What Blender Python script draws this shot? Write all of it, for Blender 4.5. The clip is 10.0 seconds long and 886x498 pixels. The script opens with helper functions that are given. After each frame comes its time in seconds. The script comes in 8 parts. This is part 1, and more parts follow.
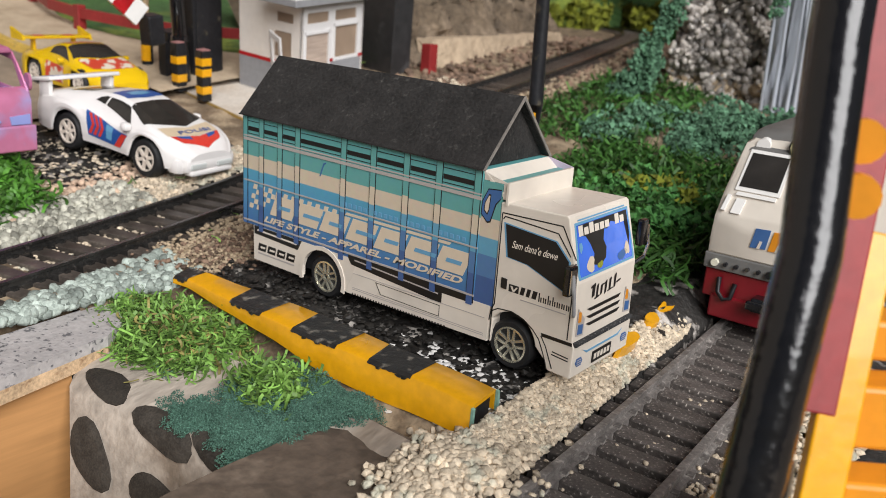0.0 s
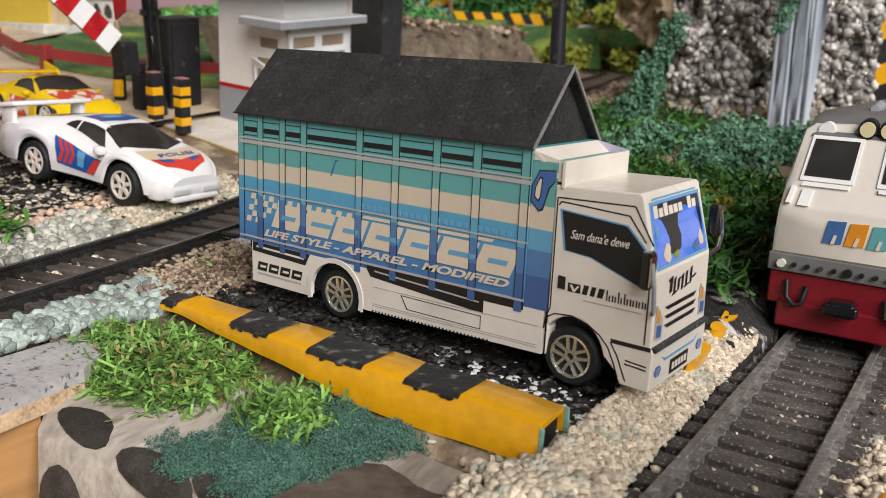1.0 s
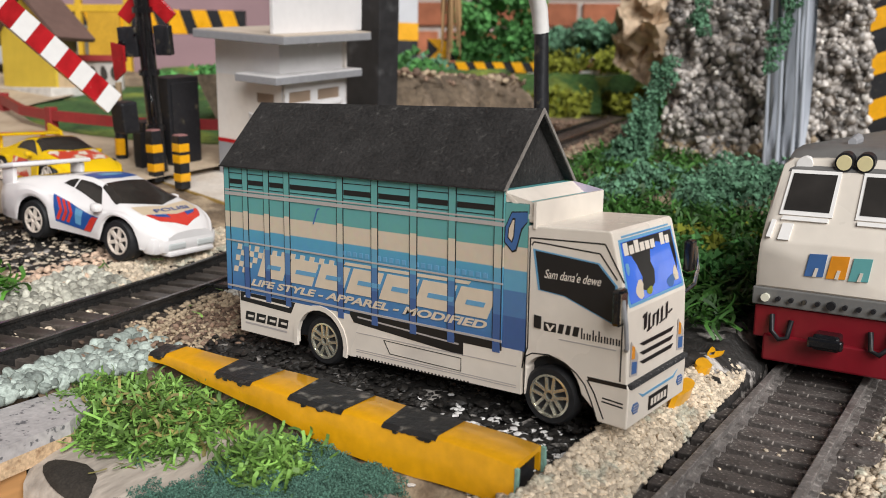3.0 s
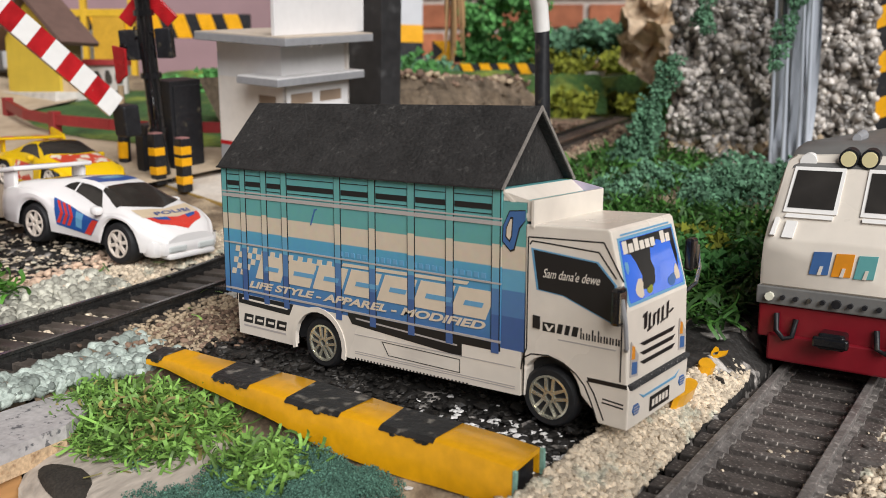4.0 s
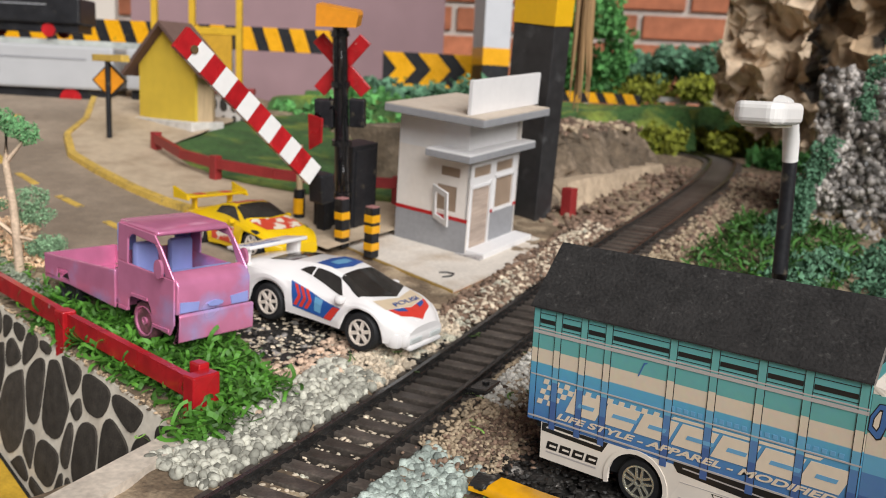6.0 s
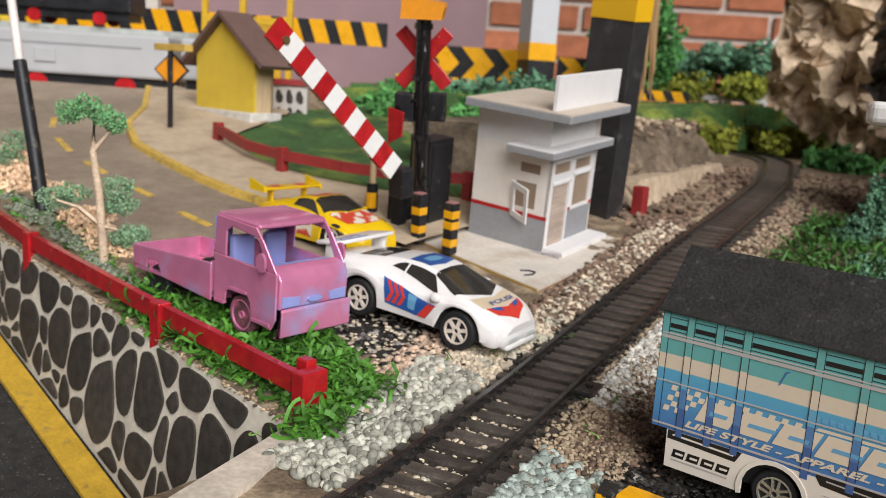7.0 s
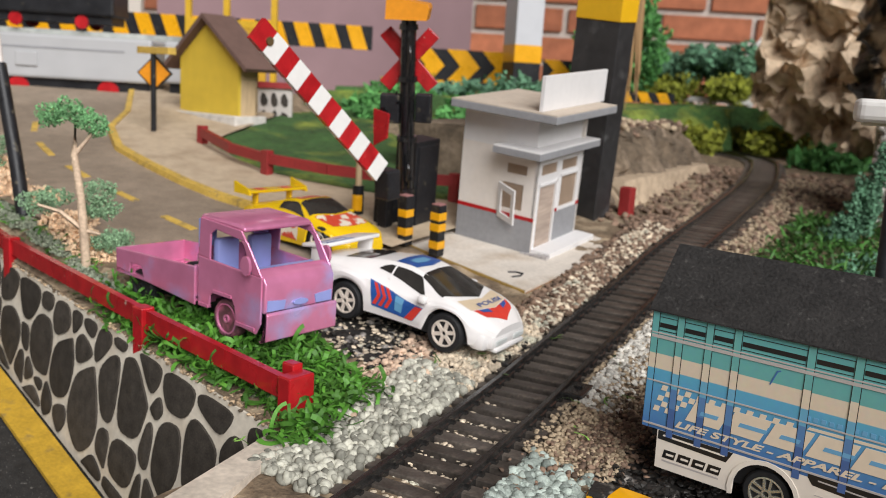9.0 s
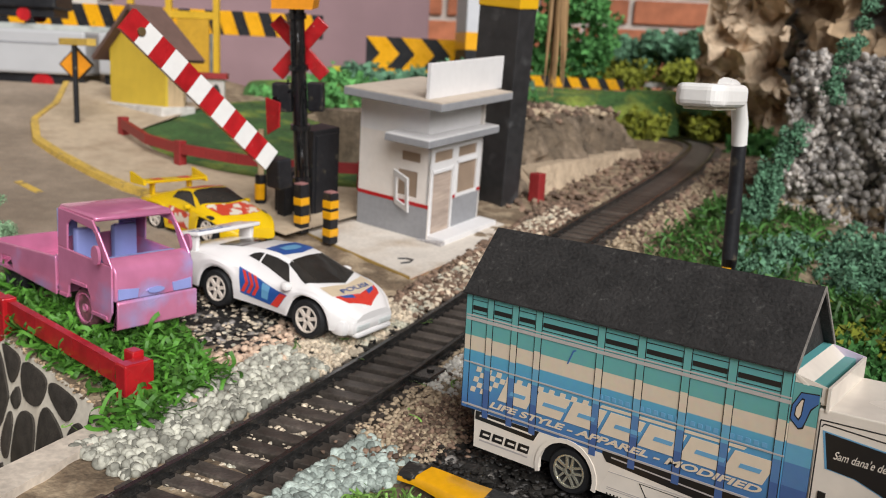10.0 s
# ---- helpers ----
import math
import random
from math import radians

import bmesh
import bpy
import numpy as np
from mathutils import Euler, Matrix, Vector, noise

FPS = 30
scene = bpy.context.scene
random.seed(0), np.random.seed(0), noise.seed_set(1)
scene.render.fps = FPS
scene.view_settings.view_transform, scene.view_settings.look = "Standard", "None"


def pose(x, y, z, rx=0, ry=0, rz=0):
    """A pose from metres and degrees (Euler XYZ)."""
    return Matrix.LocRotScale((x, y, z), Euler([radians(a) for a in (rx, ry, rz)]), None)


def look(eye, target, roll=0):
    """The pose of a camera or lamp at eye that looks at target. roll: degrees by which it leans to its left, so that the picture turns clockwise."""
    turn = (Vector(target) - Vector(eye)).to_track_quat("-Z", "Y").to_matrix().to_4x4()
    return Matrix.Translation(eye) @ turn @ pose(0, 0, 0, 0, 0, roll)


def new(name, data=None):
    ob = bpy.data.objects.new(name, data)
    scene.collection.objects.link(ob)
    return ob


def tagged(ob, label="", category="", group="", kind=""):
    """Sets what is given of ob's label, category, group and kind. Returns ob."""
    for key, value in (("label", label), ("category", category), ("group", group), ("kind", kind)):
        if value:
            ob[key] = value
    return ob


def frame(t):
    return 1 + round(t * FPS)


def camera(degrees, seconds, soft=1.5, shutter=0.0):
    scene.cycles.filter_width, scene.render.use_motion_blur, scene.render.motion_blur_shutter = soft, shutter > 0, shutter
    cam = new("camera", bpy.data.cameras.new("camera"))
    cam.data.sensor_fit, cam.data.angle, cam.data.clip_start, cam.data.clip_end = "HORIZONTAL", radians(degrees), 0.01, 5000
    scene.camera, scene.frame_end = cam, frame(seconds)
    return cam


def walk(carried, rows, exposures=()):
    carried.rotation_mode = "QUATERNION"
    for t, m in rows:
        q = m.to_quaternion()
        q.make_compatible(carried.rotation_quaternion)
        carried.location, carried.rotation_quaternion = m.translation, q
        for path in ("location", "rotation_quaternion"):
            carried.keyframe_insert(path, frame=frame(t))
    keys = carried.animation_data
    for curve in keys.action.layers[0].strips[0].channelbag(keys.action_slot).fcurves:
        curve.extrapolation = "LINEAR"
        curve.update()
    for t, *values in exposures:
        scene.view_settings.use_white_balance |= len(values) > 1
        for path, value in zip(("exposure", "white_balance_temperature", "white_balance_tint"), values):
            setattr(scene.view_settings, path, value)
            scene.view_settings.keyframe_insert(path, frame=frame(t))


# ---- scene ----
cam = camera(53.9, 10.0, soft=0.9)
PATH = [
    (0.0, (0.16670, -0.13495, 0.07505), (0.10865, -0.05935, 0.04480), 4.1),
    (0.2, (0.15710, -0.13300, 0.07030), (0.09965, -0.05715, 0.03960), 3.1),
    (0.5, (0.14985, -0.12600, 0.05855), (0.09295, -0.04855, 0.03080), 3.1),
    (1.0, (0.14370, -0.12380, 0.05550), (0.08675, -0.04490, 0.03245), 2.5),
    (1.5, (0.14790, -0.12230, 0.05485), (0.09080, -0.04270, 0.03455), 2.0),
    (2.0, (0.14865, -0.12330, 0.05520), (0.09090, -0.04385, 0.03635), 1.5),
    (2.5, (0.14950, -0.12295, 0.05540), (0.09110, -0.04375, 0.03740), 1.0),
    (4.0, (0.15055, -0.11905, 0.05440), (0.09070, -0.04085, 0.03705), 0.1),
    (4.5, (0.15080, -0.12015, 0.05445), (0.09095, -0.04200, 0.03705), 0.2),
    (5.0, (0.15130, -0.12000, 0.05465), (0.09140, -0.04195, 0.03675), 0.7),
    (5.2, (0.15115, -0.11980, 0.05880), (0.09105, -0.04190, 0.04085), 1.0),
    (5.4, (0.14505, -0.12775, 0.06700), (0.08490, -0.04920, 0.05250), 2.0),
    (5.5, (0.13835, -0.12975, 0.07710), (0.07815, -0.05195, 0.05915), 1.7),
    (5.7, (0.12125, -0.14465, 0.08875), (0.06155, -0.06650, 0.07045), 3.4),
    (5.8, (0.11585, -0.15205, 0.09070), (0.05555, -0.07435, 0.07250), 2.5),
    (5.9, (0.10595, -0.15860, 0.09470), (0.04645, -0.08110, 0.07340), 1.9),
    (6.0, (0.10325, -0.16540, 0.08835), (0.04220, -0.08845, 0.06965), 2.8),
    (6.2, (0.09030, -0.17305, 0.08810), (0.02895, -0.09630, 0.06940), 3.2),
    (7.3, (0.08045, -0.17765, 0.08695), (0.01760, -0.10240, 0.06730), 3.8),
    (7.5, (0.07965, -0.17825, 0.08700), (0.01710, -0.10270, 0.06745), 3.9),
    (8.0, (0.07930, -0.17710, 0.08660), (0.01690, -0.10140, 0.06735), 3.8),
    (8.5, (0.07970, -0.17525, 0.08610), (0.01765, -0.09915, 0.06705), 3.7),
    (9.0, (0.07995, -0.17525, 0.08615), (0.01845, -0.09875, 0.06715), 3.4),
    (9.5, (0.08170, -0.17295, 0.08605), (0.02060, -0.09620, 0.06670), 3.1),
    (9.7, (0.09020, -0.16755, 0.08420), (0.02940, -0.09050, 0.06505), 3.1),
    (10.0, (0.11235, -0.15285, 0.08800), (0.05180, -0.07585, 0.06780), 2.8),
]
walk(cam, [(t, look(eye, target, roll)) for t, eye, target, roll in PATH], exposures=[(0.0, -0.08), (10.0, -0.08)])
cam.data.dof.use_dof = True
cam.data.dof.focus_distance = 0.172
cam.data.dof.aperture_fstop = 40.0

# ---- world and light: an assumed veranda, open to an overcast sky on one side ----
world = bpy.data.worlds.new("sky")
scene.world = world
world.use_nodes = True
wn = world.node_tree
sky = wn.nodes.new("ShaderNodeTexSky")
sky.sky_type = 'NISHITA'
sky.sun_disc = False
sky.sun_elevation, sky.sun_rotation = radians(45), radians(120)
sky.air_density, sky.dust_density = 1.0, 3.0
wn.nodes["Background"].inputs[1].default_value = 0.017
wn.links.new(sky.outputs[0], wn.nodes["Background"].inputs[0])
sun_data = bpy.data.lights.new("sun", "SUN")
sun_data.energy, sun_data.angle, sun_data.color = 5.0, radians(46), (1.0, 0.995, 1.0)
sun = new("sun", sun_data)
sun.matrix_basis = look((1.0, -0.56, 0.8), (0, 0, 0))

# ---- helpers: all sizes below are in millimetres ----
MM = 0.001
rng = random.Random(7)


def ground_z(x, y):
    """Height of the model ground."""
    if y < 30:
        s = 0.03 * (y - 30)
    elif y < 200:
        s = 0.1 * (y - 30)
    else:
        s = 17 + 0.05 * (y - 200)
    z = 2.5 + s + 0.1 * max(0.0, -60 - x)
    k = min(1.0, max(0.0, (x + 32) / 34))
    z -= 2.3 * k * k * (3 - 2 * k)
    if x > 90:
        z -= min(8.5, (x - 90) * 0.9)
    if x > -12 and y < -14:
        z -= min(6.5, (-14 - y) * 0.6) * min(1.0, (x + 12) / 12)
    if x < -60 and y < -18:
        z -= 0.045 * (-60 - x) * min(1.0, (-18 - y) / 12)
    if y > 300:
        z = min(z, 34.3 + max(0.0, 360 - y))
    return z


def mat(name, color, rough=0.55, metal=0.0, var=0.18, scale=500, bump=0.15, color2=None, mask=None, spec=0.5, coat=0.0, island=0.0, rand=0.0, stretch=(1, 1, 1), dist=0.0002):
    """A surface with grain and stains at two scales. color2 and mask=(scale, low, high): patches of a second colour."""
    m = bpy.data.materials.new(name)
    m.use_nodes = True
    n, l = m.node_tree.nodes, m.node_tree.links
    b = n["Principled BSDF"]
    tc = n.new("ShaderNodeTexCoord")
    mp = n.new("ShaderNodeMapping")
    mp.inputs["Scale"].default_value = stretch
    l.new(tc.outputs["Object"], mp.inputs["Vector"])
    fine = n.new("ShaderNodeTexNoise")
    fine.inputs["Scale"].default_value, fine.inputs["Detail"].default_value = scale, 4
    l.new(mp.outputs[0], fine.inputs["Vector"])
    wide = n.new("ShaderNodeTexNoise")
    wide.inputs["Scale"].default_value, wide.inputs["Detail"].default_value = scale * 0.13, 3
    l.new(mp.outputs[0], wide.inputs["Vector"])
    add = n.new("ShaderNodeMath")
    add.operation = 'ADD'
    l.new(fine.outputs["Fac"], add.inputs[0])
    l.new(wide.outputs["Fac"], add.inputs[1])
    rmp = n.new("ShaderNodeMapRange")
    rmp.inputs[1].default_value, rmp.inputs[2].default_value = 0.65, 1.35
    rmp.inputs[3].default_value, rmp.inputs[4].default_value = 1 - var, 1 + var
    l.new(add.outputs[0], rmp.inputs[0])
    last = rmp.outputs[0]
    if island or rand:
        src = n.new("ShaderNodeNewGeometry").outputs["Random Per Island"] if island else n.new("ShaderNodeObjectInfo").outputs["Random"]
        r2 = n.new("ShaderNodeMapRange")
        r2.inputs[3].default_value, r2.inputs[4].default_value = 1 - (island or rand), 1 + (island or rand)
        l.new(src, r2.inputs[0])
        mul = n.new("ShaderNodeMath")
        mul.operation = 'MULTIPLY'
        l.new(last, mul.inputs[0])
        l.new(r2.outputs[0], mul.inputs[1])
        last = mul.outputs[0]
    mix = n.new("ShaderNodeMix")
    mix.data_type, mix.blend_type = 'RGBA', 'MULTIPLY'
    mix.inputs[0].default_value = 1.0
    mix.inputs[6].default_value = (*color, 1)
    if color2:
        ns = n.new("ShaderNodeTexNoise")
        ns.inputs["Scale"].default_value, ns.inputs["Detail"].default_value = mask[0], 5
        l.new(mp.outputs[0], ns.inputs["Vector"])
        mr = n.new("ShaderNodeMapRange")
        mr.inputs[1].default_value, mr.inputs[2].default_value = mask[1], mask[2]
        l.new(ns.outputs["Fac"], mr.inputs[0])
        two = n.new("ShaderNodeMix")
        two.data_type = 'RGBA'
        two.inputs[6].default_value, two.inputs[7].default_value = (*color, 1), (*color2, 1)
        l.new(mr.outputs[0], two.inputs[0])
        l.new(two.outputs[2], mix.inputs[6])
    l.new(last, mix.inputs[7])
    l.new(mix.outputs[2], b.inputs["Base Color"])
    b.inputs["Metallic"].default_value = metal
    b.inputs["Specular IOR Level"].default_value = spec
    b.inputs["Coat Weight"].default_value = coat
    rr = n.new("ShaderNodeMapRange")
    rr.inputs[3].default_value, rr.inputs[4].default_value = max(0.02, rough - 0.1), min(1, rough + 0.1)
    l.new(wide.outputs["Fac"], rr.inputs[0])
    l.new(rr.outputs[0], b.inputs["Roughness"])
    if bump:
        bp = n.new("ShaderNodeBump")
        bp.inputs["Strength"].default_value, bp.inputs["Distance"].default_value = bump, dist
        l.new(fine.outputs["Fac"], bp.inputs["Height"])
        l.new(bp.outputs[0], b.inputs["Normal"])
    return m


def thing(name, label, category, x=0, y=0, z=0, rz=0, rx=0, ry=0, group="", kind=""):
    """An Empty at the base of a thing; its parts are built in its own coordinates."""
    ob = new(name)
    ob.empty_display_size = 0.005
    ob.matrix_basis = pose(x * MM, y * MM, z * MM, rx, ry, rz)
    return tagged(ob, label, category, group, kind)


def leaning(x, y, z, rz=0, lean=(0.095, -0.085)):
    """A pose on the tilted board: what stands there leans with the ground."""
    up = Vector((lean[0], lean[1], 1)).normalized()
    return Matrix.Translation(Vector((x, y, z)) * MM) @ Vector((0, 0, 1)).rotation_difference(up).to_matrix().to_4x4() @ pose(0, 0, 0, 0, 0, rz)


def part(name, bm, material, parent=None, label="", smooth=None, kind=""):
    """One mesh object out of a bmesh in millimetres, under a thing or a part."""
    bmesh.ops.recalc_face_normals(bm, faces=bm.faces)
    me = bpy.data.meshes.new(name)
    bm.to_mesh(me)
    bm.free()
    me.transform(Matrix.Scale(MM, 4))
    for one in (material if isinstance(material, (list, tuple)) else [material]):
        me.materials.append(one)
    if smooth is not None:
        me.shade_smooth()
        me.set_sharp_from_angle(angle=radians(smooth))
    ob = new(name, me)
    ob.parent = parent
    return tagged(ob, label, kind=kind)


def raw(name, verts, faces, material, parent=None, smooth=False):
    """One mesh object out of arrays in millimetres."""
    me = bpy.data.meshes.new(name)
    me.from_pydata([tuple(v) for v in np.asarray(verts) * MM], [], [tuple(int(i) for i in f) for f in faces])
    me.materials.append(material)
    if smooth:
        me.shade_smooth()
    ob = new(name, me)
    ob.parent = parent
    return ob


def box(bm, x0, x1, y0, y1, z0, z1, bevel=0.0, m=None):
    r = bmesh.ops.create_cube(bm, size=1)
    for v in r["verts"]:
        v.co = Vector(((x0 + x1) / 2 + v.co.x * (x1 - x0), (y0 + y1) / 2 + v.co.y * (y1 - y0), (z0 + z1) / 2 + v.co.z * (z1 - z0)))
    vs = r["verts"]
    if bevel:
        es = list({e for v in vs for e in v.link_edges})
        out = bmesh.ops.bevel(bm, geom=es, offset=bevel, segments=2, affect='EDGES', profile=0.5)
        vs = list({v for f in out["faces"] for v in f.verts} | {v for v in vs if v.is_valid})
    if m is not None:
        bmesh.ops.transform(bm, matrix=m, verts=vs)
    return bm


def cube(*a, **k):
    return box(bmesh.new(), *a, **k)


def cyl(bm, p0, p1, r0, r1=None, seg=16, caps=True):
    """A round bar from p0 to p1."""
    p0, p1 = Vector(p0), Vector(p1)
    d = p1 - p0
    m = Matrix.Translation((p0 + p1) / 2) @ d.to_track_quat('Z', 'Y').to_matrix().to_4x4()
    bmesh.ops.create_cone(bm, cap_ends=caps, segments=seg, radius1=r0, radius2=r0 if r1 is None else r1, depth=d.length, matrix=m)
    return bm


def prism(bm, pts, depth, m=None):
    """A flat outline (x, y) pushed up along z by depth, then placed by m."""
    a = [bm.verts.new((x, y, 0)) for x, y in pts]
    b = [bm.verts.new((x, y, depth)) for x, y in pts]
    bm.faces.new(a[::-1])
    bm.faces.new(b)
    n = len(pts)
    for i in range(n):
        bm.faces.new((a[i], a[(i + 1) % n], b[(i + 1) % n], b[i]))
    if m is not None:
        bmesh.ops.transform(bm, matrix=m, verts=a + b)
    return bm


# outlines drawn as (x, z) on a face that looks along -y
XZ = Matrix(((1, 0, 0, 0), (0, 0, 1, 0), (0, 1, 0, 0), (0, 0, 0, 1)))
# outlines drawn as (y, z) on a face that looks along +x
YZ = Matrix(((0, 0, 1, 0), (1, 0, 0, 0), (0, 1, 0, 0), (0, 0, 0, 1)))


def xz(bm, pts, y0, y1):
    return prism(bm, pts, y1 - y0, Matrix.Translation((0, y0, 0)) @ XZ)


def yz(bm, pts, x0, x1):
    return prism(bm, pts, x1 - x0, Matrix.Translation((x0, 0, 0)) @ YZ)


def tube(bm, pts, radii, seg=10):
    """A bent, tapered round bar through points."""
    rings = []
    pts = [Vector(p) for p in pts]
    for i, p in enumerate(pts):
        d = (pts[min(i + 1, len(pts) - 1)] - pts[max(i - 1, 0)]).normalized()
        q = d.to_track_quat('Z', 'Y')
        r = radii[i] if isinstance(radii, (list, tuple)) else radii
        rings.append([bm.verts.new(p + q @ Vector((r * math.cos(a), r * math.sin(a), 0))) for a in (2 * math.pi * k / seg for k in range(seg))])
    for a, b in zip(rings, rings[1:]):
        for k in range(seg):
            bm.faces.new((a[k], a[(k + 1) % seg], b[(k + 1) % seg], b[k]))
    bm.faces.new(rings[0][::-1])
    bm.faces.new(rings[-1])
    return bm


def lathe(bm, prof, axis_m, seg=28):
    """A turned shape: prof is (radius, along) pairs, turned about z and placed by axis_m."""
    rings, made = [], []
    for r, h in prof:
        ring = [bm.verts.new((r * math.cos(2 * math.pi * k / seg), r * math.sin(2 * math.pi * k / seg), h)) for k in range(seg)]
        rings.append(ring)
        made += ring
    for a, b in zip(rings, rings[1:]):
        for k in range(seg):
            bm.faces.new((a[k], a[(k + 1) % seg], b[(k + 1) % seg], b[k]))
    bm.faces.new(rings[0][::-1])
    bm.faces.new(rings[-1])
    bmesh.ops.transform(bm, matrix=axis_m, verts=made)
    return bm


def letters(name, text, size, m, material, parent, shear=0.0, width=None, label="", bold=0.0):
    """Writing in the built-in font, as a thin mesh; m places its lower left corner, in millimetres."""
    cu = bpy.data.curves.new(name, 'FONT')
    cu.body, cu.size, cu.shear, cu.extrude, cu.offset = text, size, shear, 0.03, bold
    tmp = bpy.data.objects.new(name, cu)
    me = bpy.data.meshes.new_from_object(tmp)
    bpy.data.objects.remove(tmp)
    xs = [v.co.x for v in me.vertices]
    k = (width / (max(xs) - min(xs))) if width else 1.0
    me.transform(Matrix.Diagonal((k, 1, 1, 1)))
    me.transform(m)
    me.transform(Matrix.Scale(MM, 4))
    me.materials.append(material)
    ob = new(name, me)
    ob.parent = parent
    return tagged(ob, label)


# ---- materials ----
M_SOIL = mat("soil", (0.17, 0.12, 0.075), 0.9, var=0.45, scale=900, bump=0.6, color2=(0.34, 0.26, 0.17), mask=(120, 0.45, 0.62), dist=0.0006)
M_SAND = mat("sand", (0.46, 0.36, 0.25), 0.95, var=0.15, scale=1800, bump=0.4, color2=(0.36, 0.27, 0.18), mask=(60, 0.45, 0.7))
M_RUBBLE = mat("burnt_rubble", (0.022, 0.02, 0.018), 0.6, var=0.5, scale=700, bump=0.8, color2=(0.48, 0.44, 0.4), mask=(150, 0.555, 0.63), dist=0.0008)
M_ASPHALT = mat("model_asphalt", (0.23, 0.178, 0.13), 0.75, var=0.25, scale=1200, bump=0.2, color2=(0.32, 0.25, 0.185), mask=(25, 0.4, 0.7))
M_ASPHALT_LOW = mat("dark_asphalt", (0.03, 0.028, 0.026), 0.8, var=0.5, scale=1800, bump=0.6, color2=(0.13, 0.12, 0.11), mask=(900, 0.64, 0.72), spec=0.3)
M_WALLLINE = mat("wall_foot_yellow", (0.5, 0.3, 0.025), 0.75, var=0.25, scale=900, bump=0.4, color2=(0.24, 0.16, 0.05), mask=(160, 0.6, 0.75))
M_YPAINT = mat("worn_yellow_paint", (0.74, 0.35, 0.006), 0.3, var=0.14, scale=500, bump=0.25, color2=(0.2, 0.17, 0.02), mask=(95, 0.645, 0.72), coat=0.2)
M_YLINE = mat("road_line_yellow", (0.55, 0.36, 0.07), 0.7, var=0.25, scale=900, bump=0.2, color2=(0.2, 0.15, 0.08), mask=(200, 0.55, 0.75))
M_CHIPBLK = mat("chipped_black_paint", (0.02, 0.019, 0.018), 0.45, var=0.4, scale=900, bump=0.7, color2=(0.2, 0.18, 0.15), mask=(330, 0.56, 0.7), dist=0.0004)
M_BLACKP = mat("black_paint", (0.016, 0.016, 0.018), 0.4, var=0.4, scale=700, bump=0.25, color2=(0.1, 0.085, 0.06), mask=(260, 0.62, 0.75), spec=0.28)
M_TANFACE = mat("cut_tan_earth", (0.42, 0.32, 0.22), 0.9, var=0.25, scale=200, bump=0.4, dist=0.001)
M_GLOSSBLK = mat("glossy_black_paint", (0.008, 0.008, 0.009), 0.16, var=0.3, scale=420, bump=0.5, coat=0.3, dist=0.0004)
M_CARD = mat("black_card", (0.024, 0.0222, 0.0212), 0.85, spec=0.3, var=0.5, scale=1300, bump=0.8, color2=(0.08, 0.076, 0.07), mask=(700, 0.6, 0.85), dist=0.0004)
M_CARDEDGE = mat("grey_card_edge", (0.2, 0.18, 0.16), 0.9, var=0.3, scale=1800, bump=0.6)
M_PAPER = mat("white_paper", (0.74, 0.67, 0.58), 0.24, var=0.04, scale=300, bump=0.03, color2=(0.55, 0.49, 0.43), mask=(60, 0.5, 0.9))
M_WHITE = mat("white_paint", (0.74, 0.72, 0.69), 0.45, var=0.05, scale=400, bump=0.1)
M_INK = mat("black_ink", (0.012, 0.011, 0.011), 0.35, var=0.1, bump=0)
M_TEAL = mat("teal_print", (0.12, 0.36, 0.36), 0.38, var=0.05, bump=0.03)
M_CREAM = mat("cream_print", (0.66, 0.55, 0.42), 0.38, var=0.05, bump=0.03)
M_SILVER = mat("silver_grey_print", (0.42, 0.38, 0.36), 0.4, var=0.05, bump=0)
M_NAVY = mat("blue_print", (0.05, 0.13, 0.32), 0.38, var=0.08, bump=0.02)
M_SKYBLUE = mat("light_blue_print", (0.13, 0.33, 0.52), 0.38, var=0.05, bump=0.02)
M_TYRE = mat("black_rubber", (0.018, 0.018, 0.019), 0.6, var=0.3, scale=900, bump=0.2, spec=0.28)
M_CHROME = mat("chrome", (0.75, 0.72, 0.64), 0.16, metal=1.0, var=0.08, bump=0.05)
M_RIM = mat("chrome_plastic", (0.78, 0.75, 0.6), 0.16, metal=0.75, var=0.08, bump=0.05)
M_DARKSTEEL = mat("black_track_plastic", (0.02, 0.019, 0.018), 0.22, var=0.5, scale=1300, bump=0.3, color2=(0.14, 0.125, 0.11), mask=(420, 0.66, 0.8), spec=0.6)
M_GREYTRACK = mat("dusty_track", (0.085, 0.073, 0.066), 0.5, var=0.6, scale=1500, bump=0.5, color2=(0.4, 0.36, 0.32), mask=(1500, 0.6, 0.72), rand=0.2)
M_RAILDUST = mat("dusty_rail", (0.15, 0.135, 0.125), 0.35, var=0.5, scale=1500, bump=0.4, color2=(0.36, 0.33, 0.3), mask=(900, 0.55, 0.75))
M_SLEEPER = mat("sleeper_plastic", (0.072, 0.06, 0.051), 0.38, var=0.5, scale=1300, bump=0.3, color2=(0.13, 0.105, 0.085), mask=(300, 0.55, 0.8), rand=0.3, spec=0.35)
# near-black: the shade in the sleeper gaps is put into the bed colour
M_BEDSHADE = mat("shaded_track_bed", (0.008, 0.007, 0.0065), 0.95, spec=0.1, var=0.5, scale=900, bump=0.7, dist=0.0005)
M_RED = mat("glossy_red_paint", (0.4, 0.012, 0.016), 0.28, var=0.3, scale=260, bump=0.4, coat=0.2, color2=(0.5, 0.33, 0.27), mask=(420, 0.71, 0.76))
M_REDDULL = mat("dull_red_paint", (0.26, 0.022, 0.022), 0.5, var=0.2, scale=500, bump=0.3)
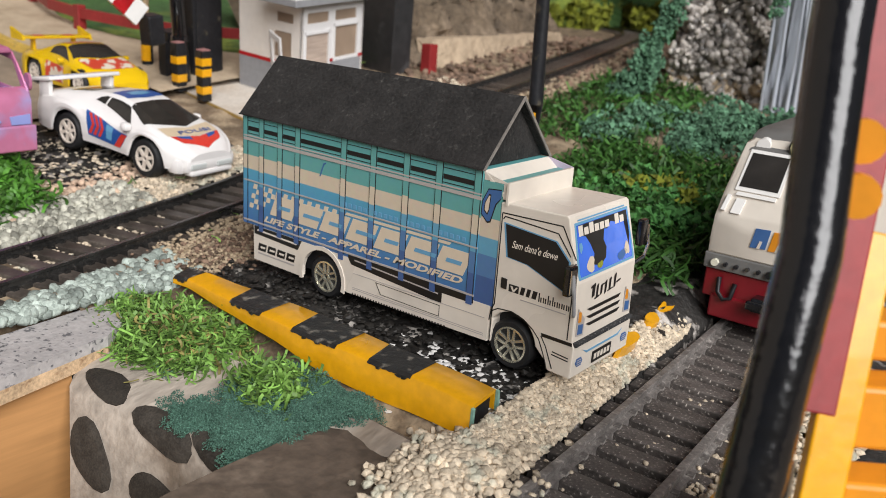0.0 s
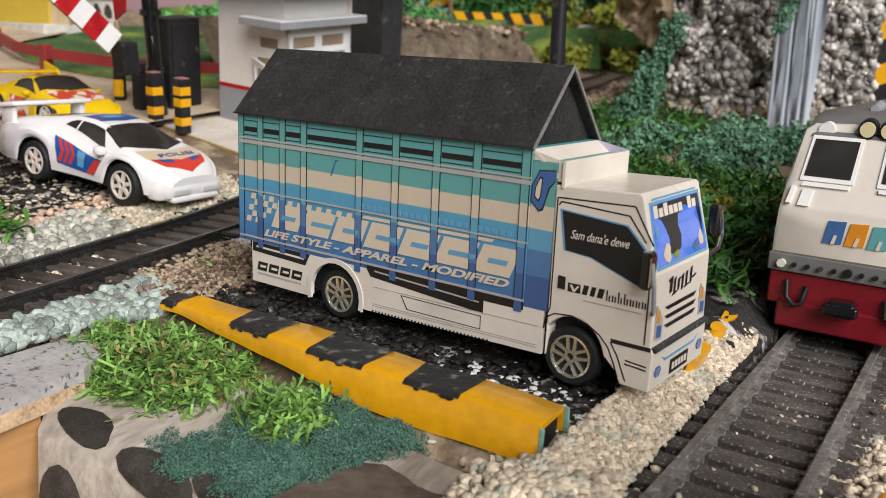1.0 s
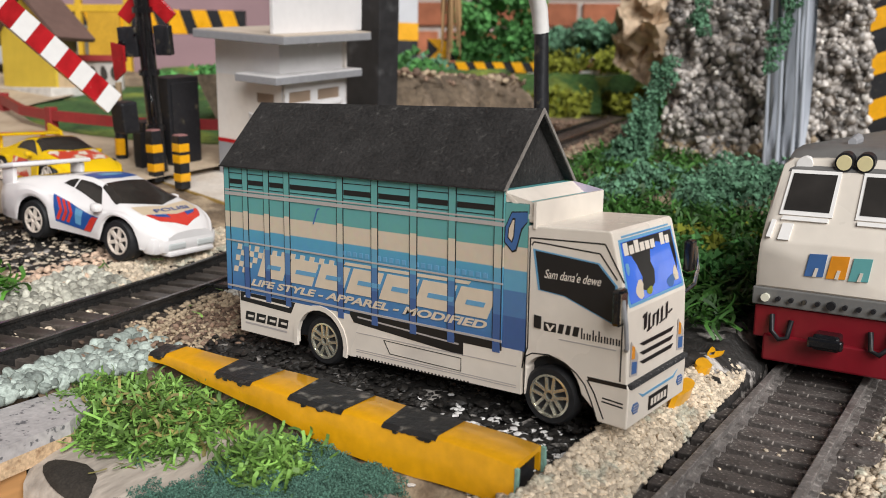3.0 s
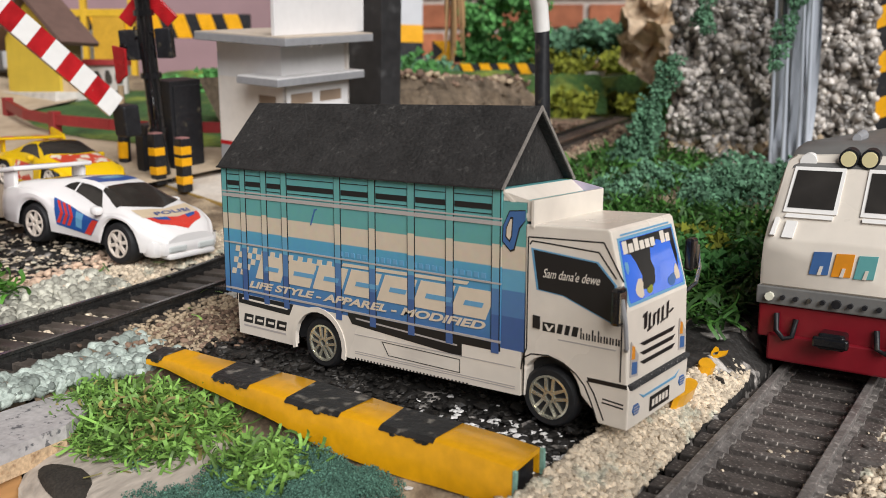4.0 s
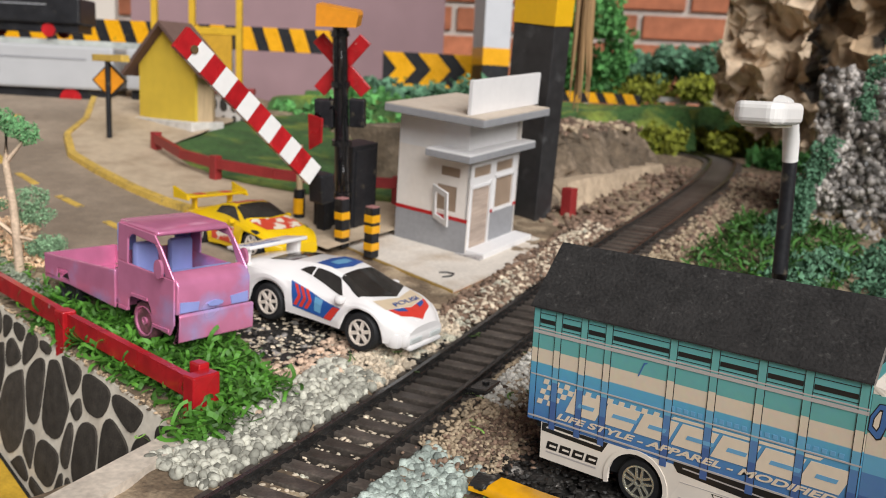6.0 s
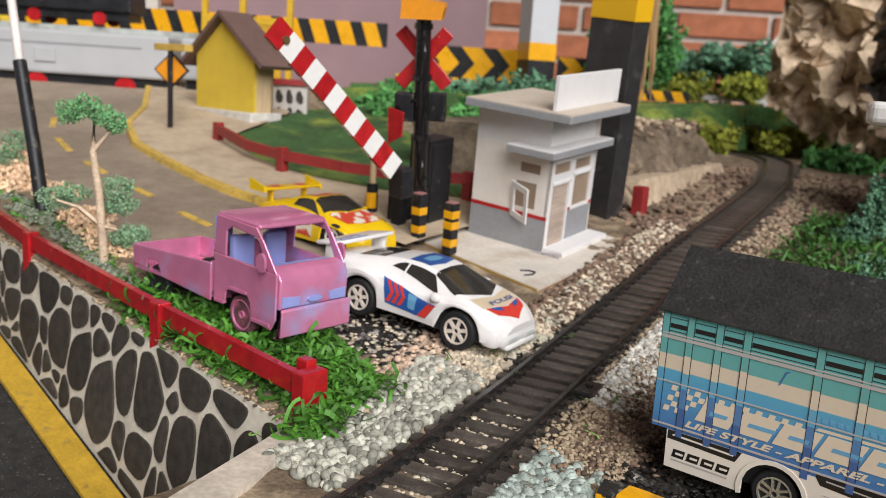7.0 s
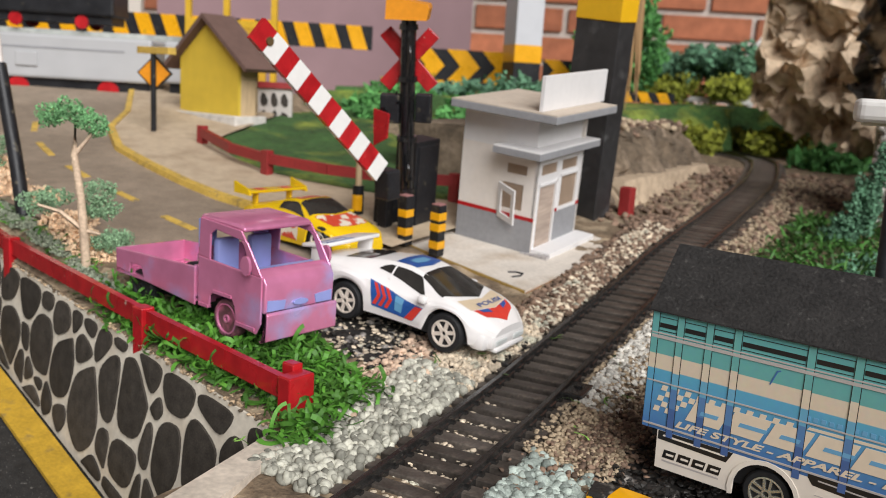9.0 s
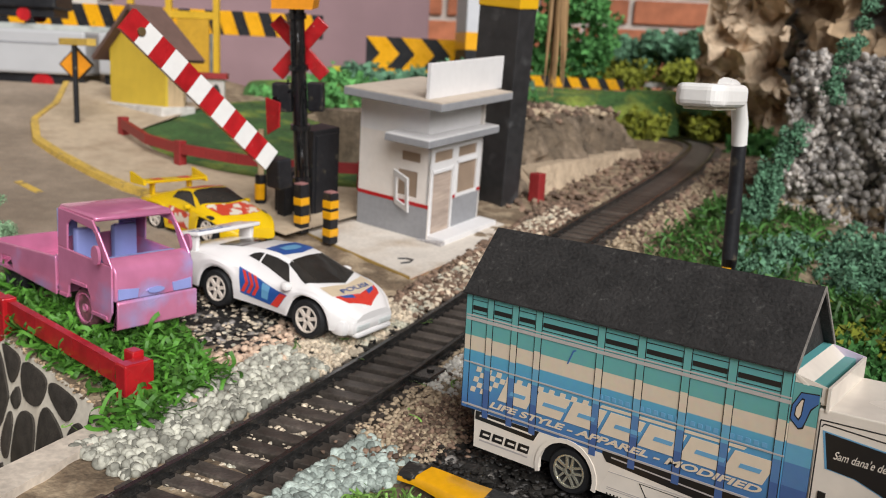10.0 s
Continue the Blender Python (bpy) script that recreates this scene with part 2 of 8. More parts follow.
M_ORANGE = mat("orange_paint", (0.72, 0.27, 0.015), 0.4, var=0.12, scale=400, bump=0.15)
M_WOOD = mat("pale_wood", (0.5, 0.36, 0.21), 0.6, var=0.25, scale=500, bump=0.25, stretch=(1, 1, 0.15))
M_PLASTER = mat("grey_white_plaster", (0.5, 0.46, 0.42), 0.85, var=0.12, scale=500, bump=0.3, color2=(0.36, 0.3, 0.24), mask=(60, 0.5, 0.72))
M_STONEDK = mat("dark_painted_stone", (0.045, 0.038, 0.031), 0.8, var=0.5, scale=2200, bump=0.5, rand=0.25, spec=0.28)
M_GREENGRASS = mat("green_straw", (0.065, 0.19, 0.02), 0.6, var=0.2, scale=800, bump=0.1, island=0.5)
M_STRAWBR = mat("brown_straw", (0.22, 0.19, 0.06), 0.6, var=0.3, scale=800, bump=0.1, island=0.6)
M_GREENLT = mat("light_green_straw", (0.15, 0.28, 0.055), 0.6, var=0.3, scale=800, bump=0.1, island=0.7)
M_GREENDK = mat("dark_green_straw", (0.04, 0.12, 0.018), 0.6, var=0.2, scale=800, bump=0.1, island=0.6)
M_MOSS = mat("dull_green_flock", (0.25, 0.28, 0.2), 0.95, var=0.3, scale=1600, bump=0.2, island=0.4)
M_FLOCK = mat("teal_green_flock", (0.075, 0.165, 0.12), 0.95, var=0.3, scale=1600, bump=0.2, island=0.5)
M_MORTARW = mat("white_wall_mortar", (0.64, 0.58, 0.48), 0.85, var=0.15, scale=500, bump=0.3, color2=(0.5, 0.42, 0.32), mask=(60, 0.5, 0.75))
M_SLOPE = mat("grey_plaster", (0.42, 0.36, 0.3), 0.85, var=0.35, scale=500, bump=0.7, color2=(0.2, 0.155, 0.115), mask=(55, 0.5, 0.66), stretch=(1, 0.35, 1), dist=0.0006)
M_BOARD = mat("brown_board", (0.1, 0.072, 0.052), 0.85, var=0.4, scale=600, bump=0.6, color2=(0.26, 0.2, 0.15), mask=(60, 0.55, 0.7))
M_FOAM = mat("dark_green_foam", (0.09, 0.2, 0.115), 0.85, var=0.3, scale=1200, bump=0.2, island=0.5)
M_FOAM2 = mat("bright_green_foam", (0.09, 0.27, 0.07), 0.85, var=0.3, scale=1200, bump=0.2, island=0.45)
M_YGREEN = mat("yellow_green_foam", (0.2, 0.22, 0.02), 0.85, var=0.3, scale=1200, bump=0.2, island=0.45)
M_BALLAST = mat("grey_green_gravel", (0.37, 0.36, 0.3), 0.85, var=0.3, scale=1400, bump=0.5, island=0.55, spec=0.15)
M_BALLTEAL = mat("pale_blue_green_gravel", (0.33, 0.375, 0.335), 0.9, var=0.4, scale=1600, bump=0.8, island=0.5, dist=0.0004, spec=0.15)
M_BALLTAN = mat("tan_gravel", (0.37, 0.285, 0.19), 0.95, var=0.25, scale=1400, bump=0.5, island=0.25)
M_BALLWHITE = mat("cream_gravel", (0.56, 0.465, 0.345), 0.95, var=0.3, scale=1600, bump=0.8, island=0.35, color2=(0.44, 0.42, 0.33), mask=(160, 0.55, 0.62), dist=0.0004)
M_BALLBLK = mat("black_clinker", (0.02, 0.018, 0.016), 0.5, var=0.4, scale=1400, bump=0.5, island=0.6, spec=0.28)
M_BROWNST = mat("brown_gravel", (0.17, 0.11, 0.075), 0.85, var=0.3, scale=1400, bump=0.4, island=0.6)
M_FOIL = mat("crumpled_grey_rock", (0.16, 0.145, 0.13), 0.3, var=0.55, scale=260, bump=0.9, color2=(0.42, 0.37, 0.32), mask=(70, 0.52, 0.66), dist=0.002)
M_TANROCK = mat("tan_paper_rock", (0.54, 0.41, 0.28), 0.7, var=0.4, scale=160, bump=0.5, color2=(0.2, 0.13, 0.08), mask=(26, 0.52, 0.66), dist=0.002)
M_CONC = mat("worn_concrete", (0.43, 0.4, 0.39), 0.85, var=0.25, scale=900, bump=0.5, color2=(0.13, 0.125, 0.13), mask=(750, 0.58, 0.66))
M_CORK = mat("cork_edge", (0.58, 0.4, 0.24), 0.9, var=0.4, scale=1500, bump=0.7, color2=(0.36, 0.22, 0.12), mask=(500, 0.58, 0.7))
M_CARDBOARD = mat("orange_plywood", (0.5, 0.25, 0.09), 0.7, var=0.15, scale=300, bump=0.1, stretch=(1, 0.2, 3))
M_BLUESTK = mat("blue_sticker", (0.02, 0.085, 0.3), 0.35, var=0.08, bump=0)
M_REDSTK = mat("red_sticker", (0.6, 0.045, 0.03), 0.35, var=0.08, bump=0)
M_DKGLASS = mat("dark_tinted_window", (0.03, 0.027, 0.024), 0.06, var=0.3, scale=200, bump=0)
M_CARWHITE = mat("white_toy_plastic", (0.78, 0.75, 0.73), 0.22, var=0.03, scale=200, bump=0.02, spec=0.5)
M_CARYELLOW = mat("yellow_toy_plastic", (0.72, 0.46, 0.008), 0.22, var=0.06, scale=200, bump=0.02)
# pink lacquer; the blue-violet patches are its sheen, painted into the colour
M_PINK = mat("pink_lacquer_blue_sheen", (0.66, 0.22, 0.38), 0.22, metal=0.35, var=0.15, scale=160, bump=0.14, color2=(0.4, 0.38, 0.68), mask=(42, 0.6, 0.75), coat=0.6)
# bluish reflection inside and on the front of the pickup, as flat colour
M_BLUEIN = mat("blue_reflection_colour", (0.26, 0.3, 0.6), 0.3, var=0.15, scale=120, bump=0.1)
M_GREY = mat("grey_paint", (0.27, 0.27, 0.28), 0.6, var=0.12, scale=500, bump=0.2)
M_HUB = mat("cream_plastic_hub", (0.66, 0.58, 0.5), 0.35, var=0.06, bump=0.03)
M_LOCO = mat("cream_white_loco_paint", (0.66, 0.6, 0.52), 0.3, var=0.05, scale=300, bump=0.05)
M_LOCORED = mat("loco_red_paint", (0.19, 0.007, 0.014), 0.35, var=0.12, scale=400, bump=0.1)
M_LOCOGREY = mat("loco_grey_paint", (0.15, 0.147, 0.14), 0.4, var=0.12, scale=400, bump=0.1)
M_BRICKS = mat("brick_clay", (0.4, 0.14, 0.07), 0.9, var=0.3, scale=40, bump=0.5, rand=0.25, dist=0.002)
M_MORTAR = mat("mortar", (0.5, 0.45, 0.4), 0.95, var=0.2, scale=60, bump=0.4, dist=0.001)
M_MAUVE = mat("mauve_wall_paint", (0.27, 0.17, 0.18), 0.8, var=0.12, scale=20, bump=0.1)
M_ROOMWALL = mat("room_wall_paint", (0.55, 0.5, 0.44), 0.9, var=0.1, scale=6, bump=0.1)
M_CEIL = mat("ceiling_boards", (0.5, 0.46, 0.4), 0.9, var=0.1, scale=6, bump=0.1)
M_FLOOR = mat("floor_cement", (0.3, 0.27, 0.24), 0.8, var=0.2, scale=8, bump=0.2)
M_CROWN = mat("pale_green_foam", (0.17, 0.38, 0.16), 0.9, var=0.3, scale=1200, bump=0.2, island=0.4)
M_CROWN2 = mat("dull_green_foam", (0.23, 0.37, 0.21), 0.9, var=0.3, scale=1200, bump=0.2, island=0.4)
M_SANDCR = mat("sandy_crumbs", (0.33, 0.24, 0.15), 0.95, var=0.4, scale=1500, bump=0.6, island=0.8)
M_BARK = mat("twig_bark", (0.55, 0.41, 0.29), 0.85, var=0.4, scale=900, bump=0.6)
M_RAFFIA = mat("brown_raffia", (0.3, 0.18, 0.08), 0.7, var=0.35, scale=500, bump=0.3, stretch=(1, 1, 0.1))
M_TUFT = mat("orange_brown_tuft", (0.84, 0.6, 0.39), 0.9, var=0.2, scale=900, bump=0.2, island=0.3)
M_SIGNWOOD = mat("window_brown_film", (0.3, 0.22, 0.16), 0.3, var=0.2, scale=100, bump=0)
M_LAMPGLASS = mat("lens_plastic", (0.7, 0.68, 0.55), 0.15, var=0.05, bump=0)
# ---- the room round the model: brick wall behind, open side to the light ----
ROOM = Matrix.Rotation(radians(36), 4, 'Z')
table = thing("table", "large wooden table that carries the model landscape", "table", 0, 0, 0, kind="structure")
tb = cube(-1500, 700, -420, 1300, -90, -62)
part("tabletop", tb, M_WOOD, table)
for lx, ly in ((-1400, -350), (600, -350), (-1400, 1230), (600, 1230)):
    part("leg", cube(lx - 30, lx + 30, ly - 30, ly + 30, -850, -90, 3), M_WOOD, table)


def room_box(name, x0, x1, y0, y1, z0, z1, material):
    ob = part(name, cube(x0, x1, y0, y1, z0, z1), material, kind="structure")
    ob.matrix_basis = ROOM
    return ob


room_box("floor", -2600, 2600, -2200, 2100, -900, -850, M_FLOOR)
# ceiling and left wall are unseen, added to shape the sky light
room_box("ceiling", -2600, 1250, 300, 2100, 1750, 1800, M_CEIL)
room_box("wall_left", -2600, -2500, -2200, 2000, -850, 1750, M_ROOMWALL)
brick_wall = room_box("wall_back", -2500, 2600, 2000, 2100, -850, 1750, M_MORTAR)

# ---- ground sheet of the model ----
LEFT_LINE = [(-14, -118), (-30.5, -45), (-42.8, 12), (-48.2, 36), (-55.6, 77), (-65.6, 135), (-71.5, 165), (-79, 213), (-86, 252), (-111, 374), (-148, 490), (-172, 545), (-203, 586), (-262, 622), (-340, 640)]
fine_x = np.arange(-262, 150, 2.2)
gx = np.concatenate([np.linspace(-1300, -270, 40), fine_x, np.linspace(156, 640, 24)])
gy_rel = np.concatenate([np.arange(0, 300, 2.2), np.linspace(306, 1250, 50)])


def front_y(x):
    if x < -72:
        return -44 - 0.09 * (x + 78)
    return -40.0


def zone(x, y):
    """Which ground cover lies at a place."""
    w = noise.noise(Vector((x * 0.05, y * 0.05, 3))) * 9 + noise.noise(Vector((x * 0.2, y * 0.2, 7))) * 4
    if -6 + w < x < 102 + w * 0.4 and -12 < y < 60 + w:
        return 1
    if 78 < x < 150 and 20 + w < y < 190 + w:
        return 1
    if -150 + w < x < -62 + w and -2 + w < y < 66 + w * 0.6:
        return 1
    if x < -150 + w and y > -20:
        return 2
    return 0


verts, faces, fmat = [], [], []
for j, r in enumerate(gy_rel):
    for x in gx:
        y = front_y(x) + r
        z = ground_z(x, y)
        near = -262 < x < 150 and y < 270
        if near:
            rough = 2.2 if zone(x, y) == 1 else 1.0
            z += rough * (noise.noise(Vector((x * 0.11, y * 0.11, 0))) * 0.7 + abs(noise.noise(Vector((x * 0.37, y * 0.37, 5)))) * 0.9 - 0.3)
        if y < 460 and abs(x - float(np.interp(y, [p[1] for p in LEFT_LINE], [p[0] for p in LEFT_LINE]))) < 14.5:
            z = min(z, ground_z(x, y)) - 3.2
        if 97 < x < 123 and y < 280:
            z = min(z, -13.5 + 0.07 * max(0, y - 60))
        if -5 < x < 97 and -8 < y < 30:
            z = min(z, 0.6) - 0.3
        verts.append((x, y, z))
nx = len(gx)
for j in range(len(gy_rel) - 1):
    for i in range(nx - 1):
        a = j * nx + i
        faces.append((a, a + 1, a + 1 + nx, a + nx))
        cx, cy = verts[a][0], verts[a][1]
        fmat.append(zone(cx, cy))
ground = raw("ground", verts, faces, M_SOIL, smooth=True)
ground.data.materials.append(M_RUBBLE)
ground.data.materials.append(M_SOIL)
ground.data.polygons.foreach_set("material_index", fmat)
tagged(ground, "brown soil ground with black rubble patches", "ground", kind="structure")


def slab_mesh(name, x0, x1, y0, y1, ztop, zbot, material, step=3.0, amp=0.8, seed=0):
    """A lump of ground with an uneven top and plain sides."""
    xs, ys = np.arange(x0, x1 + 0.1, step), np.arange(y0, y1 + 0.1, step)
    v, f = [], []
    for y in ys:
        for x in xs:
            v.append((x, y, (ztop(x, y) if callable(ztop) else ztop) + amp * noise.noise(Vector((x * 0.15, y * 0.15, seed)))))
    n = len(xs)
    for j in range(len(ys) - 1):
        for i in range(n - 1):
            a = j * n + i
            f.append((a, a + 1, a + 1 + n, a + n))
    ring = [i for i in range(n)] + [j * n + n - 1 for j in range(1, len(ys))] + [(len(ys) - 1) * n + i for i in range(n - 2, -1, -1)] + [j * n for j in range(len(ys) - 2, 0, -1)]
    base = len(v)
    for k in ring:
        v.append((v[k][0], v[k][1], zbot))
    m = len(ring)
    for k in range(m):
        f.append((ring[k], base + k, base + (k + 1) % m, ring[(k + 1) % m]))
    return tagged(raw(name, v, f, material), kind="structure")


tagged(slab_mesh("embankment", -66, -12, -130, -39, lambda x, y: ground_z(-40, -40) - 0.6, -60, M_SOIL), "brown earth bank under the railway track", "embankment")
tagged(slab_mesh("board", 63, 220, -140, -24, -5.7, -60, M_BOARD, amp=0.5, seed=3), "worn brown board in front of the kerb", "board")
tagged(slab_mesh("lower_road", -700, -30, -400, -10, lambda x, y: -46 + 0.16 * (-150 - x), -62, M_ASPHALT_LOW, step=12, amp=0.3), "dark asphalt road below the stone wall", "road")

# painted slope with dark spots in front of the kerb
sl_v, sl_f = [], []
NU, NV = 34, 20
for j in range(NV):
    v = j / (NV - 1)
    for i in range(NU):
        u = i / (NU - 1)
        if v < 0.4:
            k = v / 0.4
            p = Vector((-6 + 90 * u + 16 * k * (1 - u), -28 - 25 * k + 6 * k * u, -4.5 - 4.5 * k))
        else:
            k = (v - 0.4) / 0.6
            p = Vector((10 + 74 * u + 24 * k, -53 + 6 * u - 16 * k, -9 - 46 * k))
        p.z += 0.5 * noise.noise(p * 0.2)
        sl_v.append(tuple(p))
for j in range(NV - 1):
    for i in range(NU - 1):
        a = j * NU + i
        sl_f.append((a, a + 1, a + 1 + NU, a + NU))
slope = tagged(raw("stone_slope", sl_v, sl_f, M_SLOPE, smooth=True), "grey plaster slope painted with dark round stones", "slope", kind="structure")


def slope_point(u, v):
    i, j = min(NU - 2, max(0, int(u * (NU - 1)))), min(NV - 2, max(0, int(v * (NV - 1))))
    a = j * NU + i
    fu, fv = u * (NU - 1) - i, v * (NV - 1) - j
    p = [Vector(sl_v[k]) for k in (a, a + 1, a + NU, a + NU + 1)]
    q = (p[0] * (1 - fu) + p[1] * fu) * (1 - fv) + (p[2] * (1 - fu) + p[3] * fu) * fv
    n = (p[1] - p[0]).cross(p[2] - p[0]).normalized()
    return q, n if n.z > 0 else -n


def blob_outline(n, rx, ry, seed, rough=0.16):
    r = random.Random(seed)
    ph = [r.uniform(0, 6.28) for _ in range(3)]
    return [((1 + rough * math.sin(2 * a + ph[0]) + rough * 0.6 * math.sin(3 * a + ph[1])) * rx * math.cos(a),
             (1 + rough * math.sin(2 * a + ph[0]) + rough * 0.6 * math.sin(3 * a + ph[1])) * ry * math.sin(a)) for a in (2 * math.pi * k / n for k in range(n))]


for k, (u, v, du, dv) in enumerate(((0.14, 0.36, 0.1, 0.05), (0.385, 0.41, 0.105, 0.06), (0.09, 0.545, 0.085, 0.07), (0.6, 0.39, 0.1, 0.066), (0.355, 0.565, 0.095, 0.05), (0.62, 0.56, 0.08, 0.06), (0.2, 0.71, 0.09, 0.06), (0.5, 0.72, 0.09, 0.06))):
    bm = bmesh.new()
    pts = blob_outline(18, du, dv, k, 0.12)
    rings = []
    for f, off in ((0.35, 0.6), (0.7, 0.55), (1.0, 0.3), (1.0, -0.4)):
        rings.append([bm.verts.new(q + n * off) for q, n in (slope_point(min(0.99, max(0.0, u + a * f)), min(0.99, max(0.0, v + e * f))) for a, e in pts)])
    bm.faces.new(rings[0])
    for r0, r1 in zip(rings, rings[1:]):
        for i in range(18):
            bm.faces.new((r0[i], r1[i], r1[(i + 1) % 18], r0[(i + 1) % 18]))
    part("stone", bm, M_STONEDK, slope)

# two parapet slabs beside the bridge and the plywood under them
def parapet(name, pts, ztop, h, label, top_m):
    t = thing(name, label, "parapet slab", kind="structure")
    bm = bmesh.new()
    prism(bm, pts, h * 0.45, Matrix.Translation((0, 0, ztop - h * 0.45)))
    part("top_layer", bm, top_m, t)
    bm = bmesh.new()
    prism(bm, pts, h * 0.55, Matrix.Translation((0, 0, ztop - h)))
    part("cork_layer", bm, M_CORK, t)
    return t


parapet("parapet", [(-71.5, -48.5), (-64.5, -46.5), (-61, -56), (-50, -84), (-44, -104), (-53, -108), (-60, -86)], 1.8, 5, "grey-white parapet slab at the end of the stone wall", mat("weathered_white_wood", (0.58, 0.5, 0.41), 0.85, var=0.25, scale=700, bump=0.5, color2=(0.42, 0.36, 0.3), mask=(70, 0.5, 0.7)))
parapet("parapet", [(-9, -35), (-5, -33), (3, -36), (8, -43), (16, -86), (-2, -90), (-6, -62)], -3.4, 5.5, "grey concrete slab with a cork edge beside the track", M_CONC)
part("bridge_side", xz(bmesh.new(), [(-60, -9), (9, -9), (9, -58), (-60, -58)], -92, -52), M_CARDBOARD, kind="structure", label="orange plywood side under the slab")

# ---- retaining wall of dark stones ----
def wall_top(x):
    return Vector((x, -44.5 - 0.09 * (x + 78), ground_z(x, -40) - 0.6))


def wall_low(x):
    return Vector((x, -55 - 0.13 * (x + 78), -45 + 0.16 * (-150 - x)))


stone_wall = thing("retaining_wall", "retaining wall of dark stones in white mortar", "wall", kind="structure")
wx = np.linspace(-420, -66, 60)
bm = bmesh.new()
rows = []
for x in wx:
    t, b = wall_top(x), wall_low(x)
    rows.append([bm.verts.new(t), bm.verts.new(b), bm.verts.new(b + Vector((0, 6, 0))), bm.verts.new(t + Vector((0, 6, 0)))])
for a, b in zip(rows, rows[1:]):
    for k in range(4):
        bm.faces.new((a[k], a[(k + 1) % 4], b[(k + 1) % 4], b[k]))
bm.faces.new(rows[0])
bm.faces.new(rows[-1][::-1])
part("mortar", bm, M_MORTARW, stone_wall, "white mortar face")


def wall_point(s, h):
    """s along x, h from 0 at the foot to 1 at the top."""
    return wall_low(s).lerp(wall_top(s), h) + Vector((0, -0.3, 0))


def clip_poly(poly, p, n):
    """Keep the side of a polygon where (q - p).n < 0."""
    out = []
    for a, c in zip(poly, poly[1:] + poly[:1]):
        da, dc = (a - p).dot(n), (c - p).dot(n)
        if da < 0:
            out.append(a)
        if (da < 0) != (dc < 0):
            out.append(a.lerp(c, da / (da - dc)))
    return out


def rounded(poly, n=2):
    for _ in range(n):
        poly = [q for a, c in zip(poly, poly[1:] + poly[:1]) for q in (a.lerp(c, 0.22), a.lerp(c, 0.78))]
    return poly


r3 = random.Random(11)
WH = 62.0
VS = 0.6
seeds = []
for _ in range(9000):
    q = Vector((r3.uniform(-330, -68), r3.uniform(-4, WH * VS + 4)))
    big = r3.choice((6.0, 9.5, 11, 12))
    if all((q - s).length > 0.5 * (big + g) + 2.5 for s, g in seeds):
        seeds.append((q, big))
for q, g in seeds:
    poly = [Vector(c) for c in ((-325, 1.6), (-70.5, 1.6), (-70.5, WH * VS - 1.0), (-325, WH * VS - 1.0))]
    for s, g2 in seeds:
        d = s - q
        if 0 < d.length < 40:
            n = d.normalized()
            f = 0.5 + 0.5 * (g * g - g2 * g2) / d.length_squared
            poly = clip_poly(poly, q + n * (d.length * f - 0.95), n)
            if len(poly) < 3:
                break
    if len(poly) < 3:
        continue
    poly = rounded(poly)
    c = sum(poly, Vector((0, 0))) / len(poly)
    area = 0.5 * abs(sum(a.x * e.y - a.y * e.x for a, e in zip(poly, poly[1:] + poly[:1])))
    if area < 14:
        continue
    bm = bmesh.new()
    at_ = lambda w, dy: wall_point(w.x + 0.12 * w.y, w.y / (WH * VS)) + Vector((0, dy, 0))
    rim = [bm.verts.new(at_(w, 0.35)) for w in poly]
    ring = [bm.verts.new(at_(w, -0.35)) for w in poly]
    mid = bm.verts.new(at_(c, -0.7))
    for i in range(len(poly)):
        k = (i + 1) % len(poly)
        bm.faces.new((mid, ring[i], ring[k]))
        bm.faces.new((ring[i], rim[i], rim[k], ring[k]))
    part("stone", bm, M_STONEDK, stone_wall)
bm = bmesh.new()
vs = [[bm.verts.new(wall_low(x) + Vector((0, dy, z))) for dy, z in ((-12, 1.6), (-2, 1.8), (-2, 0.2), (-12, 0.2))] for x in wx]
for a, b in zip(vs, vs[1:]):
    for k in range(4):
        bm.faces.new((a[k], a[(k + 1) % 4], b[(k + 1) % 4], b[k]))
part("road_line", bm, M_WALLLINE, kind="structure", label="worn yellow line along the foot of the wall")

# ---- railway tracks ----
def catmull(ps, n):
    out = []
    ps = [2 * ps[0] - ps[1]] + list(ps) + [2 * ps[-1] - ps[-2]]
    for i in range(1, len(ps) - 2):
        p0, p1, p2, p3 = ps[i - 1:i + 3]
        for k in range(n):
            t = k / n
            out.append(0.5 * ((2 * p1) + (p2 - p0) * t + (2 * p0 - 5 * p1 + 4 * p2 - p3) * t * t + (3 * p1 - p0 - 3 * p2 + p3) * t ** 3))
    out.append(ps[-2])
    return out


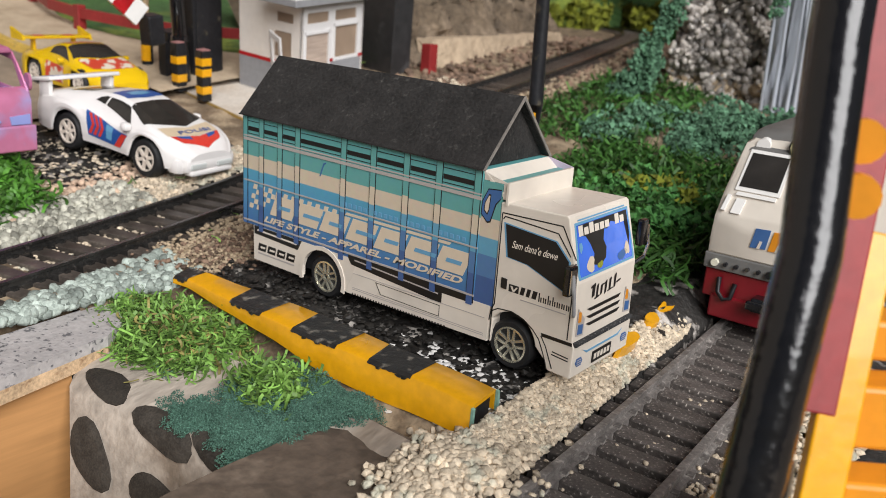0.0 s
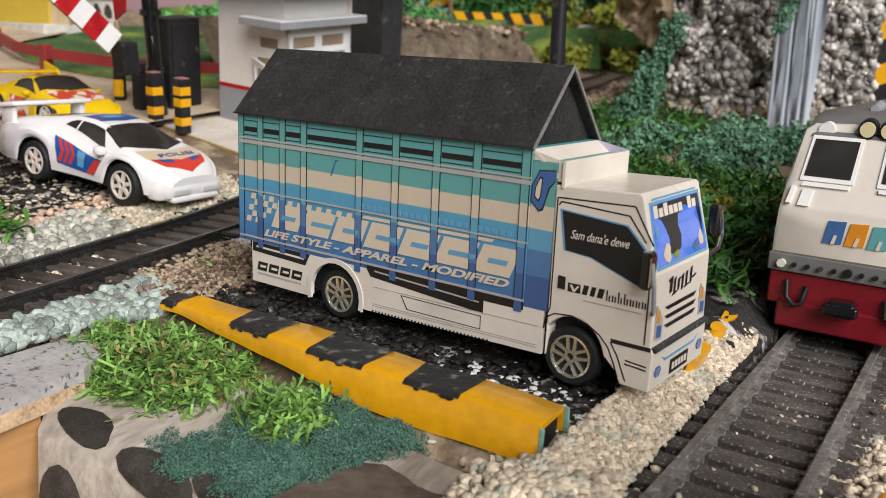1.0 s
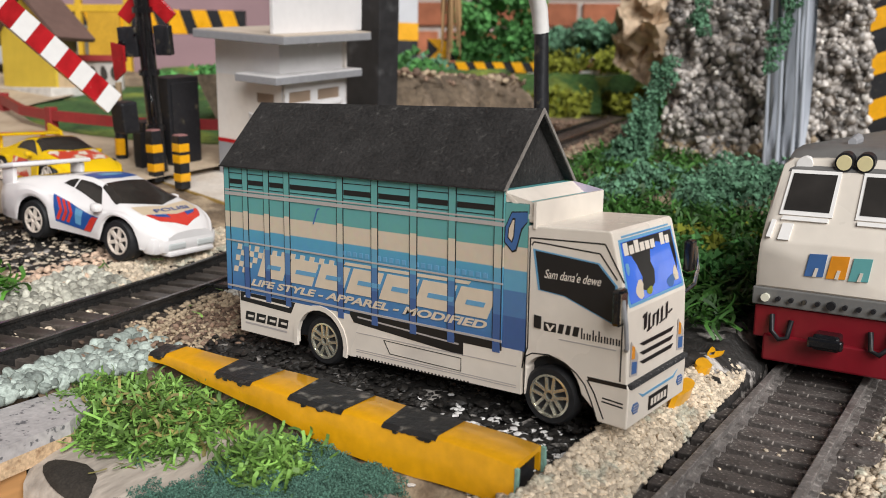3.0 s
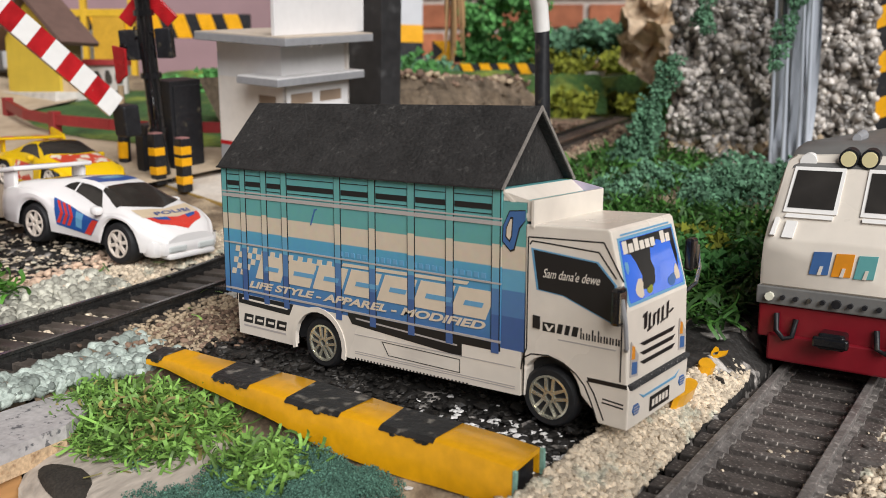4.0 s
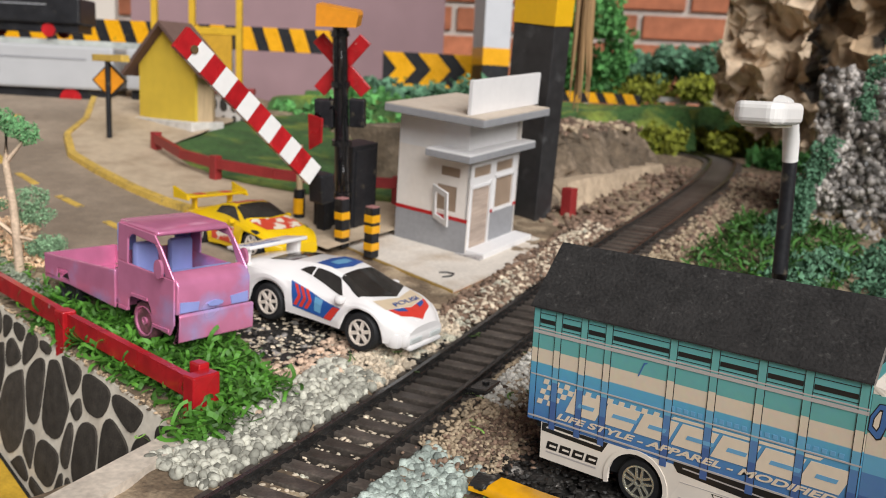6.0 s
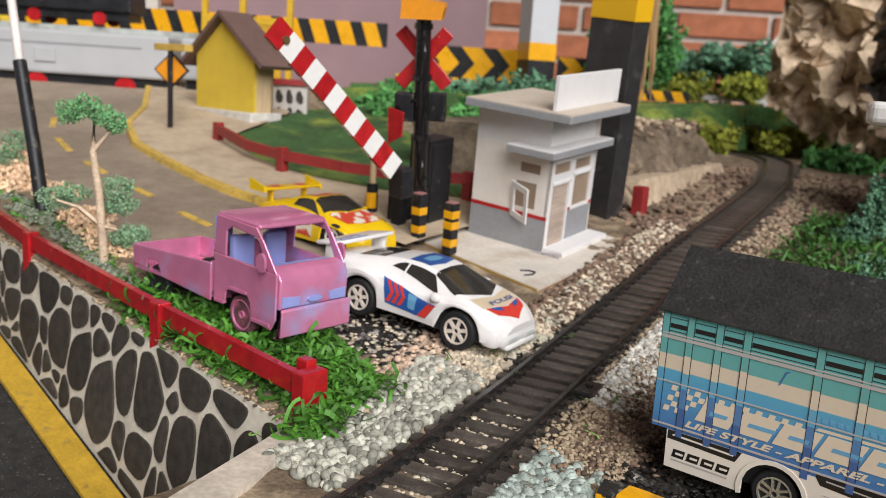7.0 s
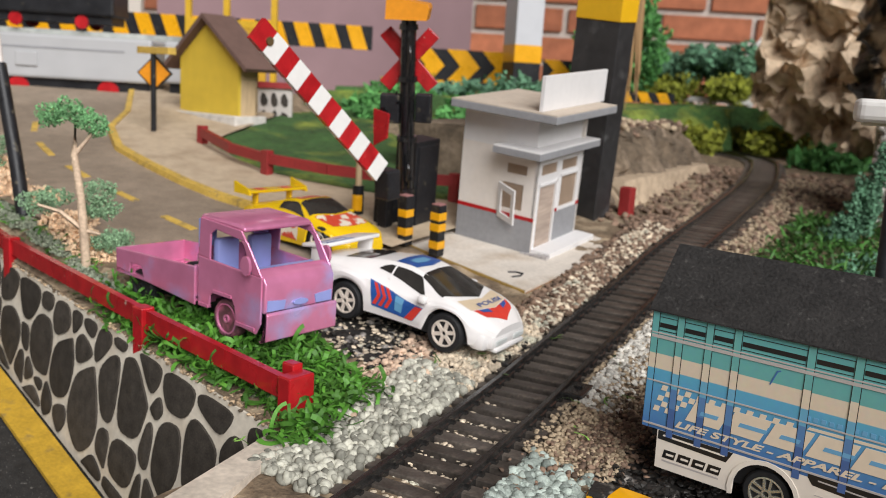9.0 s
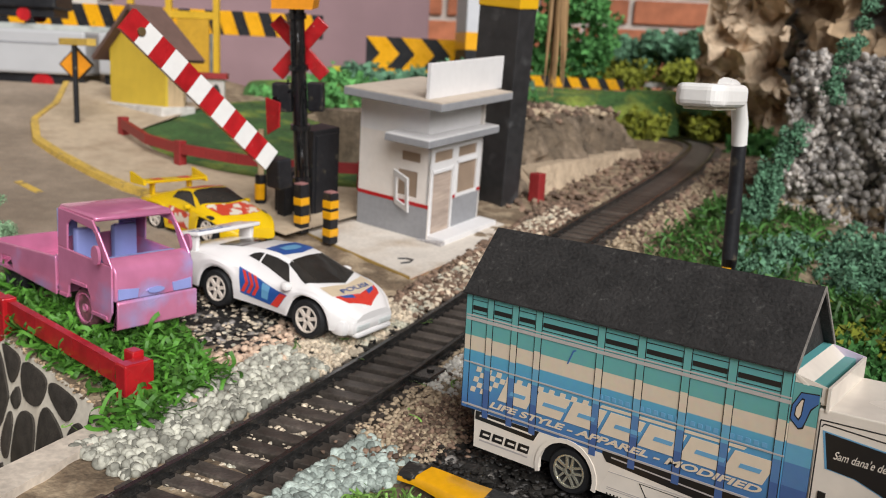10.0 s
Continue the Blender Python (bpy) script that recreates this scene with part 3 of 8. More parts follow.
def track(name, line, gauge, pitch, tie_l, label, rail_m, tie_m, tie_w=1.35, deep=1.9, web=False):
    """Rails and sleepers along a line of points (top of the sleepers)."""
    t = thing(name, label, "railway track", kind="structure")
    ps = catmull([Vector(p) for p in line], 14)
    d = [0.0]
    for a, b in zip(ps, ps[1:]):
        d.append(d[-1] + (b - a).length)

    def at(s):
        k = max(0, min(len(d) - 2, int(np.searchsorted(d, s)) - 1))
        f = (s - d[k]) / (d[k + 1] - d[k])
        return ps[k].lerp(ps[k + 1], f), (ps[k + 1] - ps[k]).normalized()

    foot = 1.5 if tie_l < 28 else 0.95
    for side in (-1, 1):
        bm = bmesh.new()
        prof = [(-foot, -deep if web else 0.0), (-foot, 0.3), (-0.5, 0.55), (-0.4, 1.5), (-0.75, 1.7), (-0.75, 2.25), (-0.6, 2.35), (0.6, 2.35), (0.75, 2.25), (0.75, 1.7), (0.4, 1.5), (0.5, 0.55), (foot, 0.3), (foot, -deep if web else 0.0)]
        last = None
        for k, p in enumerate(ps):
            g = (ps[min(k + 1, len(ps) - 1)] - ps[max(k - 1, 0)]).normalized()
            s = g.cross(Vector((0, 0, 1))).normalized()
            c = p + s * side * gauge / 2
            ring = [bm.verts.new(c + s * a + Vector((0, 0, b))) for a, b in prof]
            if last:
                for i in range(len(prof)):
                    bm.faces.new((last[i], last[(i + 1) % len(prof)], ring[(i + 1) % len(prof)], ring[i]))
            last = ring
        part("rail", bm, rail_m, t)
    # dark bed sheet; its colour carries the shade of the slots
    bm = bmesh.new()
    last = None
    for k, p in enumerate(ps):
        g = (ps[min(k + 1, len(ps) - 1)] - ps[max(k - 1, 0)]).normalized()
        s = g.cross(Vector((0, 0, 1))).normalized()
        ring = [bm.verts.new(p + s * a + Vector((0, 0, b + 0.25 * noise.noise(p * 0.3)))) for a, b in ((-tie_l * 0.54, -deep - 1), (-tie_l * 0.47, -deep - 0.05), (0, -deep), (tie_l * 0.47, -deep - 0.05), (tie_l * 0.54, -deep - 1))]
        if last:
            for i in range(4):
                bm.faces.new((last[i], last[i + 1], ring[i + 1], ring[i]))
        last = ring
    part("bed", bm, M_BEDSHADE, t, "dark bed with the shade between the sleepers painted in", smooth=60)
    src = part("sleeper", cube(-tie_l / 2, tie_l / 2, -tie_w, tie_w, -deep - 0.5, 0.0, 0.25), tie_m, t)
    mesh = src.data
    bpy.data.objects.remove(src)
    clip = part("chair", box(box(bmesh.new(), -1.9, 1.9, -0.7, 0.7, 0, 0.8), -0.4, 0.4, -0.7, 0.7, 0, 0.9), rail_m, t).data
    bpy.data.objects.remove(bpy.data.objects["chair"])
    n = int(d[-1] / pitch)
    for k in range(n):
        p, g = at((k + 0.5) * pitch)
        ang = math.degrees(math.atan2(g.y, g.x)) - 90
        pitch_deg = math.degrees(math.atan2(g.z, math.hypot(g.x, g.y)))
        ob = new("sleeper", mesh)
        ob.parent = t
        ob.matrix_basis = pose(p.x * MM, p.y * MM, p.z * MM, pitch_deg, 0, ang + rng.uniform(-0.7, 0.7))
        if k * pitch < 330:
            for side in (-1, 1):
                o2 = new("rail_chair", clip)
                o2.parent = ob
                o2.matrix_basis = pose(side * gauge / 2 * MM, 0, -0.1 * MM)
    return ps


LEFT = [(x, y, ground_z(-45, max(y, -40)) + (0.1 * max(0, -60 - x) - 0.0) * 0.9 + 0.3) if y < 400 else (x, y, 36) for x, y in LEFT_LINE]
track("railway_track", LEFT, 18.0, 7.2, 29, "black plastic railway track crossing the model", M_DARKSTEEL, M_SLEEPER, 2.1, 2.4, True)
RIGHT = [(115, -120, -6.0), (113, -30, -6.0), (110, 30, -5.6), (107.5, 80, -4.6), (105, 150, -2), (104, 260, 6)]
track("railway_track", RIGHT, 17.2, 7.2, 27, "dusty grey railway track under the locomotive", M_RAILDUST, M_GREYTRACK, 2.3, 5.0, True)
o = part("rail_joint", cyl(box(bmesh.new(), -3.0, 3.6, -5.5, 5.5, -3.0, 0.6, 0.5), (0.5, 1, 0.5), (0.5, 1, 1.1), 1.2, seg=12), M_GREYTRACK, label="dusty plastic joint plate of the track", kind="structure")
o.matrix_basis = pose(122.4 * MM, 36.9 * MM, -5.6 * MM, 0, 0, 3)
for cx, cy, sd in ((-48.5, 33, -1), (-48.5, 33, 1)):
    bm = bmesh.new()
    box(bm, -3.2, 3.2, -5.5, 5.5, -1.6, 1.0, 0.5)
    cyl(bm, (0, 1, 1), (0, 1, 1.6), 1.1, seg=12)
    o = part("rail_joint", bm, M_DARKSTEEL, label="black plastic joint plate of the track", kind="structure")
    o.matrix_basis = pose((cx + sd * 14.6) * MM, (cy + sd * -3.5) * MM, (ground_z(-48, 33) + 0.6) * MM, 0, 0, 12)

# ---- gravel ----
ico = bmesh.new()
bmesh.ops.create_icosphere(ico, subdivisions=1, radius=1)
ICO_V = np.array([v.co[:] for v in ico.verts])
ICO_F = np.array([[v.index for v in f.verts] for f in ico.faces])
ico.free()
ico = bmesh.new()
bmesh.ops.create_icosphere(ico, subdivisions=2, radius=1)
PEB_V = np.array([v.co[:] for v in ico.verts])
PEB_F = np.array([[v.index for v in f.verts] for f in ico.faces])
ico.free()


def stones(name, label, spots, size, material, flat=0.75, seed=1, zfun=ground_z, lift=0.2, sharp=60, pebble=False):
    """Loose stones at many spots, one mesh."""
    bv, bf = (PEB_V, PEB_F) if pebble else (ICO_V, ICO_F)
    nv = len(bv)
    r = np.random.RandomState(seed)
    V, F = [], []
    for k, (x, y) in enumerate(spots):
        s = r.uniform(*size) / 2
        cut = r.normal(size=(5, 3))
        cut /= np.linalg.norm(cut, axis=1)[:, None]
        facet = np.minimum(1.0, 0.72 / np.maximum(0.3, (bv @ cut.T).max(1)))[:, None] if pebble else 1 + r.uniform(-0.24, 0.24, (nv, 1))
        v = bv * facet * s * np.array([r.uniform(0.8, 1.3), r.uniform(0.75, 1.1), r.uniform(0.6, 1.0)])
        e = Euler(r.uniform(0, 6.28, 3)).to_matrix()
        v = v @ np.array(e).T
        v[:, 2] *= flat
        F.append(bf + nv * k)
        V.append(v + np.array([x, y, zfun(x, y) + s * (lift + r.uniform(-0.45, 0.45))]))
    ob = raw(name, np.concatenate(V), np.concatenate(F), material, smooth=True)
    ob.data.set_sharp_from_angle(angle=radians(sharp))
    return tagged(ob, label, "gravel", kind="stuff")


def scatter(n, fn, seed):
    r = random.Random(seed)
    out = []
    tries = 0
    while len(out) < n and tries < n * 30:
        tries += 1
        p = fn(r)
        if p:
            out.append(p)
    return out


def left_x(y):
    pts = LEFT_LINE
    for a, b in zip(pts, pts[1:]):
        if a[1] <= y <= b[1]:
            return a[0] + (b[0] - a[0]) * (y - a[1]) / (b[1] - a[1])
    return pts[-1][0]


def band(d0, d1, y0, y1):
    def fn(r):
        y = r.uniform(y0, y1)
        return (left_x(y) + r.uniform(d0, d1), y)
    return fn


def zbank(x, y):
    return ground_z(x, y) if y > -40 else ground_z(-40, -40) - 0.4


def r_top(x, y):
    """Now and then a crumb lies on a sleeper, the rest between them."""
    return -5.9 if int(abs(x * 7 + y * 3)) % 3 == 0 else -10.6


stones("gravel", "grey-green gravel beside the track", scatter(1700, band(-36, -15, -60, 14), 1), (1.7, 3.4), M_BALLAST, seed=1, zfun=zbank, lift=0.5, flat=1.0, pebble=True)
stones("gravel", "tan-grey gravel beside the track at the cars", scatter(2400, band(-32, -14.5, 8, 66), 61), (1.0, 2.3), M_BALLWHITE, seed=61, zfun=zbank, lift=0.5, flat=1.0)
stones("gravel", "grey gravel heaps along the far track", scatter(1500, band(-30, -13, 62, 230), 2), (1.6, 3.2), M_BROWNST, seed=2)
stones("gravel", "pale grey gravel along the far track", scatter(900, band(-26, -13, 50, 210), 22), (1.6, 3.0), M_BALLWHITE, seed=22)
stones("gravel", "tan gravel between the two tracks", scatter(3600, band(12, 36, -10, 150), 3), (0.8, 1.8), M_BALLTAN, seed=3)
stones("gravel", "white gravel heap beside the track", scatter(1100, lambda r: (lambda y: (left_x(y) + 14 + abs(r.gauss(0, 6)), y))(r.uniform(24, 118)), 23), (0.8, 2.2), mat("white_gravel", (0.6, 0.57, 0.51), 0.9, var=0.3, scale=1600, bump=0.6, island=0.35, dist=0.0004), seed=23, lift=0.6)
stones("gravel", "dark brown crumbs between the truck and the track", scatter(1200, lambda r: (r.gauss(-13, 5), r.gauss(24, 20)), 24), (0.7, 1.9), M_BROWNST, seed=24, lift=0.5)
stones("gravel", "pale blue-green gravel next to the slab", scatter(1400, lambda r: (lambda y: (r.uniform(left_x(y) + 15, -8 if y < -30 else -8 + (y + 30) * 0.3), y))(r.uniform(-66, -8)), 4), (1.7, 3.6), M_BALLTEAL, seed=4, zfun=lambda x, y: 0.2 - 0.12 * max(0, x + 28), lift=0.4, flat=0.9, pebble=True)
stones("gravel", "cream gravel along the dusty track", scatter(7500, lambda r: (lambda y: (r.uniform(89.5 + max(0, -y) * 0.05, 98.6 - 0.05 * y), y))(r.uniform(-34, 62)), 5), (0.7, 1.7), M_BALLWHITE, seed=5, lift=0.5, zfun=lambda x, y: max(-5.6, 1.4 - 0.62 * max(0, x - 88.5)))
stones("gravel", "cream gravel heap at the end of the kerb", scatter(1700, lambda r: (r.gauss(93.5, 4.2), r.gauss(-33, 7)), 6), (1.1, 2.5), M_BALLWHITE, seed=6, lift=0.5, zfun=lambda x, y: -6.5 + 6.0 * math.exp(-((x - 94) ** 2 + (y + 31) ** 2) / 200))
stones("gravel", "cream gravel between the sleepers of the dusty track", scatter(260, lambda r: (r.uniform(99, 126), r.uniform(-60, 70)), 7), (0.6, 1.3), M_BALLWHITE, seed=7, lift=0.4, zfun=lambda x, y: r_top(x, y))
stones("gravel", "cream gravel and lumps beyond the dusty track", scatter(5200, lambda r: (r.uniform(119.5, 142), r.uniform(-40, 90)), 8), (0.8, 2.2), M_BALLWHITE, seed=8, lift=0.5, zfun=lambda x, y: -8.6 + min(2.6, 0.3 * (x - 119)))
stones("gravel", "white plaster crumbs between the sleepers", scatter(800, lambda r: (lambda y: (left_x(y) + r.uniform(-8, 8), y))(r.uniform(-62, 14) - 14 * r.random()), 62), (0.6, 1.8), M_BALLWHITE, seed=62, flat=0.5, zfun=lambda x, y: ground_z(-45, max(y, -40)) - 1.0)
stones("clinker", "black clinker lumps under the truck", scatter(2600, lambda r: (r.uniform(-8, 96), r.uniform(-12, 40)), 9), (0.5, 2.2), M_BALLBLK, seed=9, flat=0.5, sharp=15, zfun=lambda x, y: min(0.0, ground_z(x, y)))
stones("clinker", "pale ash crumbs under the truck", scatter(420, lambda r: (r.gauss(84, 7) - 2.2 * abs(r.gauss(0, 5)), r.gauss(-7, 5)), 10), (0.4, 2.2), M_WHITE, seed=10, flat=0.3, sharp=15, lift=0.1, zfun=lambda x, y: min(0.0, ground_z(x, y)))
stones("clinker", "black clinker lumps under the police car", scatter(800, lambda r: (r.uniform(-150, -62), r.uniform(-4, 60)), 11), (0.9, 2.6), M_BALLBLK, seed=11, flat=0.5)
stones("gravel", "pinkish tan crumbs between the grass and the track", scatter(800, lambda r: (lambda y: (left_x(y) + r.uniform(-46, -28), y))(r.uniform(-30, 50)), 12), (1.0, 3.4), mat("pinkish_gravel", (0.5, 0.36, 0.26), 0.9, var=0.25, scale=1400, bump=0.4, island=0.4), seed=12, flat=0.6)
stones("gravel", "brown stones along the far cutting", scatter(1500, lambda r: (lambda y: (left_x(y) + r.choice((-1, 1)) * r.uniform(14, 70), y))(r.uniform(190, 460)), 13), (2.0, 5.0), M_BROWNST, seed=13, flat=0.7)
stones("gravel", "tan gravel right of the far track", scatter(1500, lambda r: (lambda y: (left_x(y) + r.uniform(13, 42), y))(r.uniform(140, 420)), 14), (1.5, 3.2), M_BALLTAN, seed=14)
stones("clinker", "white ash crumbs under the police car", scatter(900, lambda r: (r.uniform(-140, -62), r.uniform(-8, 50)), 15), (0.8, 2.4), M_BALLWHITE, seed=15, flat=0.4)
stones("gravel", "dark stones at the locomotive", scatter(700, lambda r: (r.uniform(80, 93), r.uniform(30, 110)), 16), (1.4, 3.6), M_BALLBLK, seed=16, zfun=lambda x, y: -2)
stones("rubble", "dark rubble on top of the earth bank", scatter(900, lambda r: (lambda y: (-152 - 0.16 * (y - 200) + r.uniform(-62, 8), y))(r.uniform(200, 410)), 17), (2.5, 7), M_BROWNST, seed=17, zfun=lambda x, y: 63 + 3 * math.sin(x * 0.13) * math.sin(y * 0.07))
stones("rubble", "tan crumbs on top of the earth bank", scatter(260, lambda r: (lambda y: (-152 - 0.16 * (y - 200) + r.uniform(-50, 8), y))(r.uniform(220, 410)), 18), (3, 7), M_BALLTAN, seed=18, zfun=lambda x, y: 64)
stones("clinker", "large black clinker lumps beside the kerb", scatter(130, lambda r: (r.uniform(-4, 92), r.uniform(-11, 6)), 19), (1.6, 3.4), M_BALLBLK, seed=19, flat=0.45, sharp=15, zfun=lambda x, y: min(0.0, ground_z(x, y)))
# ---- paper truck ----
def ramp_mat(name, stops, rough=0.38):
    """Printed paper whose colour goes by height: stops of (height in mm, colour)."""
    m = bpy.data.materials.new(name)
    m.use_nodes = True
    n, l = m.node_tree.nodes, m.node_tree.links
    b = n["Principled BSDF"]
    tc = n.new("ShaderNodeTexCoord")
    sep = n.new("ShaderNodeSeparateXYZ")
    l.new(tc.outputs["Object"], sep.inputs[0])
    mr = n.new("ShaderNodeMapRange")
    lo, hi = stops[0][0], stops[-1][0]
    mr.inputs[1].default_value, mr.inputs[2].default_value = lo * MM, hi * MM
    l.new(sep.outputs[2], mr.inputs[0])
    cr = n.new("ShaderNodeValToRGB")
    cr.color_ramp.elements[0].position, cr.color_ramp.elements[0].color = 0, (*stops[0][1], 1)
    cr.color_ramp.elements[1].position, cr.color_ramp.elements[1].color = 1, (*stops[-1][1], 1)
    for h, c in stops[1:-1]:
        e = cr.color_ramp.elements.new((h - lo) / (hi - lo))
        e.color = (*c, 1)
    l.new(mr.outputs[0], cr.inputs[0])
    ns = n.new("ShaderNodeTexNoise")
    ns.inputs["Scale"].default_value = 700
    l.new(tc.outputs["Object"], ns.inputs["Vector"])
    mx = n.new("ShaderNodeMix")
    mx.data_type, mx.blend_type = 'RGBA', 'MULTIPLY'
    mx.inputs[0].default_value = 0.15
    l.new(cr.outputs[0], mx.inputs[6])
    l.new(ns.outputs["Color"], mx.inputs[7])
    l.new(mx.outputs[2], b.inputs["Base Color"])
    b.inputs["Roughness"].default_value = rough
    return m


TEAL, CREAM = (0.13, 0.37, 0.35), (0.66, 0.55, 0.42)
M_SIDE = ramp_mat("striped_print", [(12.0, (0.05, 0.14, 0.36)), (15, (0.07, 0.2, 0.42)), (20, (0.09, 0.28, 0.5)), (26.2, (0.1, 0.36, 0.52)), (26.3, CREAM), (29.6, CREAM), (29.7, TEAL), (39, (0.12, 0.38, 0.38))])
M_PANEL = ramp_mat("stepped_blue_print", [(12, (0.06, 0.12, 0.3)), (17.9, (0.06, 0.12, 0.3)), (18, (0.09, 0.2, 0.4)), (22.4, (0.09, 0.2, 0.4)), (22.5, (0.13, 0.36, 0.52)), (26, (0.13, 0.36, 0.52)), (26.1, CREAM), (30, CREAM), (30.1, TEAL), (36, TEAL)])
truck = thing("toy_truck", "blue and white striped paper truck with a black gabled canopy", "toy truck")
RIBS = [0.6, 6.4, 12.9, 18.9, 33.6, 42.4, 51.7, 60.3, 69.9]
cargo = part("cargo_box", cube(0, 71, 0.05, 28, 12.3, 39.2, 0.15), M_SIDE, truck, "striped teal, cream and blue cargo box")


def decal(name, pts, material, parent, y=-0.05, t=0.06, label=""):
    return part(name, xz(bmesh.new(), pts, y, y + t), material, parent, label)


def rect(x0, x1, z0, z1):
    return [(x0, z0), (x1, z0), (x1, z1), (x0, z1)]


for a, b in zip(RIBS, RIBS[1:]):
    decal("vent_slot", rect(a + 1.0, b - 1.0, 35.7, 36.7), M_INK, cargo)
    for zz in (37.9, 34.9):
        decal("slat_line", rect(a + 0.8, b - 0.8, zz, zz + 0.14), M_INK, cargo)
for xr in RIBS:
    rib = decal("rib", rect(xr - 0.75, xr + 0.75, 11.2 if xr > 2 else 12.4, 39.1), M_SIDE if xr < 2 else M_PANEL, cargo, -0.13, 0.2)
    for dx in (-0.85, 0.75):
        decal("rib_edge", rect(xr + dx, xr + dx + 0.11, 12.6, 39.1), M_INK, rib, -0.15, 0.2)
for zz, h in ((34.2, 0.3), (33.2, 0.7), (23.2, 0.32), (13.1, 0.4)):
    decal("rail_line", rect(0, 71, zz, zz + h), M_SILVER, cargo, -0.17, 0.2)
# livery: checkered flag, slanted block marks and a line of writing
SL = 0.32
for i in range(22):
    for j in range(5):
        if (i + j) % 2 == 0 and (j > 1 or i < 4 or i % 5 < 3) and (i < 5 or j > 2):
            x0, z0 = 2.0 + i * 1.35 + j * 0.35, 16.6 + j * 1.25 - (0.3 if i > 5 else 0)
            decal("check", [(x0, z0), (x0 + 1.3, z0), (x0 + 1.3 + SL, z0 + 1.2), (x0 + SL, z0 + 1.2)], M_CREAM, cargo, -0.08, 0.1)
LW = 8.1
for k in range(7):
    x0 = 9.6 + k * 8.45
    zb, zt = 16.4 + 0.05 * k, 21.5 + 0.05 * k
    s = lambda z: (z - zb) * 0.42
    q = lambda a, b, z0, z1: [(x0 + a + s(z0), z0), (x0 + b + s(z0), z0), (x0 + b + s(z1), z1), (x0 + a + s(z1), z1)]
    block = decal("block_mark", q(0, LW - 0.5, zb, zt), M_CREAM, cargo, -0.1, 0.12)
    decal("slit", q(2.2, LW - (0.2 if k % 2 else 2.0), zb + 2.0, zb + 2.9), M_SKYBLUE, block, -0.15, 0.1)
decal("stripe_mark", [(34.5, 22.0), (64, 22.3), (64.5, 22.9), (35, 22.6)], M_CREAM, cargo, -0.08, 0.1)
place = lambda x, y, z: Matrix.Translation((x, y, z)) @ Matrix(((1, 0, 0, 0), (0, 0, -1, 0), (0, 1, 0, 0), (0, 0, 0, 1)))
letters("writing", "LIFE STYLE - APPAREL - MODIFIED", 2.0, place(7.4, -0.12, 14.2) @ Matrix.Rotation(radians(0.7), 4, 'Z'), M_CREAM, cargo, 0.3, width=60.5, bold=0.07)
for k in range(23):
    decal("faint_mark", rect(34 + k * 1.5, 34.9 + k * 1.5, 23.9, 24.8), M_SKYBLUE, cargo, -0.07, 0.09)
decal("scratch", [(26.2, 29.2), (26.5, 29.2), (27.6, 32.1), (28.2, 32.4), (28.1, 32.6), (27.4, 32.4)], M_NAVY, cargo, -0.09, 0.1)

# skirt with the rear wheel arch
def arch(cx, cz, r, a0, a1, n=10):
    return [(cx + r * math.cos(a0 + (a1 - a0) * k / n), cz + r * math.sin(a0 + (a1 - a0) * k / n)) for k in range(n + 1)]


skirt_pts = [(3.6, 12.3), (3.8, 3.6), (20.6, 3.6)] + arch(27.8, 5.2, 6.6, radians(190), radians(-10)) + [(36.0, 3.9), (75, 4.7), (75, 12.3)]
bm = xz(bmesh.new(), skirt_pts, 0.0, 1.0)
skirt = part("side_skirt", bm, M_PAPER, truck, "white paper skirt with printed lines")
part("side_skirt", xz(bmesh.new(), skirt_pts, 27.0, 28.0), M_PAPER, truck)
decal("black_band", [(3.9, 12.3), (3.9, 10.3), (19.5, 9.8), (20.8, 12.3)], M_INK, skirt, -0.05, 0.06)
decal("black_band", [(36, 12.3), (37, 10.9), (63, 9.2), (63, 11.6), (71, 11.6), (71, 13.0), (36, 13.0)], M_INK, skirt, -0.05, 0.06)
decal("white_flash", [(5, 11.2), (19, 10.9), (19.3, 11.3), (5.2, 11.6)], M_PAPER, skirt, -0.09, 0.06)
decal("white_flash", [(38, 12.0), (62, 11.0), (62, 11.3), (38, 12.3)], M_SILVER, skirt, -0.09, 0.06)
for zz in (9.0, 5.6, 5.2):
    decal("print_line", [(38.0, zz - 0.1), (74.8, zz + 0.4), (74.8, zz + 0.55), (38.0, zz + 0.05)], M_SILVER, skirt, -0.06, 0.07)
for k in range(4):
    x0 = 5.3 + k * 3.4
    m = decal("block_mark", [(x0, 6.3), (x0 + 2.8, 6.3), (x0 + 3.2, 8.2), (x0 + 0.4, 8.2)], M_INK, skirt, -0.06, 0.07)
    decal("gap", [(x0 + 0.9, 7.0), (x0 + 2.6, 7.0), (x0 + 2.75, 7.5), (x0 + 1.0, 7.5)], M_PAPER, m, -0.09, 0.05)
decal("small_print", rect(5.4, 18.5, 5.4, 5.8), M_SILVER, skirt, -0.06, 0.07)
for pts in (rect(44.5, 62.6, 8.6, 8.72), [(44.5, 8.7), (44.7, 8.7), (46.2, 6.3), (46.0, 6.3)], rect(46, 62.6, 6.2, 6.32), rect(62.5, 62.62, 6.2, 8.7)):
    decal("hatch_line", pts, M_INK, skirt, -0.06, 0.07)
for k in range(34):
    decal("tooth_mark", rect(37.6 + k * 0.8, 37.95 + k * 0.8, 3.95 + k * 0.012, 4.3 + k * 0.012), M_INK, skirt, -0.06, 0.07)
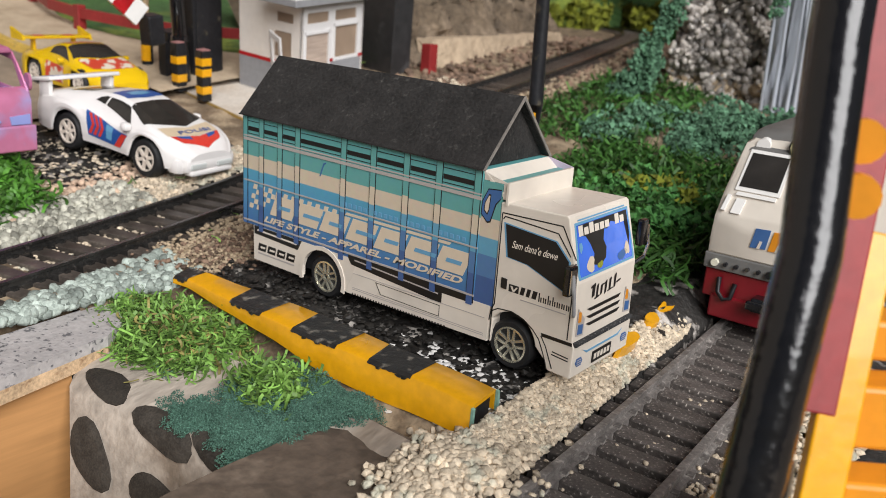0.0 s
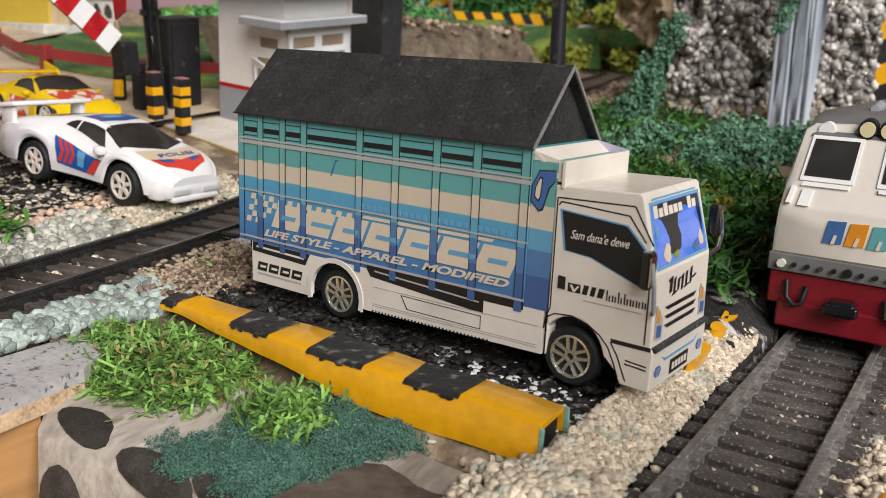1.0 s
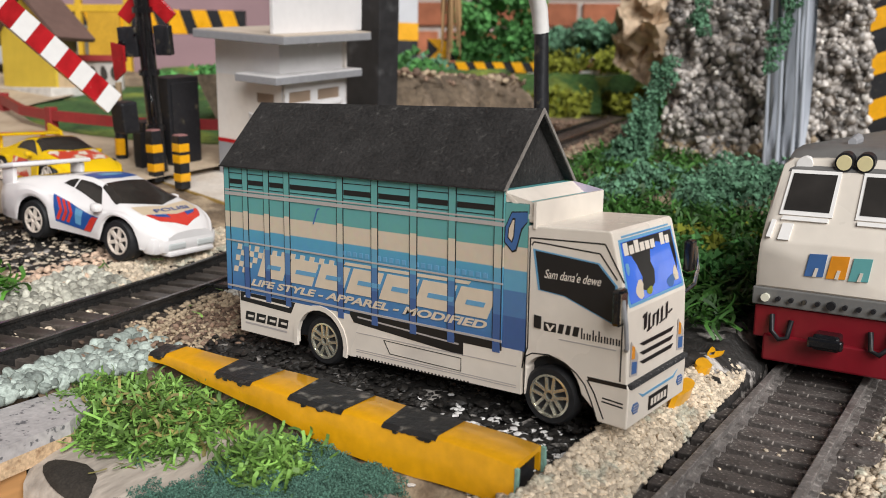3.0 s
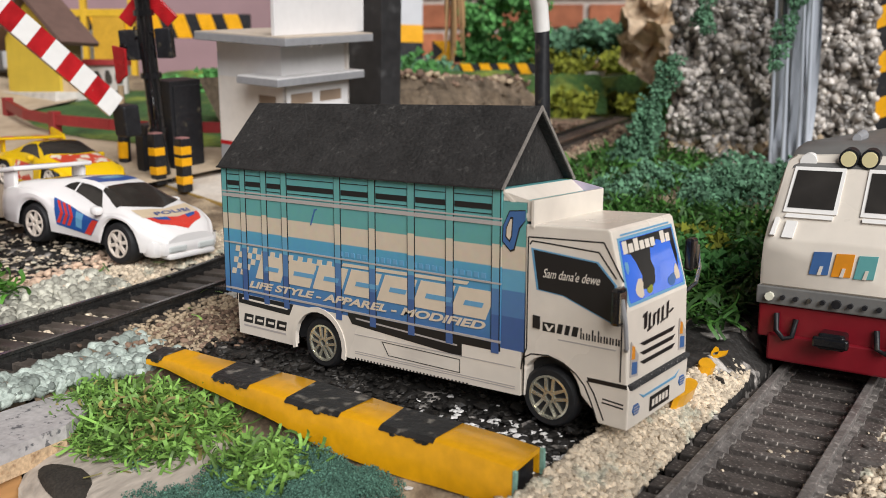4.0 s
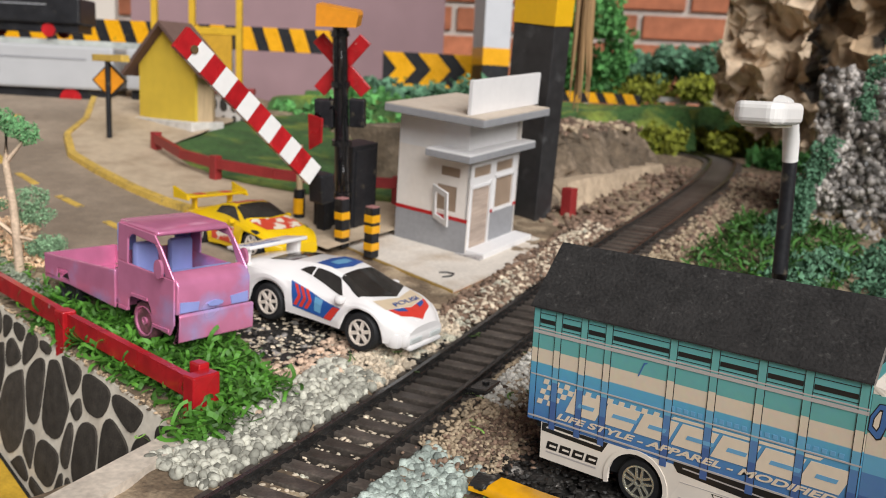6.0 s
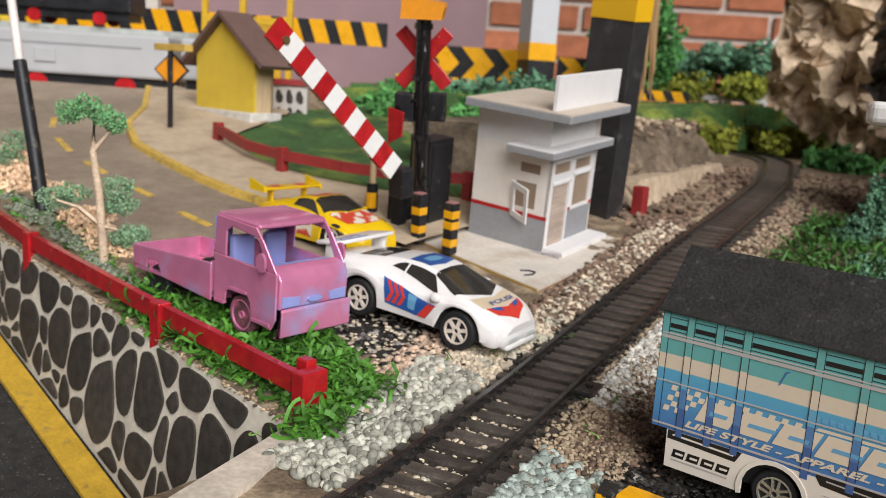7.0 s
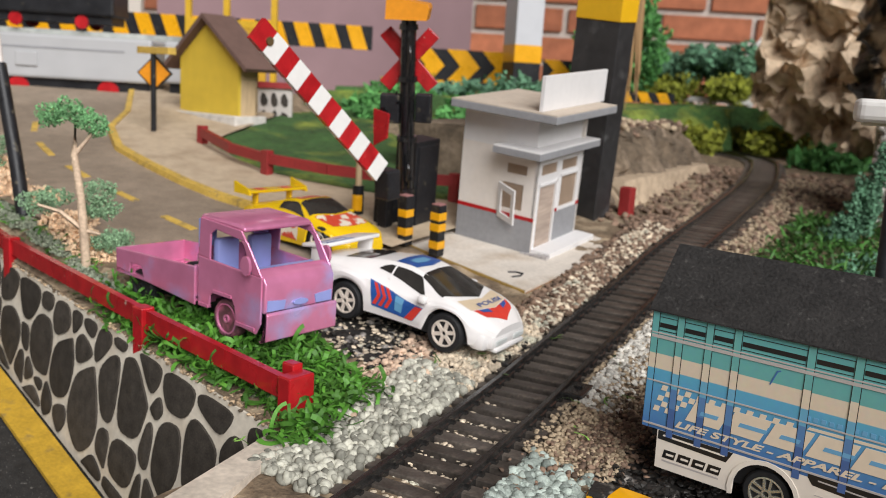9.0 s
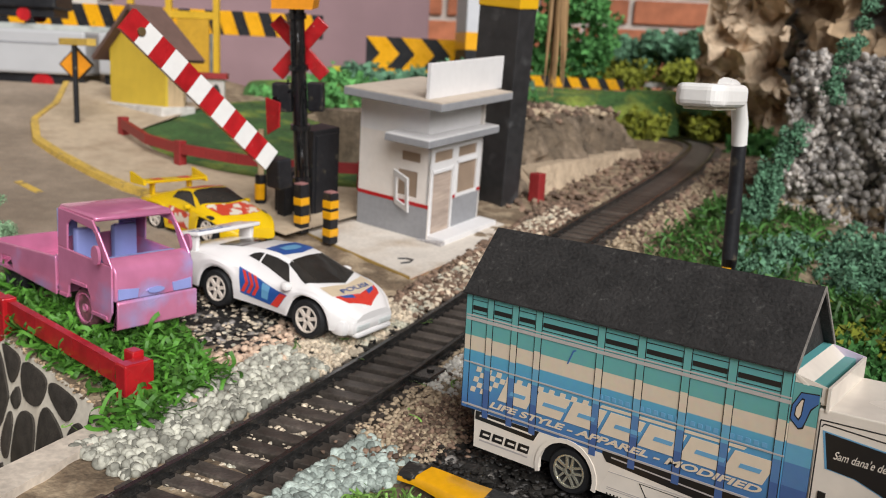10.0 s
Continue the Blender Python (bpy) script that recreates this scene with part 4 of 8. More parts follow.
bm = xz(bmesh.new(), arch(27.8, 5.2, 7.6, radians(195), radians(-15), 14) + arch(27.8, 5.2, 6.6, radians(-15), radians(195), 14), -0.25, 0.3)
part("wheel_arch", bm, M_PAPER, skirt, "white paper arch")
part("chassis", box(cube(4, 92, 3, 25, 5, 12), 2, 73, 1.2, 26.8, 10.5, 12.2), M_TYRE, truck, "black underside")
part("rear_board", cube(-0.05, 0.3, 0.6, 27.4, 12.5, 39), M_PAPER, truck)

# canopy of black card
bm = bmesh.new()
yz(bm, [(-0.8, 39.3), (14, 52.7), (14, 51.5), (0.4, 39.3)], -1.0, 71.2)
part("canopy_panel", bm, M_CARD, truck, "black card roof panel")
bm = bmesh.new()
yz(bm, [(28.8, 39.3), (14, 52.7), (14, 51.5), (27.6, 39.3)], -1.0, 71.2)
part("canopy_panel", bm, M_CARD, truck, "black card roof panel")
part("gable", yz(bmesh.new(), [(0.4, 39.3), (14, 51.3), (27.6, 39.3)], 68.6, 69.4), M_CARD, truck, "black card gable")
part("gable", yz(bmesh.new(), [(0.4, 39.3), (14, 51.3), (27.6, 39.3)], -0.2, 0.6), M_CARD, truck)
for s in (0, 1):
    q = [(-0.85, 39.25), (14, 52.8), (14, 51.9), (0.1, 39.25)]
    part("card_edge", yz(bmesh.new(), [(28 - a if s else a, b) for a, b in q], 71.15, 71.4), M_CARDEDGE, truck, "frayed grey card edge")
part("card_edge", box(bmesh.new(), -1.0, 71.2, -1.0, -0.6, 39.2, 39.5), M_CARD, truck)

# gap panel and the tray over the cab
part("gap_panel", cube(71.8, 76.3, 0.1, 27.9, 12.3, 37.3), M_PANEL, truck, "stepped blue and teal panel")
decal("wing_mark", [(71.8, 33.2), (73.1, 35.9), (76.2, 36.2), (76.2, 34.3), (75.2, 33.0), (74.6, 30.9), (74.2, 29.3), (73.4, 29.0), (71.7, 30.6)], M_INK, truck, 0.03, 0.08)
decal("wing_mark", [(72.0, 33.2), (73.2, 35.7), (76.2, 36.0), (76.2, 34.5), (75.0, 33.2), (74.4, 30.9), (74.0, 29.6), (73.4, 29.3), (71.9, 30.7)], M_NAVY, truck, 0.0, 0.08)
decal("wing_mark", [(72.5, 33.0), (73.4, 34.9), (73.9, 34.8), (73.7, 31.6), (73.3, 30.6), (72.4, 31.4)], M_INK, truck, -0.02, 0.08)
decal("wing_mark", [(72.7, 33.0), (73.4, 34.5), (73.7, 34.5), (73.5, 31.7), (73.2, 31.0), (72.6, 31.6)], M_CREAM, truck, -0.05, 0.08)
tray = part("roof_tray", cube(77.5, 78.0, -0.3, 28.4, 33.5, 37.9), M_PAPER, truck, "white paper tray over the cab")
bm = bmesh.new()
xz(bm, [(71, 39.2), (71, 38.6), (75, 35.2), (76.8, 34.4), (76.8, 34.9), (75.3, 35.9)], 0.2, 28.2)
part("tray_floor", bm, M_PAPER, tray)
part("tray_end", xz(bmesh.new(), [(71, 34.0), (77.4, 34.0), (77.4, 38.0), (71, 39.2)], 27.9, 28.3), mat("lavender_paper", (0.56, 0.48, 0.6), 0.4, var=0.03, bump=0), tray)

part("tray_side", xz(bmesh.new(), [(71.1, 37.4), (75.7, 37.4), (75.7, 34.4), (76.8, 34.4), (76.8, 37.6), (71.1, 38.9)], 0.3, 0.6), M_PAPER, tray)

# cab
CAB = [(75.6, 4.7), (76.2, 9.5)] + arch(81.3, 5.6, 6.9, radians(140), radians(14), 12) + [(90.6, 5.2), (91.6, 3.3), (97.4, 3.1), (97.6, 9.6), (97.1, 10.4), (96.7, 22.0), (93.0, 34.0), (92.4, 34.4), (75.6, 33.9)]
bm = xz(bmesh.new(), CAB, 0.0, 28.0)
cab = part("cab", bm, M_PAPER, truck, "white paper cab with black printed lines")
bv = cab.modifiers.new("edge", 'BEVEL')
bv.width, bv.segments, bv.limit_method, bv.angle_limit = 0.35 * MM, 2, 'ANGLE', radians(40)
WIN = [(77.9, 29.9), (89.3, 29.0), (92.4, 25.9), (92.7, 19.8), (83.6, 23.1), (79.0, 23.5)]
frame_pts = lambda k: [(85.4 + (a - 85.4) * k, 25.4 + (b - 25.4) * k) for a, b in WIN]
side_window = decal("side_window", frame_pts(1.06), M_SKYBLUE, cab, -0.05, 0.08, "black side window with a blue rim")
decal("pane", frame_pts(1.0), M_INK, side_window, -0.08, 0.08)
letters("writing", "Sam dana'e dewe", 2.1, place(79.7, -0.12, 25.6), M_PAPER, side_window, 0.35, width=10.2)
LINES = [[(76.9, 13.2), (76.9, 31.9), (90.4, 32.3), (93.9, 26.6)], [(77.2, 30.7), (77.6, 31.3), (80.2, 31.2), (89.6, 30.7), (92.7, 26.9)],
         [(93.9, 26.0), (93.9, 10.8)], [(75.9, 9.4), (76.2, 11.4), (77.8, 12.4), (81.0, 12.7), (84.0, 11.9), (86.2, 10.6), (87.8, 9.0), (89.0, 6.6), (89.9, 4.4)],
         [(88.2, 9.9), (89.5, 8.0), (91.3, 4.0)], [(76.9, 13.2), (76.2, 11.6)], [(91.0, 7.5), (94.6, 7.2)], [(90.9, 6.9), (94.6, 6.6)]]
for k, ln in enumerate(LINES):
    bm = bmesh.new()
    for (x0, z0), (x1, z1) in zip(ln, ln[1:]):
        d = Vector((x1 - x0, z1 - z0)).normalized()
        nx_, nz_ = -d.y * 0.12, d.x * 0.12
        xz(bm, [(x0 - nx_, z0 - nz_), (x1 - nx_, z1 - nz_), (x1 + nx_, z1 + nz_), (x0 + nx_, z0 + nz_)], -0.04, 0.02)
    part("print_line", bm, M_INK, cab)
decal("bumper_band", [(88.2, 10.5), (95.1, 10.5), (95.1, 9.8), (88.4, 9.8)], M_INK, cab, -0.05, 0.08)
decal("door_handle", [(78.1, 17.0), (79.4, 16.9), (79.4, 19.0), (78.1, 19.1)], M_INK, cab, -0.25, 0.3, "black door handle")
decal("logo_mark", rect(79.9, 82.2, 16.7, 18.2), M_INK, cab, -0.05, 0.07)
decal("logo_mark", [(80.2, 17.9), (80.7, 17.9), (81.1, 17.2), (81.6, 17.9), (82.0, 17.9), (81.2, 16.8), (80.9, 16.8)], M_PAPER, cab, -0.08, 0.07)
for k, (a, b, h) in enumerate(((82.5, 83.7, 1.6), (83.9, 85.0, 1.6), (85.2, 86.5, 1.6))):
    decal("logo_mark", [(a, 16.7), (b - 0.3, 16.7), (b, 16.7 + h), (a + 0.3, 16.7 + h)], M_INK, cab, -0.05, 0.07)
for k in range(7):
    decal("logo_mark", rect(86.8 + k * 1.02, 87.05 + k * 1.02, 16.5, 18.3 if k in (0, 2, 3) else 17.6), M_INK, cab, -0.05, 0.07)
    decal("logo_mark", rect(87.25 + k * 1.02, 87.5 + k * 1.02, 16.5, 17.5), M_INK, cab, -0.05, 0.07)
decal("small_print", rect(82.8, 93, 15.6, 15.8), M_SILVER, cab, -0.05, 0.07)
# front: windscreen, lamps, grille, plate
WS = Vector((96.7, 0, 22.0)), Vector((93.0, 0, 34.0))
wdir = (WS[1] - WS[0]).normalized()
wnor = Vector((wdir.z, 0, -wdir.x))


M_LEDGE = mat("rough_black_card", (0.03, 0.03, 0.031), 0.9, var=0.6, scale=2500, bump=1.0, color2=(0.3, 0.29, 0.28), mask=(1800, 0.6, 0.7))


def on_screen(pts, off, t):
    """An outline (y, height) laid on the sloping windscreen."""
    bm = bmesh.new()
    lo = [bm.verts.new(WS[0] + wdir * h + Vector((0, y, 0)) + wnor * off) for y, h in pts]
    hi = [bm.verts.new(WS[0] + wdir * h + Vector((0, y, 0)) + wnor * (off + t)) for y, h in pts]
    bm.faces.new(lo)
    bm.faces.new(hi[::-1])
    for i in range(len(pts)):
        bm.faces.new((lo[i], lo[(i + 1) % len(pts)], hi[(i + 1) % len(pts)], hi[i]))
    return bm


screen = part("windscreen", on_screen([(1.0, 0.6), (27, 0.6), (27.3, 1.4), (26.4, 11.4), (1.6, 11.4), (0.7, 1.4)], 0.02, 0.06), M_SKYBLUE, cab, "blue printed windscreen with a dark ink picture")
M_SCREEN = mat("blue_screen_print", (0.045, 0.16, 0.72), 0.1, var=0.12, scale=160, bump=0, color2=(0.03, 0.07, 0.3), mask=(60, 0.55, 0.7), coat=0.5)
part("screen_print", on_screen([(1.8, 1.1), (26.2, 1.1), (26.5, 1.8), (25.8, 10.9), (2.2, 10.9), (1.5, 1.8)], 0.06, 0.06), M_SCREEN, screen)
part("dark_print", on_screen([(3, 10.8), (25.6, 10.8), (25.9, 6), (25.2, 3.5), (24.4, 6.5), (23.6, 9.4), (20.5, 9.0), (17.5, 9.6), (15.6, 8.4), (14.2, 8.6), (13.4, 6.6), (14.4, 5.0), (13.6, 3.0), (11, 2.0), (7.6, 2.6), (8.6, 4.6), (7.2, 6.8), (5.6, 8.4), (3, 8.8)], 0.11, 0.03), M_INK, screen)
for k in range(9):
    y0 = 2.8 + k * 2.4
    top = 10.7 if k in (0, 2, 7) else 10.1
    if k != 6:
        part("white_mark", on_screen([(y0, 8.7), (y0 + 1.9, 8.7), (y0 + 1.9, top), (y0, top)], 0.15, 0.03), M_PAPER, screen)
for k, (y0, h0, w, h) in enumerate(((4.5, 1.5, 4, 2.6), (9.5, 1.4, 2.4, 1.4), (19, 1.4, 4.5, 1.8), (23, 1.6, 2.0, 3.2), (2.4, 5.4, 1.2, 2.4))):
    pts = [(y0 + w / 2 + a, h0 + h / 2 + e) for a, e in blob_outline(12, w / 2, h / 2, k, 0.22)]
    part("tan_print", on_screen(pts, 0.15, 0.03), (M_CREAM, M_YGREEN, M_NAVY, M_CREAM, M_SKYBLUE)[k], screen)
part("blue_edge", on_screen([(3, 11.6), (25, 11.6), (25, 11.9), (3, 11.9)], 0.1, 0.03), M_SKYBLUE, screen)


def front(name, pts, material, x=97.0, t=0.12, parent=None, label=""):
    return part(name, yz(bmesh.new(), pts, x, x + t), material, parent or cab, label)


for k in range(3):
    front("grille_slot", [(7, 12.6 + k * 1.5), (20.4, 12.6 + k * 1.5), (21.6, 13.25 + k * 1.5), (5.4, 13.25 + k * 1.5)], M_INK, 96.85 + 0.06 * (2 - k) + 0.12)
part("bumper_ledge", box(bmesh.new(), 96.6, 98.1, 0.3, 27.7, 9.7, 10.5, 0.15), M_LEDGE, cab, "rough black ledge over the bumper")
for sgn in (0, 1):
    y0 = 1.0 if not sgn else 23.6
    lamp_f = front("headlight", [(y0, 11.6), (y0 + 3.4, 11.2), (y0 + 3.4, 14.6), (y0 + 0.2, 17.2)], M_SILVER, 97.05, 0.15, label="printed headlight")
    front("amber_lens", [(y0 + 0.4, 14.4), (y0 + 1.8, 14.2), (y0 + 1.6, 16.2), (y0 + 0.5, 16.6)], M_ORANGE, 97.2, 0.06, lamp_f)
    front("blue_lens", [(y0 + 0.6, 11.9), (y0 + 2.8, 11.7), (y0 + 2.8, 13.6), (y0 + 0.6, 13.9)], M_NAVY, 97.2, 0.06, lamp_f)
    yy = 1.6 if not sgn else 23.4
    front("fog_lamp", [(yy, 6.0), (yy + 0.8, 5.2), (yy + 2.6, 5.2), (yy + 3.2, 6.2), (yy + 2.4, 6.9), (yy + 0.6, 6.9)], M_NAVY, 97.55, 0.12)
    for q in range(3):
        front("lamp_line", [(yy + 0.6, 5.5 + q * 0.45), (yy + 2.6, 5.5 + q * 0.45), (yy + 2.6, 5.65 + q * 0.45), (yy + 0.6, 5.65 + q * 0.45)], M_SILVER, 97.67, 0.04)
front("blue_curve", [(4.4, 8.3), (6.4, 7.2), (21.6, 7.2), (23.6, 8.3), (21.4, 7.6), (6.6, 7.6)], M_SKYBLUE, 97.55, 0.1)
plate = front("number_plate", [(9.5, 4.2), (18.5, 4.2), (18.5, 6.6), (9.5, 6.6)], M_INK, 97.6, 0.14, label="black number plate with plain bars")
for k in range(5):
    front("plate_bar", [(10.2 + k * 1.6, 4.8), (11.3 + k * 1.6, 4.8), (11.3 + k * 1.6, 6.0), (10.2 + k * 1.6, 6.0)], M_PAPER, 97.73, 0.05, plate)
for k, (ya, yb, za, zb) in enumerate(((7, 8, 18.2, 21), (8.4, 10.5, 17.6, 18.2), (9, 9.6, 17.8, 20.6), (11, 11.6, 18, 20.2), (11, 13.5, 19.8, 20.3), (13, 13.6, 17.8, 20.6), (14.4, 16.8, 18.0, 18.5), (15, 15.6, 18.2, 20.8), (17.4, 18, 18.2, 21.2), (18.6, 20.4, 19.0, 19.6), (6.2, 7, 20.2, 20.8))):
    front("brush_mark", [(ya, za), (yb, za + 0.3), (yb, zb), (ya, zb - 0.3)], M_INK, 96.95, 0.12)
# mirrors
for sgn, y0 in ((-1, -0.4), (1, 28.4)):
    mirror = part("mirror", box(bmesh.new(), 95.3, 97.1, y0 + sgn * 2.2 - 1.6, y0 + sgn * 2.2 + 1.6, 20.4 if sgn < 0 else 24.6, 26.2 if sgn < 0 else 30.2, 0.5), M_GLOSSBLK, truck, "black wing mirror")
    bm = bmesh.new()
    if sgn < 0:
        tube(bm, [(97.0, y0 - 2.6, 24.5), (97.6, y0 - 2.4, 21), (97.6, y0 - 1.4, 16.8), (96.9, y0 - 0.2, 16.2)], 0.42, 8)
    else:
        tube(bm, [(97.0, y0 + 3.4, 29), (97.6, y0 + 3.4, 25), (97.4, y0 + 2.6, 22.4), (96.4, y0 - 0.6, 21.2)], 0.42, 8)
    part("stem", bm, M_CHROME if sgn > 0 else M_GREY, mirror, "thin metal stem")
part("mirror_glass", cube(96.9, 97.15, -4.0, -1.4, 21.0, 25.6), M_CHROME, mirror)


# ---- wheels used by all toy cars ----
def wheel(parent, x, y, z, r, w, hub_m, spokes, side=-1, tyre_m=None, twin=False, hub_k=0.72):
    """side -1: the outer face looks along -y."""
    m = Matrix.Translation((x, y, z)) @ Matrix.Rotation(radians(90) * (1 if side < 0 else -1), 4, 'X')
    prof = [(r * 0.5, -w), (r * 0.9, -w), (r * 0.985, -w * 0.85), (r, -w * 0.5), (r * 0.985, -w * 0.15), (r * 0.9, 0.0), (r * (hub_k + 0.02), 0.0), (r * hub_k, -0.12 * w)]
    tyre = part("wheel", lathe(bmesh.new(), prof, m), tyre_m or M_TYRE, parent, "black tyre", smooth=50)
    rim = lathe(bmesh.new(), [(r * hub_k, -0.5 * w), (r * hub_k, 0.1), (r * hub_k * 0.9, 0.12), (r * hub_k * 0.86, -0.3 * w), (r * hub_k * 0.84, -0.34 * w)], m, 24)
    for k in range(spokes if hub_m is M_HUB else 0):
        box(rim, 0.12 * r, r * hub_k * 0.93, -0.085 * r, 0.085 * r, -0.2 * w, -0.04, m=m @ Matrix.Rotation(2 * math.pi * k / spokes + 0.3, 4, 'Z'))
    for k in range(0 if hub_m is M_HUB else spokes):
        for d in (-1, 1):
            q = Matrix.Rotation(2 * math.pi * k / spokes + 0.3, 4, 'Z') @ Matrix.Translation((0, d * 0.085 * r, 0)) @ Matrix.Rotation(d * 0.1, 4, 'Z')
            box(rim, 0.15 * r, r * hub_k * 0.93, -0.05 * r, 0.05 * r, -0.2 * w, 0.0, m=m @ q)
    lathe(rim, [(r * 0.21, -0.3 * w), (r * 0.21, 0.05), (r * 0.12, 0.05), (r * 0.11, -0.2 * w)], m, 14)
    part("rim", rim, hub_m, tyre, smooth=40)
    dish = lathe(bmesh.new(), [(r * hub_k * 0.95, -0.6 * w), (r * hub_k * 0.95, -0.32 * w), (0.02, -0.32 * w)], m, 20)
    part("dish", dish, M_GLOSSBLK, tyre)
    return tyre


for cx in (28.2, 80.8):
    wheel(truck, cx, 0.9, 5.35, 5.2, 4.2, M_RIM, 5)
    wheel(truck, cx, 27.1, 5.35, 5.2, 4.2, M_RIM, 5, side=1)

# the cab is short: draw its parts together towards the load bed
def shorten(x):
    return x * 1.01 if x < 75.6 else 76.36 + (x - 75.6) * 0.87


done = set()
for ob in truck.children_recursive:
    if ob.data.name in done:
        continue
    done.add(ob.data.name)
    xs_ = [v.co.x / MM for v in ob.data.vertices]
    mid = (min(xs_) + max(xs_)) / 2
    if ob.name.split(".")[0] in ("side_window", "pane", "print_line", "bumper_band", "door_handle", "logo_mark", "small_print", "wing_mark", "roof_tray", "gap_panel") or (ob.name.startswith("writing") and mid > 76):
        continue
    is_wheel = ob.name.startswith(("wheel_", "wheel.", "rim", "dish")) or ob.name == "wheel"
    for v in ob.data.vertices:
        v.co.x = (v.co.x / MM + shorten(mid) - mid) * MM if is_wheel else shorten(v.co.x / MM) * MM
truck.scale = (1, 0.83, 1)

# ---- yellow and black kerb ----
kerb = thing("kerb", "yellow and black painted kerb strip bent from card", "kerb", 0, 0, 0)
K_NEAR = ([-2, 2.5, 20, 42, 62, 73, 88.2], [-19.4, -18.6, -19.9, -21.4, -20.4, -20.0, -20.8])
K_FAR = ([-2, 3.6, 19, 40, 61, 72, 88.2], [-14.2, -13.2, -12.6, -12.4, -12.6, -12.7, -13.2])
K_DROP = ([-2, 20, 40, 52, 70, 88.2], [1.8, 3.4, 5.0, 7.2, 7.6, 6.8])
K_LIFT = ([-2, 20, 42, 62, 80, 88.2], [2.0, 2.4, 2.9, 2.6, 2.9, 2.6])


def kerb_at(x):
    """Near and far top edges and the foot of the bent strip."""
    wob = 0.25 * noise.noise(Vector((x * 0.1, 0, 0)))
    z = float(np.interp(x, *K_LIFT)) + wob
    n, f = Vector((x, float(np.interp(x, *K_NEAR)), z)), Vector((x - 0.4, float(np.interp(x, *K_FAR)), z + 0.5))
    return n, f, z - float(np.interp(x, *K_DROP))


bm = bmesh.new()
rows = []
for k in range(47):
    n, f, foot = kerb_at(-2 + 90.2 * k / 46)
    rows.append([bm.verts.new(q) for q in ((n.x, n.y - 0.3, foot), (n.x, n.y - 0.25, n.z - 0.5), (n.x, n.y + 0.3, n.z), (f.x, f.y - 0.3, f.z), (f.x, f.y + 0.2, f.z - 0.5), (f.x, f.y + 0.2, f.z - 4.0),
                                            (f.x, f.y - 0.5, f.z - 4.0), (f.x, f.y - 0.5, f.z - 0.8), (n.x, n.y + 0.5, n.z - 0.8), (n.x, n.y + 0.4, foot))])
for a, b in zip(rows, rows[1:]):
    for i in range(10):
        bm.faces.new((a[i], a[(i + 1) % 10], b[(i + 1) % 10], b[i]))
bm.faces.new(rows[0])
bm.faces.new(rows[-1][::-1])
part("strip", bm, M_YPAINT, kerb, "yellow bent strip", smooth=50)
for a, b in ((-1.9, 2.4), (19.8, 31.0), (41.6, 54.0), (62.4, 73.2)):
    bm = bmesh.new()
    lo = []
    for k in range(25):
        x = a + (b - a) * k / 24
        n, f, foot = kerb_at(x)
        jag = 0.22 * noise.noise(Vector((x * 1.3, 2, 0))) + 0.15 * noise.noise(Vector((x * 4, 7, 0)))
        skew = 1.2 * (1 - 2 * k / 24) if k in (0, 24) else 0
        lo.append([bm.verts.new(q) for q in ((x, n.y - 0.4, n.z - 0.62 + jag), (x, n.y - 0.34, n.z - 0.42 + min(0, jag)), (x, n.y + 0.3, n.z + 0.1), (f.x - 0.6 * skew, f.y - 0.3, f.z + 0.1), (f.x, f.y + 0.3, f.z - 0.42), (f.x, f.y + 0.3, f.z - 1.6))])
    for s_, t_ in zip(lo, lo[1:]):
        for i in range(5):
            bm.faces.new((s_[i], s_[i + 1], t_[i + 1], t_[i]))
    part("black_patch", bm, M_CHIPBLK, kerb, "chipped black paint")
    # flakes of paint that has come away along the near edge
    fr_ = random.Random(int(a * 10))
    for k in range(3):
        x = fr_.uniform(a + 1, b - 1)
        n, f, foot = kerb_at(x)
        pts = [(x + q * fr_.uniform(0.4, 1.1), n.z - 0.8 + e * fr_.uniform(0.2, 0.5)) for q, e in ((-1, 0), (-0.4, -1), (0.5, -0.8), (1, 0.1), (0.3, 0.8), (-0.6, 0.7))]
        part("flake", xz(bmesh.new(), pts, n.y - 0.42, n.y - 0.3), M_CHIPBLK, kerb)
M_TORN = mat("green_card_edge", (0.2, 0.36, 0.29), 0.9, var=0.3, scale=1500)
part("torn_end", xz(bmesh.new(), [(87.9, -4.6), (88.7, -4.0), (88.5, -1.2), (88.6, 2.0), (88.1, 2.2)], -21.15, -20.5), M_TORN, kerb, "frayed green card edge")
part("torn_end", xz(bmesh.new(), [(87.9, -1.2), (88.6, -0.8), (88.5, 2.9), (87.9, 3.0)], -13.5, -12.9), M_TORN, kerb)
# black block set into the hollow end in place of its shade
part("inside", xz(bmesh.new(), [(85, -4), (87.0, -4), (87.0, 1.8), (85, 1.8)], -20.2, -13.8), M_BLACKP, kerb)
for k, (x0, y0, x1, y1) in enumerate(((92.4, 23.5, 0, 34), (90.2, 42, 0, 48), (89.2, 51, 0, 58.5))):
    kk = thing("kerb", "worn yellow kerb end half buried in cream gravel", "kerb", x0, y0, 1.5)
    part("strip", prism(bmesh.new(), [(1.5 * a, 0.5 * (y1 - y0) * (1 + e)) for a, e in blob_outline(14, 1, 1, k + 40, 0.14)], 2.8, Matrix.Translation((0, 0, -2.0)) @ Matrix.Rotation(0.3, 4, "Y")), M_YPAINT, kk)
kk = thing("kerb", "yellow block beside the dusty track", "kerb", 134, -14, -5)
part("strip", box(bmesh.new(), -3.5, 6, -6, 6, 0, 7.5, 0.6), M_YPAINT, kk)
